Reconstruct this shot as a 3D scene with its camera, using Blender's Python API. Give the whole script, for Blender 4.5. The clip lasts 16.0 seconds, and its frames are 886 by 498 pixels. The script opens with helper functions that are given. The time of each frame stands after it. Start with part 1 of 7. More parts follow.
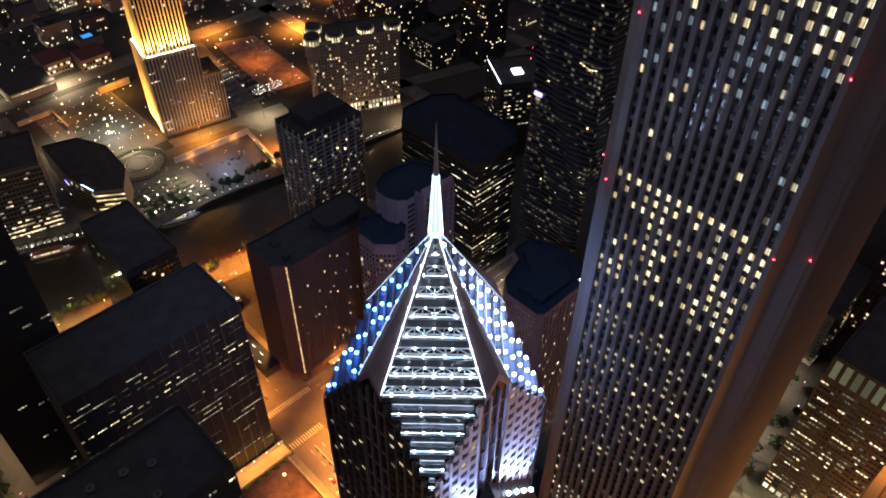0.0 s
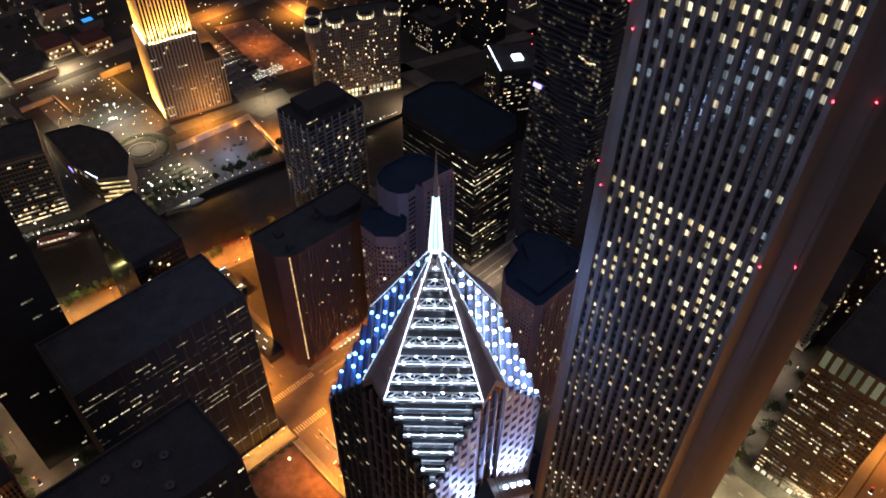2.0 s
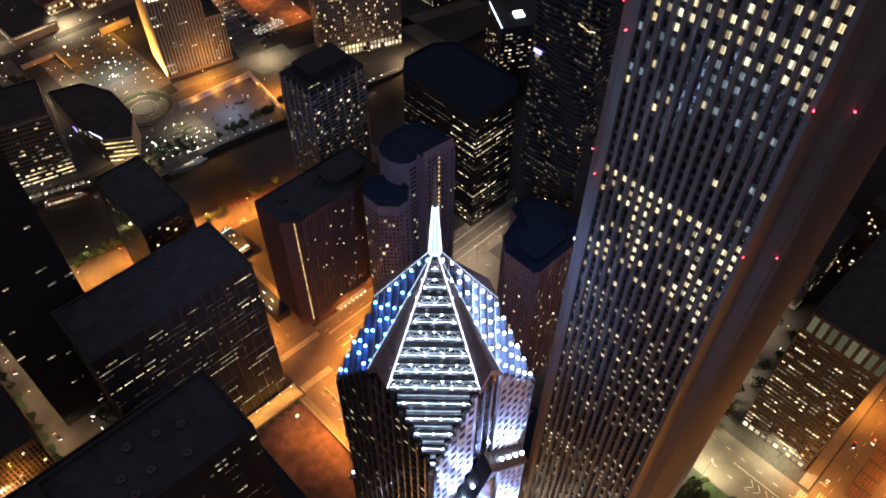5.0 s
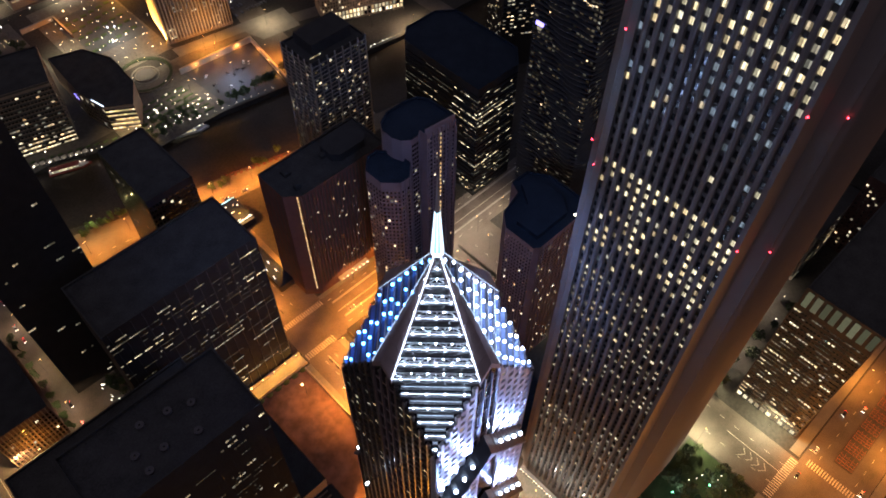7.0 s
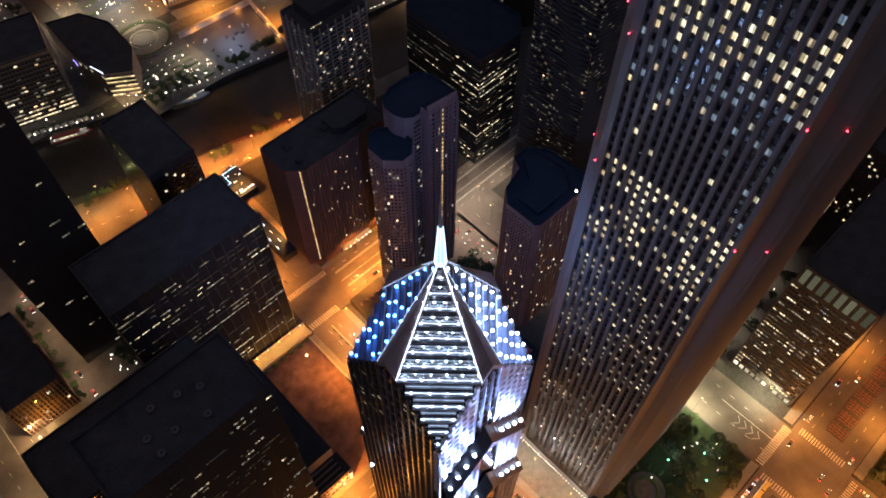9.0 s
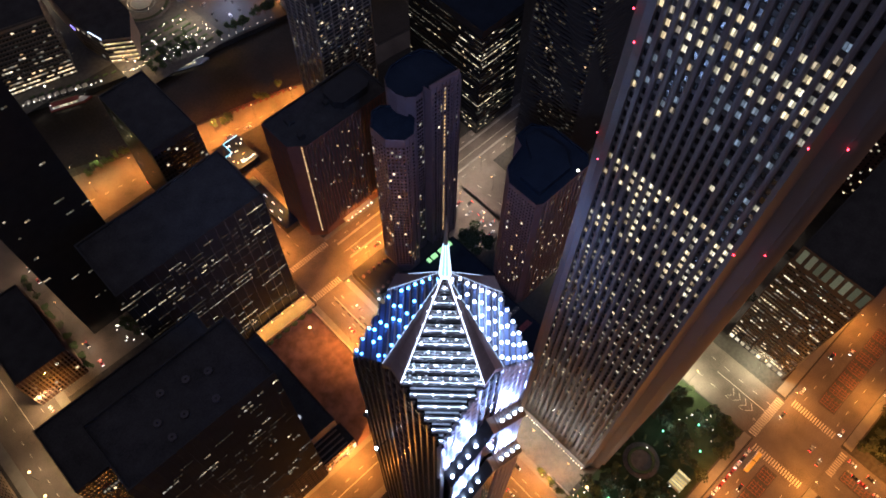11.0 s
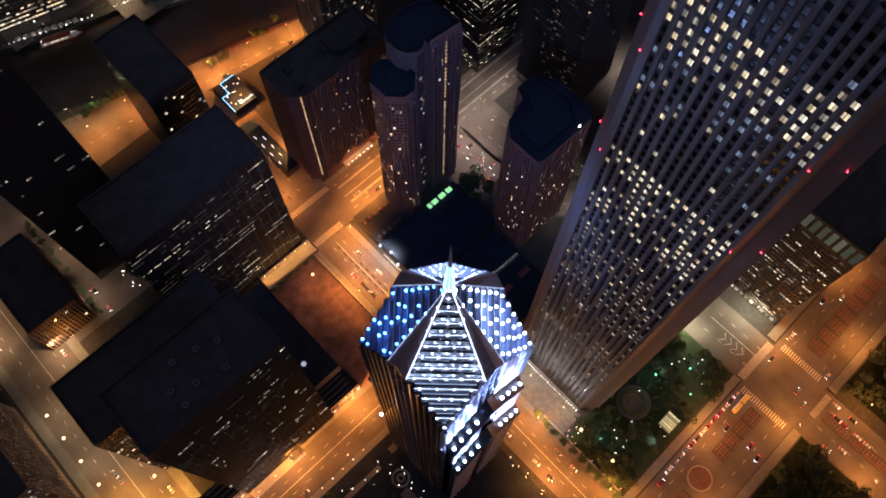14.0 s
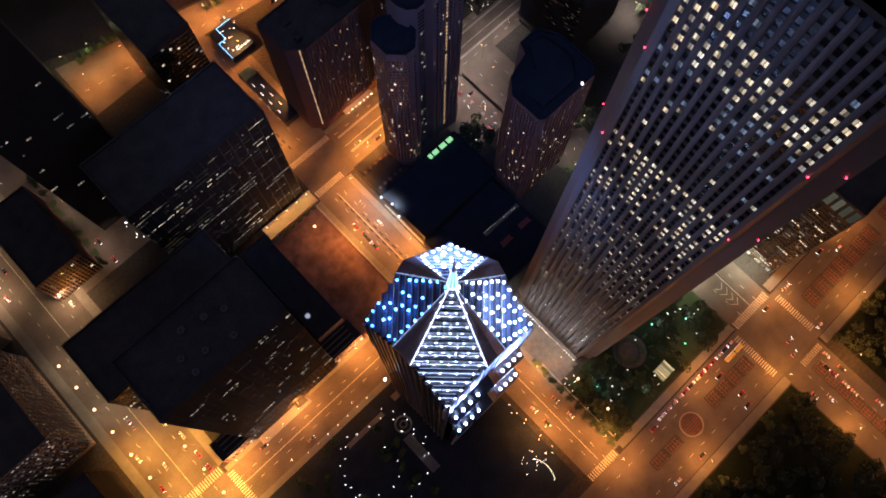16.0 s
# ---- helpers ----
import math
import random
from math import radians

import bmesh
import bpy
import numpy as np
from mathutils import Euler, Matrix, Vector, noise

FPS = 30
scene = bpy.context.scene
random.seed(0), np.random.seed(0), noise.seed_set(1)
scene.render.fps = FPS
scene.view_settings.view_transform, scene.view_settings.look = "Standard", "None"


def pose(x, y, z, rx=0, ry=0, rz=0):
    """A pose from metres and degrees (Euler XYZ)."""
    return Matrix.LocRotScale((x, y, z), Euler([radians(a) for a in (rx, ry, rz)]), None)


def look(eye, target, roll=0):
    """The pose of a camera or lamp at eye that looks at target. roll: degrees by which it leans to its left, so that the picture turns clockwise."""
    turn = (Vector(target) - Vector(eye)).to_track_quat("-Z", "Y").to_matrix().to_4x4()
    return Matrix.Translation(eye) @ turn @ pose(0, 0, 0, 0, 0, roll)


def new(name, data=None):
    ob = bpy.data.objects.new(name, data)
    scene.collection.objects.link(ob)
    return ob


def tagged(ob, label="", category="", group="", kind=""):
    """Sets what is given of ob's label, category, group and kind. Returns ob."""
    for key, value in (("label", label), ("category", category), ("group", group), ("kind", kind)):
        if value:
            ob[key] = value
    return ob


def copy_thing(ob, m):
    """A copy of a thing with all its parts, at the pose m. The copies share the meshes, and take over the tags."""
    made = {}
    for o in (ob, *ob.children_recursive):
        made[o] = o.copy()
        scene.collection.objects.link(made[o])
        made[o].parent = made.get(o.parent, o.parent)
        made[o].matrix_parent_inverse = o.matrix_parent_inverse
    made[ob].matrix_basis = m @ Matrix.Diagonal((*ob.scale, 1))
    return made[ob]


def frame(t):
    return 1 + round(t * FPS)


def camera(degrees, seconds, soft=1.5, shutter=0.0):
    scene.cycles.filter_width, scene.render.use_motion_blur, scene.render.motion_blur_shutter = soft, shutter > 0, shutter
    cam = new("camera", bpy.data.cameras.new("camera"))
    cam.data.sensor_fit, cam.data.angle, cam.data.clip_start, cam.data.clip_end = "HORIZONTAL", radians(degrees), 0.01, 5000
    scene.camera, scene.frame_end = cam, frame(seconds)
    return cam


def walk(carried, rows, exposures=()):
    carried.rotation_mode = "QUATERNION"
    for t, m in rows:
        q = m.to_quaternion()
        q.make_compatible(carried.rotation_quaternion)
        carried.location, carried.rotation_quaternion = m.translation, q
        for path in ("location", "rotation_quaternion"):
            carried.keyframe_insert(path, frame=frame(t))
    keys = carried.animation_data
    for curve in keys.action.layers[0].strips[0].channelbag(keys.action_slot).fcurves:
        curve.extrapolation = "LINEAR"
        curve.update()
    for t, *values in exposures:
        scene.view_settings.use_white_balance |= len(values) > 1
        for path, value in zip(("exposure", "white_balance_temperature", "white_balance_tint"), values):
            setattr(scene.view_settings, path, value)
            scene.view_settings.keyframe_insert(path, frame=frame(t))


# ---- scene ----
cam = camera(61.0, 16.0, soft=1.8)
PATH = [
    (0, (-76.581, -79.529, 375.676), (-75.551, -78.488, 374.313), 0.9),
    (0.5, (-76.855, -79.39, 378.629), (-75.827, -78.352, 377.263), 0.9),
    (1, (-76.394, -79.486, 381.039), (-75.376, -78.456, 379.659), 0.8),
    (1.5, (-76.138, -79.425, 383.988), (-75.131, -78.405, 382.593), 0.8),
    (2, (-76.482, -79.552, 386.845), (-75.485, -78.543, 385.435), 0.8),
    (2.5, (-76.27, -79.525, 389.606), (-75.285, -78.528, 388.179), 0.8),
    (3, (-76.127, -79.409, 392.3), (-75.154, -78.422, 390.858), 0.8),
    (3.5, (-75.834, -79.333, 394.899), (-74.873, -78.358, 393.441), 0.7),
    (4, (-75.528, -79.092, 397.555), (-74.581, -78.131, 396.079), 0.7),
    (6.5, (-71.999, -75.688, 411.183), (-71.135, -74.805, 409.611), 0.5),
    (7, (-71.239, -74.576, 413.831), (-70.391, -73.71, 412.24), 0.6),
    (7.5, (-69.643, -72.976, 416.341), (-68.815, -72.129, 414.73), 0.5),
    (8, (-68.502, -71.46, 419.208), (-67.693, -70.632, 417.577), 0.6),
    (8.5, (-66.687, -69.644, 421.89), (-65.898, -68.835, 420.24), 0.5),
    (9, (-65.188, -67.598, 424.81), (-64.418, -66.809, 423.141), 0.5),
    (11.5, (-56.537, -56.597, 437.962), (-55.864, -55.914, 436.206), 0.9),
    (12, (-54.119, -54.113, 440.471), (-53.467, -53.453, 438.699), 0.9),
    (12.5, (-51.795, -51.446, 442.994), (-51.166, -50.809, 441.205), 1.0),
    (13, (-49.403, -48.468, 445.657), (-48.801, -47.861, 443.848), 1.1),
    (13.5, (-47.292, -45.165, 448.268), (-46.72, -44.594, 446.439), 1.3),
    (14, (-44.895, -42.233, 450.884), (-44.355, -41.696, 449.035), 1.5),
    (14.5, (-41.722, -38.927, 453.458), (-41.217, -38.426, 451.589), 1.5),
    (15, (-39.546, -35.773, 456.018), (-39.072, -35.308, 454.131), 1.8),
    (15.5, (-36.907, -32.512, 458.622), (-36.468, -32.083, 456.718), 2.0),
    (16, (-33.874, -29.057, 460.884), (-33.47, -28.666, 458.965), 2.2),
]
walk(cam, [(t, look(eye, aim, roll)) for t, eye, aim, roll in PATH],
     exposures=[(0, 1.17, 5500, 9), (4, 1.17, 5500, 9), (9, 1.0, 5300, 12), (12.5, 0.84, 5100, 16), (16, 0.44, 4950, 21)])

# ---- night sky and exposure ----
world = bpy.data.worlds.new("night_sky")
scene.world = world
world.use_nodes = True
world.node_tree.nodes["Background"].inputs[0].default_value = (0.58, 0.46, 0.47, 1)
world.node_tree.nodes["Background"].inputs[1].default_value = 0.13

SODIUM = (1.0, 0.31, 0.024)
AMBER = (1.0, 0.38, 0.03)
PALE = (1.0, 0.70, 0.40)
WARM = (1.0, 0.72, 0.35)

# ---- materials ----
def surface(name, colour, rough=0.7, metal=0.0, grain=0.25, coarse=4.0, fine=0.15, bump=0.15, vary=0.12, spec=0.5):
    """A weathered surface: broad stains, fine grain, a little relief, and a shift from piece to piece."""
    m = bpy.data.materials.new(name)
    m.use_nodes = True
    nt = m.node_tree
    b = nt.nodes["Principled BSDF"]
    geo = nt.nodes.new("ShaderNodeNewGeometry")
    n1 = nt.nodes.new("ShaderNodeTexNoise"); n1.inputs["Scale"].default_value = 1 / coarse; n1.inputs["Detail"].default_value = 6
    n2 = nt.nodes.new("ShaderNodeTexNoise"); n2.inputs["Scale"].default_value = 1 / fine; n2.inputs["Detail"].default_value = 3
    for n in (n1, n2):
        nt.links.new(geo.outputs["Position"], n.inputs["Vector"])
    mix = nt.nodes.new("ShaderNodeMath"); mix.operation = "ADD"
    nt.links.new(n1.outputs["Fac"], mix.inputs[0]); nt.links.new(n2.outputs["Fac"], mix.inputs[1])
    info = nt.nodes.new("ShaderNodeObjectInfo")
    vr = nt.nodes.new("ShaderNodeMath"); vr.operation = "MULTIPLY"; vr.inputs[1].default_value = vary
    nt.links.new(info.outputs["Random"], vr.inputs[0])
    tot = nt.nodes.new("ShaderNodeMath"); tot.operation = "ADD"
    nt.links.new(mix.outputs[0], tot.inputs[0]); nt.links.new(vr.outputs[0], tot.inputs[1])
    rng = nt.nodes.new("ShaderNodeMapRange")
    rng.inputs["From Min"].default_value, rng.inputs["From Max"].default_value = 0.6, 1.4 + vary
    rng.inputs["To Min"].default_value, rng.inputs["To Max"].default_value = 1 - grain, 1 + grain
    nt.links.new(tot.outputs[0], rng.inputs["Value"])
    sc = nt.nodes.new("ShaderNodeVectorMath"); sc.operation = "SCALE"
    sc.inputs[0].default_value = colour
    nt.links.new(rng.outputs[0], sc.inputs["Scale"])
    nt.links.new(sc.outputs[0], b.inputs["Base Color"])
    b.inputs["Roughness"].default_value, b.inputs["Metallic"].default_value = rough, metal
    b.inputs["Specular IOR Level"].default_value = spec
    if bump:
        bp = nt.nodes.new("ShaderNodeBump"); bp.inputs["Strength"].default_value = bump; bp.inputs["Distance"].default_value = 0.05
        nt.links.new(n2.outputs["Fac"], bp.inputs["Height"]); nt.links.new(bp.outputs[0], b.inputs["Normal"])
    return m


def glow(name, colour, strength, spread=0.0, sample=True):
    """Something that gives off light. spread: how much its strength differs from piece to piece."""
    m = bpy.data.materials.new(name)
    m.use_nodes = True
    nt = m.node_tree
    nt.nodes.remove(nt.nodes["Principled BSDF"])
    e = nt.nodes.new("ShaderNodeEmission")
    e.inputs[0].default_value, e.inputs[1].default_value = (*colour, 1), strength
    if spread:
        info = nt.nodes.new("ShaderNodeObjectInfo")
        r = nt.nodes.new("ShaderNodeMapRange")
        r.inputs["To Min"].default_value, r.inputs["To Max"].default_value = strength * (1 - spread), strength * (1 + spread)
        nt.links.new(info.outputs["Random"], r.inputs["Value"]); nt.links.new(r.outputs[0], e.inputs[1])
    nt.links.new(e.outputs[0], nt.nodes["Material Output"].inputs["Surface"])
    if not sample:
        m.cycles.emission_sampling = "NONE"
    return m


def lit_room(name, cool, warm, low, high):
    """A lit office seen through its pane: ceiling lights above, desks below, each room a little different."""
    m = bpy.data.materials.new(name)
    m.use_nodes = True
    nt = m.node_tree
    nt.nodes.remove(nt.nodes["Principled BSDF"])
    e = nt.nodes.new("ShaderNodeEmission")
    info = nt.nodes.new("ShaderNodeObjectInfo")
    geo = nt.nodes.new("ShaderNodeNewGeometry")
    add = nt.nodes.new("ShaderNodeMath"); add.operation = "ADD"
    nt.links.new(info.outputs["Random"], add.inputs[0]); nt.links.new(geo.outputs["Random Per Island"], add.inputs[1])
    fr = nt.nodes.new("ShaderNodeMath"); fr.operation = "FRACT"; nt.links.new(add.outputs[0], fr.inputs[0])
    ramp = nt.nodes.new("ShaderNodeMix"); ramp.data_type = "RGBA"
    ramp.inputs["A"].default_value, ramp.inputs["B"].default_value = (*cool, 1), (*warm, 1)
    nt.links.new(fr.outputs[0], ramp.inputs["Factor"])
    nt.links.new(ramp.outputs["Result"], e.inputs[0])
    sq = nt.nodes.new("ShaderNodeMath"); sq.operation = "MULTIPLY"; sq.inputs[1].default_value = 7.13
    nt.links.new(fr.outputs[0], sq.inputs[0])
    f2 = nt.nodes.new("ShaderNodeMath"); f2.operation = "FRACT"; nt.links.new(sq.outputs[0], f2.inputs[0])
    n = nt.nodes.new("ShaderNodeTexNoise"); n.inputs["Scale"].default_value = 1.1; n.inputs["Detail"].default_value = 2
    nt.links.new(geo.outputs["Position"], n.inputs["Vector"])
    k = nt.nodes.new("ShaderNodeMath"); k.operation = "MULTIPLY"
    nt.links.new(f2.outputs[0], k.inputs[0]); nt.links.new(n.outputs["Fac"], k.inputs[1])
    r = nt.nodes.new("ShaderNodeMapRange"); r.inputs["From Max"].default_value = 0.55
    r.inputs["To Min"].default_value, r.inputs["To Max"].default_value = low, high
    nt.links.new(k.outputs[0], r.inputs["Value"]); nt.links.new(r.outputs[0], e.inputs[1])
    nt.links.new(e.outputs[0], nt.nodes["Material Output"].inputs["Surface"])
    m.cycles.emission_sampling = "NONE"
    return m


ASPHALT = surface("asphalt", (0.10, 0.086, 0.074), 0.8, grain=0.75, coarse=17, fine=0.4)
LOT = surface("car_park_asphalt", (0.05, 0.053, 0.06), 0.75, grain=0.35, coarse=8, fine=0.5)
PAVING = surface("paving", (0.15, 0.145, 0.135), 0.8, grain=0.3, coarse=5, fine=0.4)
QUAYPAVE = surface("dark_quay_paving", (0.085, 0.08, 0.072), 0.8, grain=0.6, coarse=3, fine=0.6)
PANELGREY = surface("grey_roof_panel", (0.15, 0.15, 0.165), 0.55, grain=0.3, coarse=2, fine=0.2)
SHADESTONE = surface("shaded_granite", (0.05, 0.042, 0.048), 0.28, grain=0.25, coarse=4, fine=0.2)
SPANDREL = surface("bronze_spandrel", (0.05, 0.042, 0.036), 0.5, 0.2, grain=0.3, coarse=5, fine=0.3)
DARKDASH = surface("dark_dash", (0.022, 0.02, 0.018), 0.9, spec=0.15, grain=0.4, coarse=2, fine=0.3)
# darker copy of the leaves: the unlit look is put into the colour
DARKLEAF = surface("unlit_leaves", (0.024, 0.038, 0.015), 0.85, grain=0.5, coarse=2, fine=0.3, bump=0)
EARTH = surface("city_ground", (0.045, 0.043, 0.04), 0.9, spec=0.15, grain=0.5, coarse=30, fine=2)
BRICKYARD = surface("brown_plaza", (0.16, 0.095, 0.075), 0.9, grain=0.8, coarse=16, fine=6)
# lawns south of the boulevard: missing light put into a darker copy
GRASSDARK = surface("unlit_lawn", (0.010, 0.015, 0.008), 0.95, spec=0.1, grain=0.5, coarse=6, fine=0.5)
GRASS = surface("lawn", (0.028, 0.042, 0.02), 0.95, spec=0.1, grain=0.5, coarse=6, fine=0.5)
PAINT = surface("road_paint", (0.46, 0.43, 0.37), 0.7, grain=0.5, coarse=1.5, fine=0.2)
GRANITE = surface("pale_granite", (0.128, 0.114, 0.112), 0.55, grain=0.1, coarse=8, fine=0.3, vary=0.06)
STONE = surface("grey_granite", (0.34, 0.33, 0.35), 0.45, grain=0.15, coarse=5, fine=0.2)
BAND = surface("brown_granite", (0.20, 0.15, 0.155), 0.5, grain=0.25, coarse=4, fine=0.2)
STEEL = surface("painted_steel", (0.75, 0.77, 0.80), 0.4, 0.0, grain=0.12, coarse=1, fine=0.1)
LEDGE = surface("ledge_cladding", (0.035, 0.04, 0.055), 0.5, grain=0.3, coarse=2, fine=0.2)
BEAM = surface("dark_fascia", (0.055, 0.05, 0.055), 0.45, 0.2, grain=0.3, coarse=2, fine=0.2)
# decks of three crown faces: the lamps' blue light tints the colour
BLUEDECK = surface("blue_lit_deck", (0.11, 0.14, 0.25), 0.7, grain=0.3, coarse=2, fine=0.2)
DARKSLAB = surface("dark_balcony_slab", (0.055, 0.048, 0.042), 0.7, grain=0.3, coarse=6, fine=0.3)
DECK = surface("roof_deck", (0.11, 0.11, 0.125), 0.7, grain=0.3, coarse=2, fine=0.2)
TAR = surface("black_roof", (0.044, 0.043, 0.042), 0.85, spec=0.1, grain=0.5, coarse=8, fine=0.6)
# roofs round the crown: its blue haze put into the tar colour
HAZETAR = surface("haze_blue_roof", (0.015, 0.021, 0.033), 0.8, spec=0.1, grain=0.45, coarse=8, fine=0.6)
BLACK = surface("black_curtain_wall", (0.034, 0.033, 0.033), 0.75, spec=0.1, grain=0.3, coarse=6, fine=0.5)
MAROON = surface("maroon_roof", (0.09, 0.022, 0.02), 0.85, grain=0.4, coarse=5, fine=0.5)
POOL = glow("lit_pool", (0.08, 0.35, 0.8), 0.5, sample=False)
BRICK = surface("red_brown_brick", (0.115, 0.062, 0.056), 0.85, grain=0.25, coarse=5, fine=0.25)
PINK = surface("rose_precast", (0.16, 0.115, 0.125), 0.75, grain=0.2, coarse=6, fine=0.25)
CONCRETE = surface("concrete", (0.27, 0.25, 0.23), 0.8, grain=0.3, coarse=6, fine=0.3)
LIMESTONE = surface("limestone", (0.42, 0.34, 0.24), 0.7, grain=0.2, coarse=6, fine=0.3)
TAN = surface("tan_precast", (0.24, 0.18, 0.13), 0.8, grain=0.3, coarse=6, fine=0.3)
PANE = surface("dark_pane", (0.012, 0.014, 0.018), 0.12, grain=0.4, coarse=3, fine=0.5, bump=0)
PANEBLUE = surface("blue_glass", (0.02, 0.026, 0.04), 0.4, grain=0.5, coarse=3, fine=0.5, bump=0)
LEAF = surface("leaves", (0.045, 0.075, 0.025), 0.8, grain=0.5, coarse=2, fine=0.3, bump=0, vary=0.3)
BARK = surface("bark", (0.06, 0.045, 0.035), 0.9)
TYRE = surface("rubber", (0.02, 0.02, 0.02), 0.9)
IRON = surface("dark_iron", (0.05, 0.05, 0.05), 0.5, 0.6)
RUST = surface("rusty_grating", (0.26, 0.10, 0.05), 0.8, grain=0.4, coarse=2, fine=0.3)
REDHULL = surface("red_hull", (0.28, 0.06, 0.05), 0.5)
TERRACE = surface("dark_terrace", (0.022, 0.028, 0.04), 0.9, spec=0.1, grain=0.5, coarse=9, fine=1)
REDFIN = surface("dark_red_fin", (0.05, 0.026, 0.02), 0.6)
WHITEPAINT = surface("white_paint", (0.72, 0.72, 0.70), 0.5, grain=0.1)

water = surface("river_water", (0.034, 0.027, 0.02), 0.2, spec=0.3, grain=0.4, coarse=20, fine=1.6, bump=0.5)
ROOM = lit_room("lit_office", (1.0, 0.82, 0.46), (1.0, 0.68, 0.29), 0.12, 1.15)
ROOMDIM = lit_room("dim_office", (0.95, 0.82, 0.56), (1.0, 0.66, 0.30), 0.03, 0.42)
ROOMBLUE = lit_room("cool_office", (0.62, 0.72, 0.80), (0.75, 0.78, 0.75), 0.03, 0.24)
OLIVE = lit_room("drawn_blinds", (0.60, 0.54, 0.26), (0.66, 0.55, 0.28), 0.05, 0.13)
FAINT = lit_room("faint_office", (1.0, 0.85, 0.55), (1.0, 0.66, 0.3), 0.004, 0.07)
DIMOLIVE = lit_room("dim_flat", (0.85, 0.78, 0.5), (0.9, 0.66, 0.36), 0.015, 0.14)
STAIRGLOW = lit_room("stair_lamp", (1.0, 0.62, 0.24), (1.0, 0.52, 0.18), 0.3, 0.7)
ROOMHOT = lit_room("hotel_room", (1.0, 0.80, 0.45), (1.0, 0.55, 0.2), 0.15, 1.5)
ROOMGOLD = lit_room("golden_foyer", (1.0, 0.78, 0.3), (1.0, 0.66, 0.2), 0.2, 0.8)
LED = glow("led_white", (0.80, 0.9, 1.0), 18, 0.35)
LEDV = glow("led_lilac", (0.66, 0.76, 1.0), 9.0, 0.3)
LEDB = glow("led_blue", (0.13, 0.36, 1.0), 9, 0.45)
LEDN = glow("led_bluish_white", (0.62, 0.74, 1.0), 34.0, 0.3)
STRIP = glow("led_strip", (0.74, 0.86, 1.0), 0.75)
STRIPHOT = glow("edge_rail_glow", (0.85, 0.92, 1.0), 2.6)
FLOOD = glow("flood_lens", (0.8, 0.88, 1.0), 9)
SPIREGLOW = glow("spire_panel", (0.36, 0.75, 0.85), 0.85)
SPIREEDGE = glow("spire_edge", (0.85, 0.97, 1.0), 1.4)
RED = glow("red_beacon", (1.0, 0.02, 0.03), 14)
HEAD = glow("sodium_lamp", (1.0, 0.62, 0.22), 4, sample=False)
DOT = glow("small_white_lamp", (1.0, 0.84, 0.55), 3.0, 0.6, sample=False)
DOTW = glow("small_warm_lamp", (1.0, 0.62, 0.25), 2.8, 0.6, sample=False)
HEADLIGHT = glow("headlight", (1.0, 0.95, 0.85), 6, sample=False)
TAILLIGHT = glow("taillight", (1.0, 0.03, 0.02), 4, sample=False)
NEONWHITE = glow("white_strip", (0.9, 0.95, 1.0), 1.5, sample=False)
GREENGLASS = surface("green_glass", (0.10, 0.17, 0.12), 0.3, grain=0.4, coarse=3, fine=0.4)
NEON = glow("cyan_neon", (0.35, 0.85, 1.0), 1.6, sample=False)
DOMEGLOW = glow("dome_glass", (1.0, 0.95, 0.85), 0.3, sample=False)
AVELAMP = glow("avenue_globe", (1.0, 0.55, 0.16), 3.2, 0.3, sample=False)
ARCLIGHT = glow("path_light", (1.0, 0.80, 0.35), 1.6, sample=False)
GREEN = glow("green_skylight", (0.40, 0.75, 0.25), 0.75, sample=False)
GREENDOT = glow("green_lamp", (0.25, 0.9, 0.35), 2.5, sample=False)
PURPLE = glow("violet_sign", (0.42, 0.30, 1.0), 1.4, sample=False)
GOLD = glow("gold_flood_lens", (1.0, 0.76, 0.3), 22, sample=False)

# ---- building blocks ----
def part(name, bm, material, parent=None, label="", kind=""):
    """Links a bmesh (world coordinates) as one mesh object under a thing or a part."""
    me = bpy.data.meshes.new(name)
    bm.to_mesh(me)
    bm.free()
    me.materials.append(material)
    ob = new(name, me)
    if parent is not None:
        ob.parent = parent
        ob.matrix_parent_inverse = parent.matrix_basis.inverted()
    return tagged(ob, label=label, kind=kind)


def piece(name, me, m, parent, label=""):
    """An object of its own on a shared mesh."""
    ob = new(name, me)
    ob.parent = parent
    ob.matrix_parent_inverse = parent.matrix_basis.inverted()
    ob.matrix_basis = m
    return tagged(ob, label=label)


def thing(name, at, label, category, group="", kind=""):
    ob = new(name)
    ob.location = at
    ob.empty_display_size = 2
    ob.matrix_basis = Matrix.Translation(at)
    return tagged(ob, label, category, group, kind)


def add_box(bm, x0, x1, y0, y1, z0, z1):
    v = [bm.verts.new((x, y, z)) for z in (z0, z1) for x, y in ((x0, y0), (x1, y0), (x1, y1), (x0, y1))]
    for f in ((3, 2, 1, 0), (4, 5, 6, 7), (0, 1, 5, 4), (1, 2, 6, 5), (2, 3, 7, 6), (3, 0, 4, 7)):
        bm.faces.new([v[i] for i in f])


def box(x0, x1, y0, y1, z0, z1):
    bm = bmesh.new()
    add_box(bm, x0, x1, y0, y1, z0, z1)
    return bm


def add_prism(bm, poly, z0, z1, top=True):
    a = [bm.verts.new((x, y, z0)) for x, y in poly]
    b = [bm.verts.new((x, y, z1)) for x, y in poly]
    n = len(poly)
    for i in range(n):
        bm.faces.new((a[i], a[(i + 1) % n], b[(i + 1) % n], b[i]))
    if top:
        bm.faces.new(b)
    bm.faces.new(a[::-1])


def prism(poly, z0, z1):
    bm = bmesh.new()
    add_prism(bm, poly, z0, z1)
    return bm


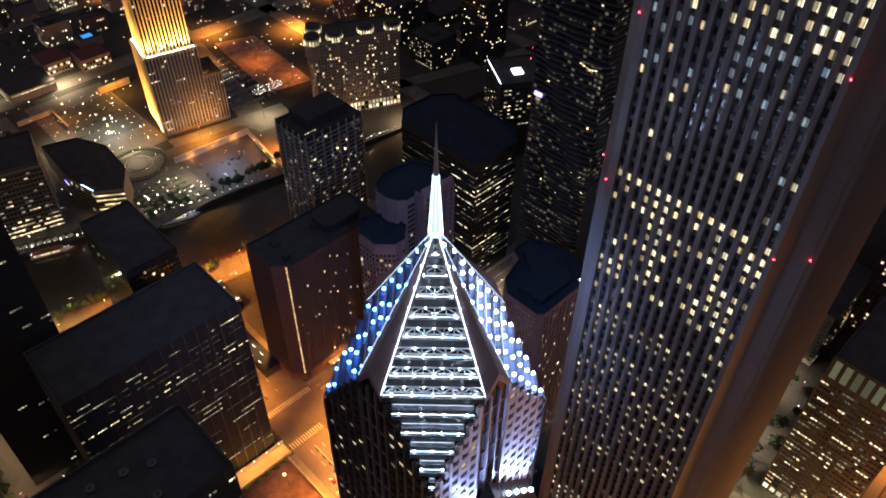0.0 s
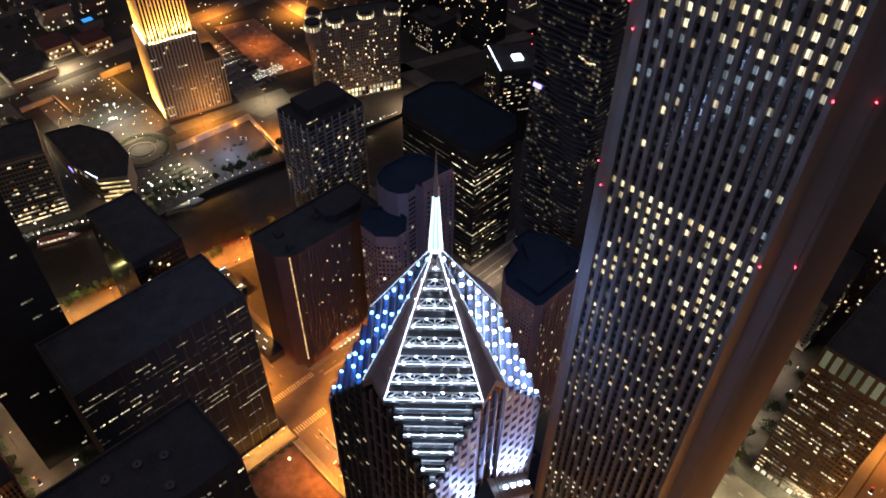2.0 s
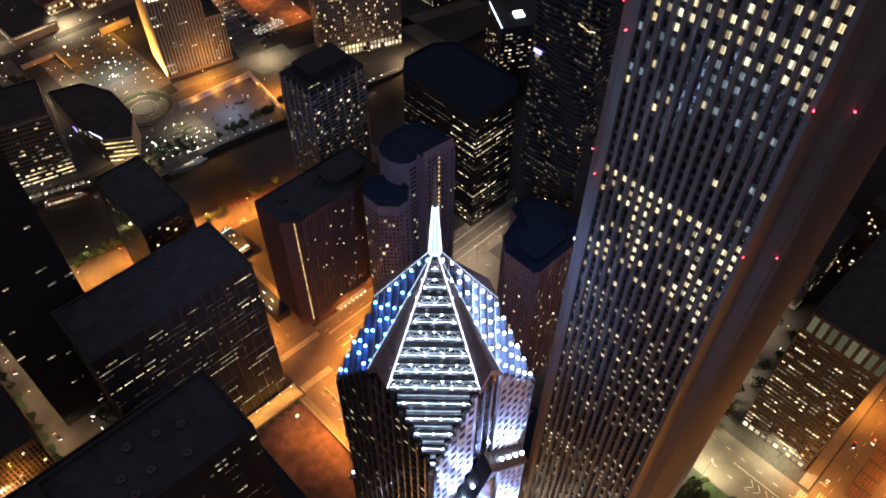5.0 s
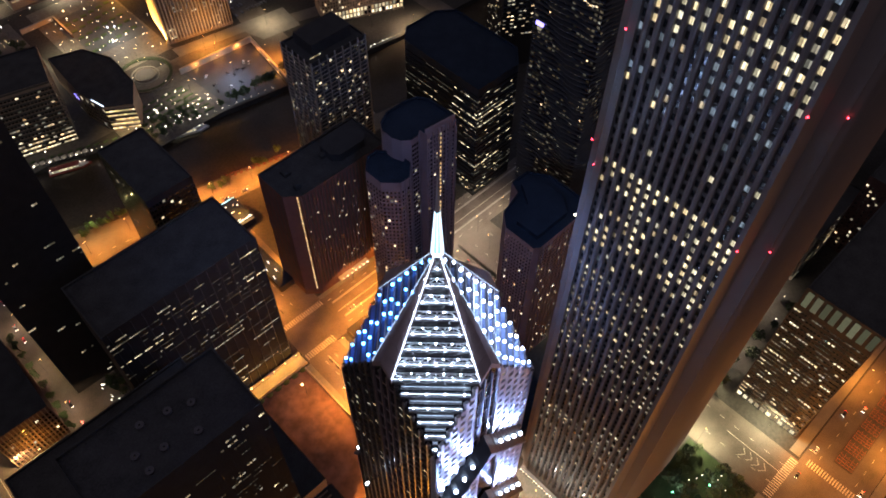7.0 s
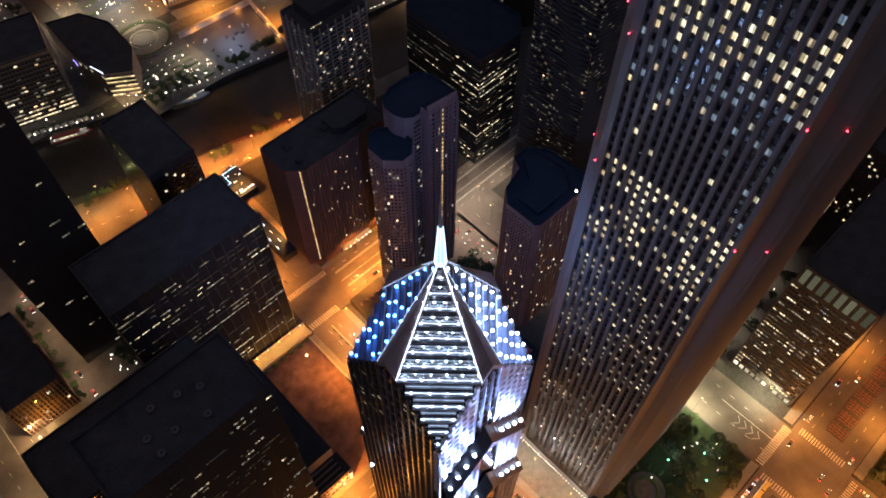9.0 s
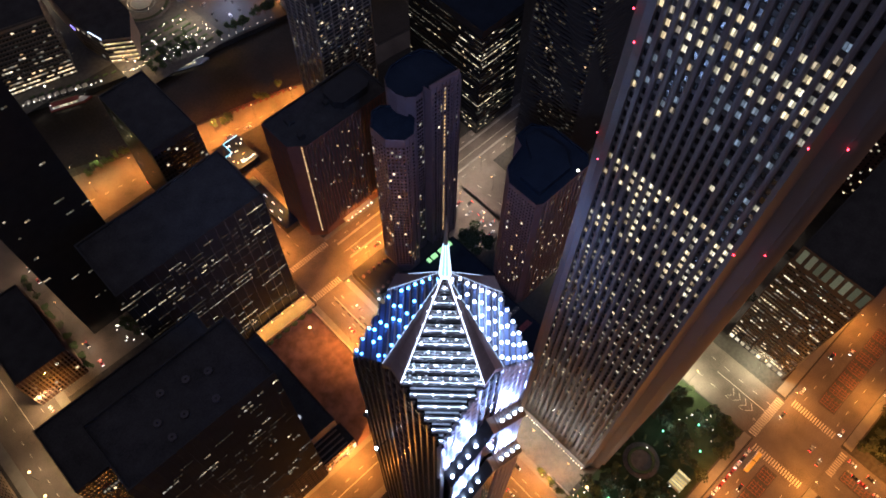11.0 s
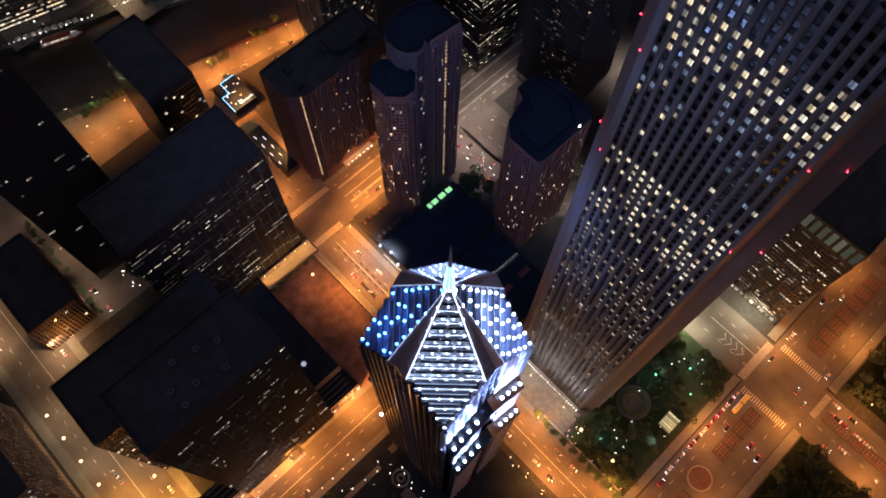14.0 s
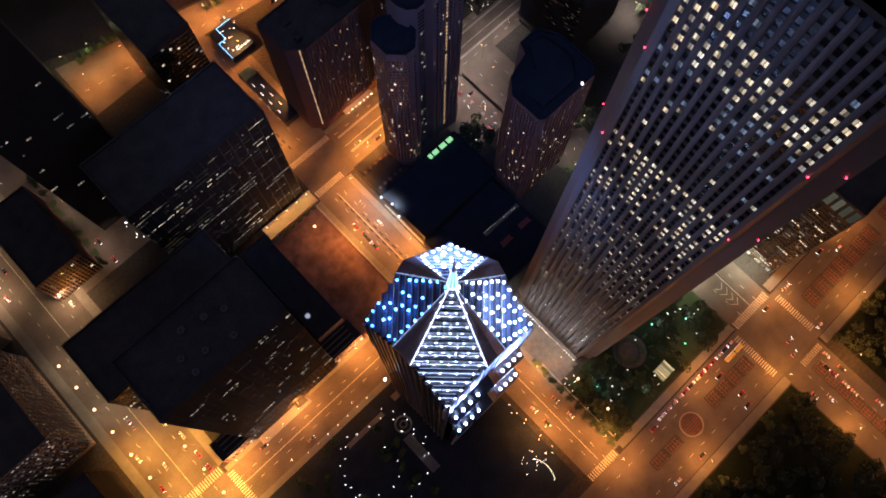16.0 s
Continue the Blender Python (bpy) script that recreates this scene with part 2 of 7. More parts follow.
def inset(poly, d):
    """The polygon drawn in by d metres (counter-clockwise, convex)."""
    out, n = [], len(poly)
    for i in range(n):
        p, q, r = Vector(poly[i - 1]), Vector(poly[i]), Vector(poly[(i + 1) % n])
        e1, e2 = (q - p).normalized(), (r - q).normalized()
        n1, n2 = Vector((-e1.y, e1.x)), Vector((-e2.y, e2.x))
        k = n1 + n2
        out.append(tuple(q + k * (d / max(0.2, k.dot(n1)))))
    return out


def rect(x0, x1, y0, y1, cut=0.0):
    if not cut:
        return [(x0, y0), (x1, y0), (x1, y1), (x0, y1)]
    c = cut
    return [(x0 + c, y0), (x1 - c, y0), (x1, y0 + c), (x1, y1 - c), (x1 - c, y1), (x0 + c, y1), (x0, y1 - c), (x0, y0 + c)]


def add_tube(bm, a, b, r, sides=5):
    a, b = Vector(a), Vector(b)
    d = (b - a).normalized()
    u = d.orthogonal().normalized()
    w = d.cross(u)
    ra, rb = (r, r) if not isinstance(r, tuple) else r
    ring = lambda p, k: [bm.verts.new(p + (u * math.cos(t) + w * math.sin(t)) * k) for t in (2 * math.pi * i / sides for i in range(sides))]
    x, y = ring(a, ra), ring(b, rb)
    for i in range(sides):
        bm.faces.new((x[i], x[(i + 1) % sides], y[(i + 1) % sides], y[i]))
    bm.faces.new(x[::-1]); bm.faces.new(y)


def tube(a, b, r, sides=6):
    bm = bmesh.new()
    add_tube(bm, a, b, r, sides)
    return bm


def ball_mesh(name, r, material, seg=8, rings=5):
    bm = bmesh.new()
    bmesh.ops.create_uvsphere(bm, u_segments=seg, v_segments=rings, radius=r)
    me = bpy.data.meshes.new(name)
    bm.to_mesh(me); bm.free()
    me.materials.append(material)
    return me


def shared(name, bm, material):
    me = bpy.data.meshes.new(name)
    bm.to_mesh(me); bm.free()
    me.materials.append(material)
    return me


TWIN = {}
for m in (ROOM, ROOMDIM, ROOMBLUE, ROOMHOT):
    bm = box(-0.73, -0.07, -0.06, 0, 0.05, 2.1)
    add_box(bm, 0.07, 0.73, -0.06, 0, 0.05, 2.1)
    TWIN[m.name] = shared("window", bm, m)
UNIT = {m.name: shared("window", box(-0.5, 0.5, -0.06, 0.0, 0, 1), m) for m in (ROOM, ROOMDIM, ROOMBLUE, ROOMHOT, ROOMGOLD, FAINT, STAIRGLOW, DIMOLIVE)}


def facade(parent, p, q, z0, z1, cols, floor, win, tall, lit, pane=PANE, sill=0.9, proud=0.12, off=0.0, joined=False):
    """Windows on the wall from p to q (outside to the right of the way): dark panes joined, each lit one an object.
    lit(row, col, z) gives 0 for dark or the material of a lit room."""
    p, q = Vector((*p, 0)), Vector((*q, 0))
    along = (q - p).normalized()
    out = Vector((along.y, -along.x, 0))
    width = (q - p).length
    step = width / cols
    rows = int((z1 - z0) / floor)
    ang = math.atan2(along.y, along.x)
    bm = bmesh.new()
    rooms = {}
    for r in range(rows):
        z = z0 + r * floor + sill
        for c in range(cols):
            m = lit(r, c, z)
            mid = p + along * (step * (c + 0.5)) + out * (proud + off)
            if m and joined:
                far_bm = rooms[m.name] if m.name in rooms else rooms.setdefault(m.name, bmesh.new())
                a, b = mid - along * win / 2, mid + along * win / 2
                far_bm.faces.new([far_bm.verts.new(v) for v in ((a.x, a.y, z), (b.x, b.y, z), (b.x, b.y, z + tall), (a.x, a.y, z + tall))])
            elif m:
                piece("window", UNIT[m.name], Matrix.Translation((mid.x, mid.y, z)) @ Matrix.Rotation(ang, 4, "Z") @ Matrix.Diagonal((win, 1, tall, 1)), parent)
            else:
                a, b = mid - along * win / 2, mid + along * win / 2
                bm.faces.new([bm.verts.new(v) for v in ((a.x, a.y, z), (b.x, b.y, z), (b.x, b.y, z + tall), (a.x, a.y, z + tall))])
    for key, far_bm in rooms.items():
        part("lit_windows", far_bm, bpy.data.materials[key], parent, "scattered lit windows", "stuff")
    if len(bm.faces) and pane:
        part("dark_panes", bm, pane, parent, "unlit window panes", "stuff")
    else:
        bm.free()


def runs(rng, rows, cols, p, length, mats):
    """Rows of offices lit in broken runs."""
    grid = {}
    for r in range(rows):
        c, level = 0, rng.choice((0.2, 0.5, 1.0, 1.7)) * p
        while c < cols:
            n = rng.randint(1, length)
            if rng.random() < level:
                m = rng.choice(mats)
                for k in range(c, min(cols, c + n)):
                    if rng.random() < 0.85:
                        grid[r, k] = m
            c += n + rng.randint(0, 2)
    return lambda r, c, z: grid.get((r, c), 0)


def scatter(rng, p, mats):
    return lambda r, c, z: rng.choice(mats) if rng.random() < p else 0


def shell(ob, poly, z0, z1, wall, roof, parapet=1.2, thick=0.8):
    """Walls with a parapet and a sunk roof."""
    bm = bmesh.new()
    inner = inset(poly, thick)
    n = len(poly)
    a = [bm.verts.new((x, y, z0)) for x, y in poly]
    b = [bm.verts.new((x, y, z1)) for x, y in poly]
    for i in range(n):
        j = (i + 1) % n
        bm.faces.new((a[i], a[j], b[j], b[i]))
    part("wall", bm, wall, ob)
    bm = prism(inner, z1 - parapet - 0.5, z1 - parapet)
    b, c, d = ([bm.verts.new((x, y, z)) for x, y in p] for p, z in ((poly, z1), (inner, z1), (inner, z1 - parapet)))
    for i in range(n):
        j = (i + 1) % n
        bm.faces.new((b[i], b[j], c[j], c[i])); bm.faces.new((c[i], c[j], d[j], d[i]))
    return part("roof", bm, roof, ob)


def roof_gear(ob, x0, x1, y0, y1, z, rng, count=5, material=BEAM):
    """Plant on a roof: low housings and fans."""
    for _ in range(count):
        w, d, h = rng.uniform(3, 8), rng.uniform(3, 7), rng.uniform(1.5, 4)
        x, y = rng.uniform(x0 + 2, x1 - w - 2), rng.uniform(y0 + 2, y1 - d - 2)
        bm = box(x, x + w, y, y + d, z - 0.3, z + h)
        add_box(bm, x + w * 0.2, x + w * 0.8, y + d * 0.2, y + d * 0.8, z + h, z + h + 0.5)
        part("roof_plant", bm, material, ob)

# ---- ground, river and roads ----
SOUTH_BANK = [(-2400, 700), (-700, 420), (-40, 349), (16, 327), (56, 318), (143, 296), (300, 274), (520, 262), (2600, 150)]
NORTH_BANK = [(-2400, 800), (-700, 500), (-40, 421.5), (20, 400), (59, 390), (105, 373.5), (178, 361), (286, 346), (520, 332), (2600, 240)]


def bank(x):
    """North quay edge at x."""
    for (x0, y0), (x1, y1) in zip(NORTH_BANK, NORTH_BANK[1:]):
        if x0 <= x <= x1:
            return y0 + (y1 - y0) * (x - x0) / (x1 - x0)


bm = bmesh.new()
for poly in ([(-2400, -2400), (2600, -2400)] + SOUTH_BANK[::-1], NORTH_BANK + [(2600, 2600), (-2400, 2600)]):
    add_prism(bm, poly, -7, 0)
tagged(part("ground", bm, EARTH), "dark city ground with stone quay walls along the river", "ground", kind="structure")
bm = bmesh.new()
bm.faces.new([bm.verts.new((x, y, -4.5)) for x, y in SOUTH_BANK + NORTH_BANK[::-1]])
tagged(part("water", bm, water), "dark rippled river water between the quays", "river", kind="structure")


def flat(poly, z, thick=0.3):
    return prism(poly, z - thick, z)


def road(name, poly, label, z=0.06):
    return tagged(part(name, flat(poly, z), ASPHALT), label, "road", kind="structure")


road("road_1", rect(28, 51, -99, 145), "sodium-lit asphalt street beside the tower")
road("road_2", [(28, 145), (62, 145), (62, 176), (64, 262), (50, 291), (40, 291), (30, 262)], "sodium-lit street past the brick hotel")
road("road_3", rect(62, 330, 146, 176), "sodium-lit asphalt cross street with lanes")
road("road_4", rect(-124, 28, 30, 54), "sodium-lit asphalt street below the slab tower")
road("road_5", rect(-160, -124, -99, 420), "wide sodium-lit avenue with traffic")
road("road_6", rect(-160, 900, -137, -99), "wide divided boulevard under orange lamps")
road("road_7", rect(158, 191, -700, -137), "divided drive running south from the crossing")
road("road_8", [(158, -99), (191, -99), (191, 146), (158, 146)], "pale lit drive with painted chevrons")
road("road_9", [(-40, 292), (4, 293), (50, 291), (133, 280), (300, 257), (300, 272), (143, 294), (56, 316), (16, 325), (-40, 340)], "riverside drive under orange lamps", 0.07)
road("road_10", [(178, 272), (202, 270), (214, 420), (250, 640), (420, 1300), (395, 1305), (226, 645), (190, 430), (178, 360)], "drive crossing the river on a bridge", 0.08)
road("road_11", [(130, 455), (560, 330), (562, 345), (132, 469)], "street on the north bank")
road("road_12", rect(-90, 900, 610, 632), "northern cross street")
road("road_13", rect(-90, 1000, 760, 780), "far northern cross street")
road("road_14", rect(330, 348, 340, 1300), "northern avenue")
road("road_15", rect(20, 36, 470, 1300), "northern avenue")
road("road_16", rect(480, 498, 340, 1300), "northern avenue")
road("road_17", rect(124, 160, 100, 146), "pale concrete forecourt between towers")

# bridge deck over the water
bm = prism([(178, 290), (205, 286), (210, 362), (178, 364)], -1.2, 0.03)
tagged(part("bridge", bm, CONCRETE), "concrete road bridge over the river", "bridge", kind="structure")

# pavements
def pavement(name, poly, label, material=PAVING, z=0.2):
    return tagged(part(name, flat(poly, z, 0.4), material), label, "pavement", kind="structure")


pavement("pavement_1", rect(23, 28, 54, 143), "concrete pavement with parapet")
pavement("pavement_2", rect(51, 55, -95, 144), "concrete pavement")
pavement("pavement_3", rect(62, 128, 176, 179), "hotel pavement")
pavement("pavement_4", rect(-122, 22, 54, 57), "concrete pavement")
pavement("pavement_5", rect(-122, 24, 26, 30), "concrete pavement")
pavement("pavement_6", rect(55, 158, -98, -93), "concrete pavement beside the park")
pavement("pavement_7", rect(193, 600, -98, -92), "concrete pavement")
pavement("pavement_8", rect(-160, 158, -143, -137.5), "concrete pavement")
pavement("pavement_9", rect(193, 600, -143, -137.5), "concrete pavement")
pavement("pavement_10", rect(-124, -118, 60, 420), "concrete pavement of the avenue")
pavement("pavement_11", rect(-166, -160, -99, 420), "concrete pavement of the avenue")
pavement("pavement_12", rect(55, 72, -45, 18), "paved terrace beside the granite tower", QUAYPAVE)

# white-lit strip of pavement: part of its light is a paler slab
pavement("pavement_13", rect(-97, -60, 50.4, 56), "pavement strip of the office slab, its white light in the pale colour", CONCRETE, 0.24)

# plazas and lawns
tagged(part("plaza_1", flat(rect(-30, 23, 57, 143), 0.1), BRICKYARD), "bare reddish-brown construction yard", "plaza", kind="structure")
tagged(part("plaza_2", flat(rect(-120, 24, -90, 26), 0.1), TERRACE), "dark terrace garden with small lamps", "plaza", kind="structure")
tagged(part("lawn_1", flat(rect(55, 157, -92, -48), 0.12), GRASS), "dark park lawn with trees and paths", "lawn", kind="structure")
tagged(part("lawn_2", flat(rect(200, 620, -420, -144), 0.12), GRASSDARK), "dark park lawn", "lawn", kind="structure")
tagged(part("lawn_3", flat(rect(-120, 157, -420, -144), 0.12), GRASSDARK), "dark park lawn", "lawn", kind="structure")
tagged(part("plaza_3", flat(rect(44, 176, 372, 456), 0.04), QUAYPAVE), "pale plaza with many small lamps on the quay", "plaza", kind="structure")
tagged(part("plaza_4", flat(rect(-30, 44, 412, 600), 0.04), QUAYPAVE), "lamp-lit quayside plaza", "plaza", kind="structure")
tagged(part("plaza_5", flat(rect(60, 132, 470, 600), 0.05), QUAYPAVE), "broad plaza dotted with lamps", "plaza", kind="structure")
tagged(part("plaza_6", flat(rect(-122, -62, 198, 330), 0.05), ASPHALT), "pale side street court between old buildings", "plaza", kind="structure")


def disc(cx, cy, r0, r1, z0, z1, seg=48):
    bm = bmesh.new()
    rows = [[bm.verts.new((cx + r * math.cos(2 * math.pi * i / seg), cy + r * math.sin(2 * math.pi * i / seg), z)) for i in range(seg)] for r, z in ((r1, z0), (r1, z1), (r0, z1), (r0, z0))]
    for a, b in zip(rows, rows[1:]):
        for i in range(seg):
            bm.faces.new((a[i], a[(i + 1) % seg], b[(i + 1) % seg], b[i]))
    return bm


# round garden court beside the granite tower
court = thing("garden_court", (100.8, -61.8, 0.1), "round paved garden court with a ring of beds", "garden")
part("ring_path", disc(100.8, -61.8, 8.0, 10.5, 0.1, 0.3), QUAYPAVE, court)
part("hedge", disc(100.8, -61.8, 6.2, 7.8, 0.1, 1.1), LEAF, court)
part("paved_centre", disc(100.8, -61.8, 0.05, 6.1, 0.1, 0.26), QUAYPAVE, court)
for k in range(12):
    a = k * math.pi / 6
    part("bed", tube((100.8 + 12 * math.cos(a), -61.8 + 12 * math.sin(a), 0.1), (100.8 + 15.5 * math.cos(a), -61.8 + 15.5 * math.sin(a), 0.7), 0.8, 5), LEAF, court)

# round fountain court across the river
court = thing("fountain_court", (96, 454, 0.05), "round pale fountain court with concentric rings", "fountain")
part("outer_ring", disc(96, 454, 10.6, 11.6, 0.05, 0.5), PAVING, court)
part("basin", disc(96, 454, 8, 9, 0.05, 0.7), QUAYPAVE, court)
part("basin_floor", disc(96, 454, 0.05, 8, 0.05, 0.3), LOT, court)
part("planted_ring", disc(96, 454, 20, 22.4, 0.05, 1.2), DARKLEAF, court)
part("terrace_wall", disc(96, 454, 23, 24.2, 0.05, 1.6), QUAYPAVE, court)

# ---- road markings ----
def marking(name, label, bm):
    return tagged(part(name, bm, PAINT), label, "road marking", kind="structure")


def dashes(x0, y0, x1, y1, dash=3.0, gap=7.0, w=0.28, z=0.08):
    bm = bmesh.new()
    a, b = Vector((x0, y0, 0)), Vector((x1, y1, 0))
    d = (b - a).normalized()
    s = Vector((-d.y, d.x, 0)) * w / 2
    t = 0.0
    while t < (b - a).length:
        p, q = a + d * t, a + d * min(t + dash, (b - a).length)
        bm.faces.new([bm.verts.new((v.x, v.y, z)) for v in (p - s, q - s, q + s, p + s)])
        t += dash + gap
    return bm


def zebra(x0, x1, y0, y1, along, z=0.085, bar=0.7, gap=0.9):
    bm = bmesh.new()
    t0, t1 = (x0, x1) if along == "x" else (y0, y1)
    t = t0
    while t < t1:
        quad = (t, y0, t + bar, y1) if along == "x" else (x0, t, x1, t + bar)
        bm.faces.new([bm.verts.new((x, y, z)) for x, y in ((quad[0], quad[1]), (quad[2], quad[1]), (quad[2], quad[3]), (quad[0], quad[3]))])
        t += bar + gap
    return bm


n = 0
for line in ((36, -95, 36, 140), (43.5, -95, 43.5, 140), (46, 185, 48, 280), (65, 150.5, 300, 150.5), (65, 172, 300, 172), (-120, 38, 24, 38), (-120, 46, 24, 46),
             (-151, -90, -151, 400), (-133, -90, -133, 400), (-150, -107, 158, -107), (-150, -129, 158, -129), (200, -107, 700, -107), (200, -129, 700, -129),
             (169, -690, 169, -142), (182, -690, 182, -142), (168, -95, 168, 140), (182.5, -95, 182.5, 140), (-35, 312, 130, 285)):
    n += 1
    marking("lane_line_%d" % n, "broken white lane line", dashes(*line))
for line in ((39.7, -92, 39.7, 140), (65, 161, 300, 161), (-120, 42, 24, 42), (-142, -90, -142, 400), (177, -95, 177, -60)):
    n += 1
    marking("lane_line_%d" % n, "solid centre line", dashes(*line, dash=500, gap=0, w=0.35))
k = 0
for z4 in ((29, 50, 145.5, 150, "x"), (30, 61, 172, 176, "x"), (28.5, 50.5, -98.5, -94, "x"), (160, 189, -99.5, -94.5, "x"), (172, 189, -143, -139, "x"),
           (152.5, 157, -133, -102, "y"), (191.5, 196, -131, -103, "y"), (-123.5, -119, 31, 53, "y"), (-159, -125, 55, 60, "x"), (23, 27.5, 31, 53, "y")):
    k += 1
    marking("crossing_%d" % k, "white painted pedestrian crossing", zebra(*z4))
bm = bmesh.new()
for i in range(4):
    y = -76 - 4.4 * i
    for s in (-1, 1):
        bm.faces.new([bm.verts.new((172 + s * u, y + v, 0.09)) for u, v in ((0, 0), (3.2, 3), (3.2, 3.4), (0, 0.4))][::s])
marking("chevrons", "white painted chevrons on the drive", bm)

# ---- medians, gratings and walls ----
def median(name, x0, x1, y0, y1):
    ob = thing(name, ((x0 + x1) / 2, (y0 + y1) / 2, 0.06), "concrete road median with rusty ventilation gratings", "median")
    bm = box(x0, x1, y0, y1, 0.0, 0.35)
    part("kerb", bm, DARKSLAB, ob)
    lx = (x1 - x0) > (y1 - y0)
    length = (x1 - x0) if lx else (y1 - y0)
    m = max(1, int(length // 9))
    for i in range(m):
        a = (x0 if lx else y0) + length * (i + 0.1) / m
        b = (x0 if lx else y0) + length * (i + 0.9) / m
        r = (a, b, y0 + 0.6, y1 - 0.6) if lx else (x0 + 0.6, x1 - 0.6, a, b)
        bm = bmesh.new()
        s = r[0]
        while s < r[1]:
            add_box(bm, s, s + 0.25, r[2], r[3], 0.35, 0.55)
            s += 2.0
        s = r[2]
        while s < r[3]:
            add_box(bm, r[0], r[1], s, s + 0.2, 0.36, 0.5)
            s += 2.4
        part("grating", bm, RUST, ob)


median("road_median", 205, 275, -124, -113)
median("road_median", 285, 380, -124, -113)
median("road_median", 112, 150, -121, -112)
median("road_median", 60, 84, -121, -114)
median("road_median", 174, 181, -400, -146)

for y in (155.2, 168.6):
    ob = thing("lane_divider", (190, y, 0.06), "long pale concrete lane divider", "median")
    for i in range(13):
        part("kerb_length", box(66 + i * 19.5, 85.2 + i * 19.5, y - 0.7, y + 0.7, 0.06, 0.4), CONCRETE, ob)
n = 0
for x, y0, y1 in ((38.6, 62, 138), (41.6, 62, 118), (38.0, 184, 224), (35.2, 190, 212)):
    n += 1
    tagged(part("road_patch_%d" % n, dashes(x, y0, x, y1, dash=3.4, gap=2.6, w=0.75, z=0.1), DARKDASH), "row of dark dashes on the lane", "road marking", kind="structure")

arch = thing("ramp_mouth", (95, -117, 0.06), "half-round ramp mouth with an orange grating", "ramp")
part("rim", disc(95, -117, 6.6, 7.4, 0.0, 1.0, 36), CONCRETE, arch)
part("floor", disc(95, -117, 0.05, 6.6, 0.0, 0.12, 36), ASPHALT, arch)
for i in range(9):
    y = -123 + 1.5 * i
    half = math.sqrt(max(0.1, 6.6 ** 2 - (y + 117) ** 2))
    part("bar", box(95 - half, 95 + half, y - 0.15, y + 0.15, 0.5, 0.8), RUST, arch)

wall = thing("arcade_wall", (6, 148, 0), "long sodium-lit retaining wall with buttresses", "wall")
part("parapet", box(-12, 27, 152, 153, 0, 4), CONCRETE, wall)
part("walkway", box(-12, 27, 145, 152, 0.1, 1.2), CONCRETE, wall)
part("coping", box(-12, 27, 144.2, 145, 0.1, 2.2), LIMESTONE, wall)
for i in range(6):
    x = -9 + i * 6.2
    bm = bmesh.new()
    bmesh.ops.create_uvsphere(bm, u_segments=12, v_segments=8, radius=1.0)
    bm.transform(Matrix.Translation((x, 142.5, 0.8)) @ Matrix.Diagonal((2.3, 1.5, 1.6, 1)))
    part("shrub", bm, LEAF, wall)
wall = thing("street_parapet", (25, 100, 0), "low concrete parapet along the street", "wall")
part("wall_face", box(23.2, 24.2, 57, 143, 0.1, 1.6), CONCRETE, wall)
for i in range(20):
    part("post", box(23.0, 24.4, 58 + 4.4 * i, 58.8 + 4.4 * i, 0.1, 1.9), CONCRETE, wall)

tagged(part("plaza_7", flat([(120, 433), (125, 374), (174, 362), (184, 429)], 0.1), LOT), "dark blue-grey car park beside the river", "plaza", kind="structure")
wall = thing("car_park_wall", (184, 400, 0), "sodium-lit concrete retaining wall round the car park", "wall")
for a, b in (((118, 434.5), (186, 430.5)), ((186, 430), (176, 361))):
    a, b = Vector(a), Vector(b)
    d = (b - a).normalized(); o = Vector((d.y, -d.x)) * 0.5
    part("wall_face", prism([tuple(p) for p in (a - o, b - o, b + o, a + o)][::1], 0, 5.2), CONCRETE, wall)
    part("coping", prism([tuple(p) for p in (a - o * 1.5, b - o * 1.5, b + o * 1.5, a + o * 1.5)], 5.2, 5.6), LIMESTONE, wall)
    for i in range(1, 12):
        p = a.lerp(b, i / 12)
        part("buttress", box(p.x - 0.9, p.x + 0.9, p.y - 0.9, p.y + 0.9, 0, 4.8), CONCRETE, wall)
for x0, y0, x1, y1 in ((56, -90, 56, -30), (56.5, 54, 56.5, 112)):
    wall = thing("kerb_wall", (x0, (y0 + y1) / 2, 0), "low orange-lit garden wall along the street", "wall")
    part("wall_face", box(x0 - 0.4, x0 + 0.4, y0, y1, 0, 1.3), CONCRETE, wall)
    for i in range(int((y1 - y0) / 5)):
        part("pier", box(x0 - 0.6, x0 + 0.6, y0 + i * 5, y0 + i * 5 + 0.9, 0, 1.7), CONCRETE, wall)
court = thing("round_paving", (-29.5, 2.5, 0.1), "pale ring of paving in the dark terrace garden", "paving")
part("outer_ring", disc(-29.5, 2.5, 4.2, 5.4, 0.1, 0.24), PAVING, court)
part("inner_ring", disc(-29.5, 2.5, 1.4, 2.6, 0.1, 0.24), PAVING, court)
for k in range(3):
    tagged(part("path_%d" % (k + 1), flat(rect(*((-36, -30, -30, -4), (-62, -34, 14, 17), (-24, 20, 16, 20))[k]), 0.16), PAVING), "pale garden path", "path", kind="structure")

# ---- the lit tower in the middle ----
A = 19.2                      # half its width
APEX, FALL = 276.7, 1.386     # pyramid: z = APEX - FALL * (|x| + |y|)
FLOOR = 3.9
rng = random.Random(5)
tower = thing("pyramid_tower", (0, 0, 0), "grey granite skyscraper with a lamp-studded pyramid crown and chevron setbacks", "skyscraper")


def crown_z(x, y):
    return APEX - FALL * (abs(x) + abs(y))


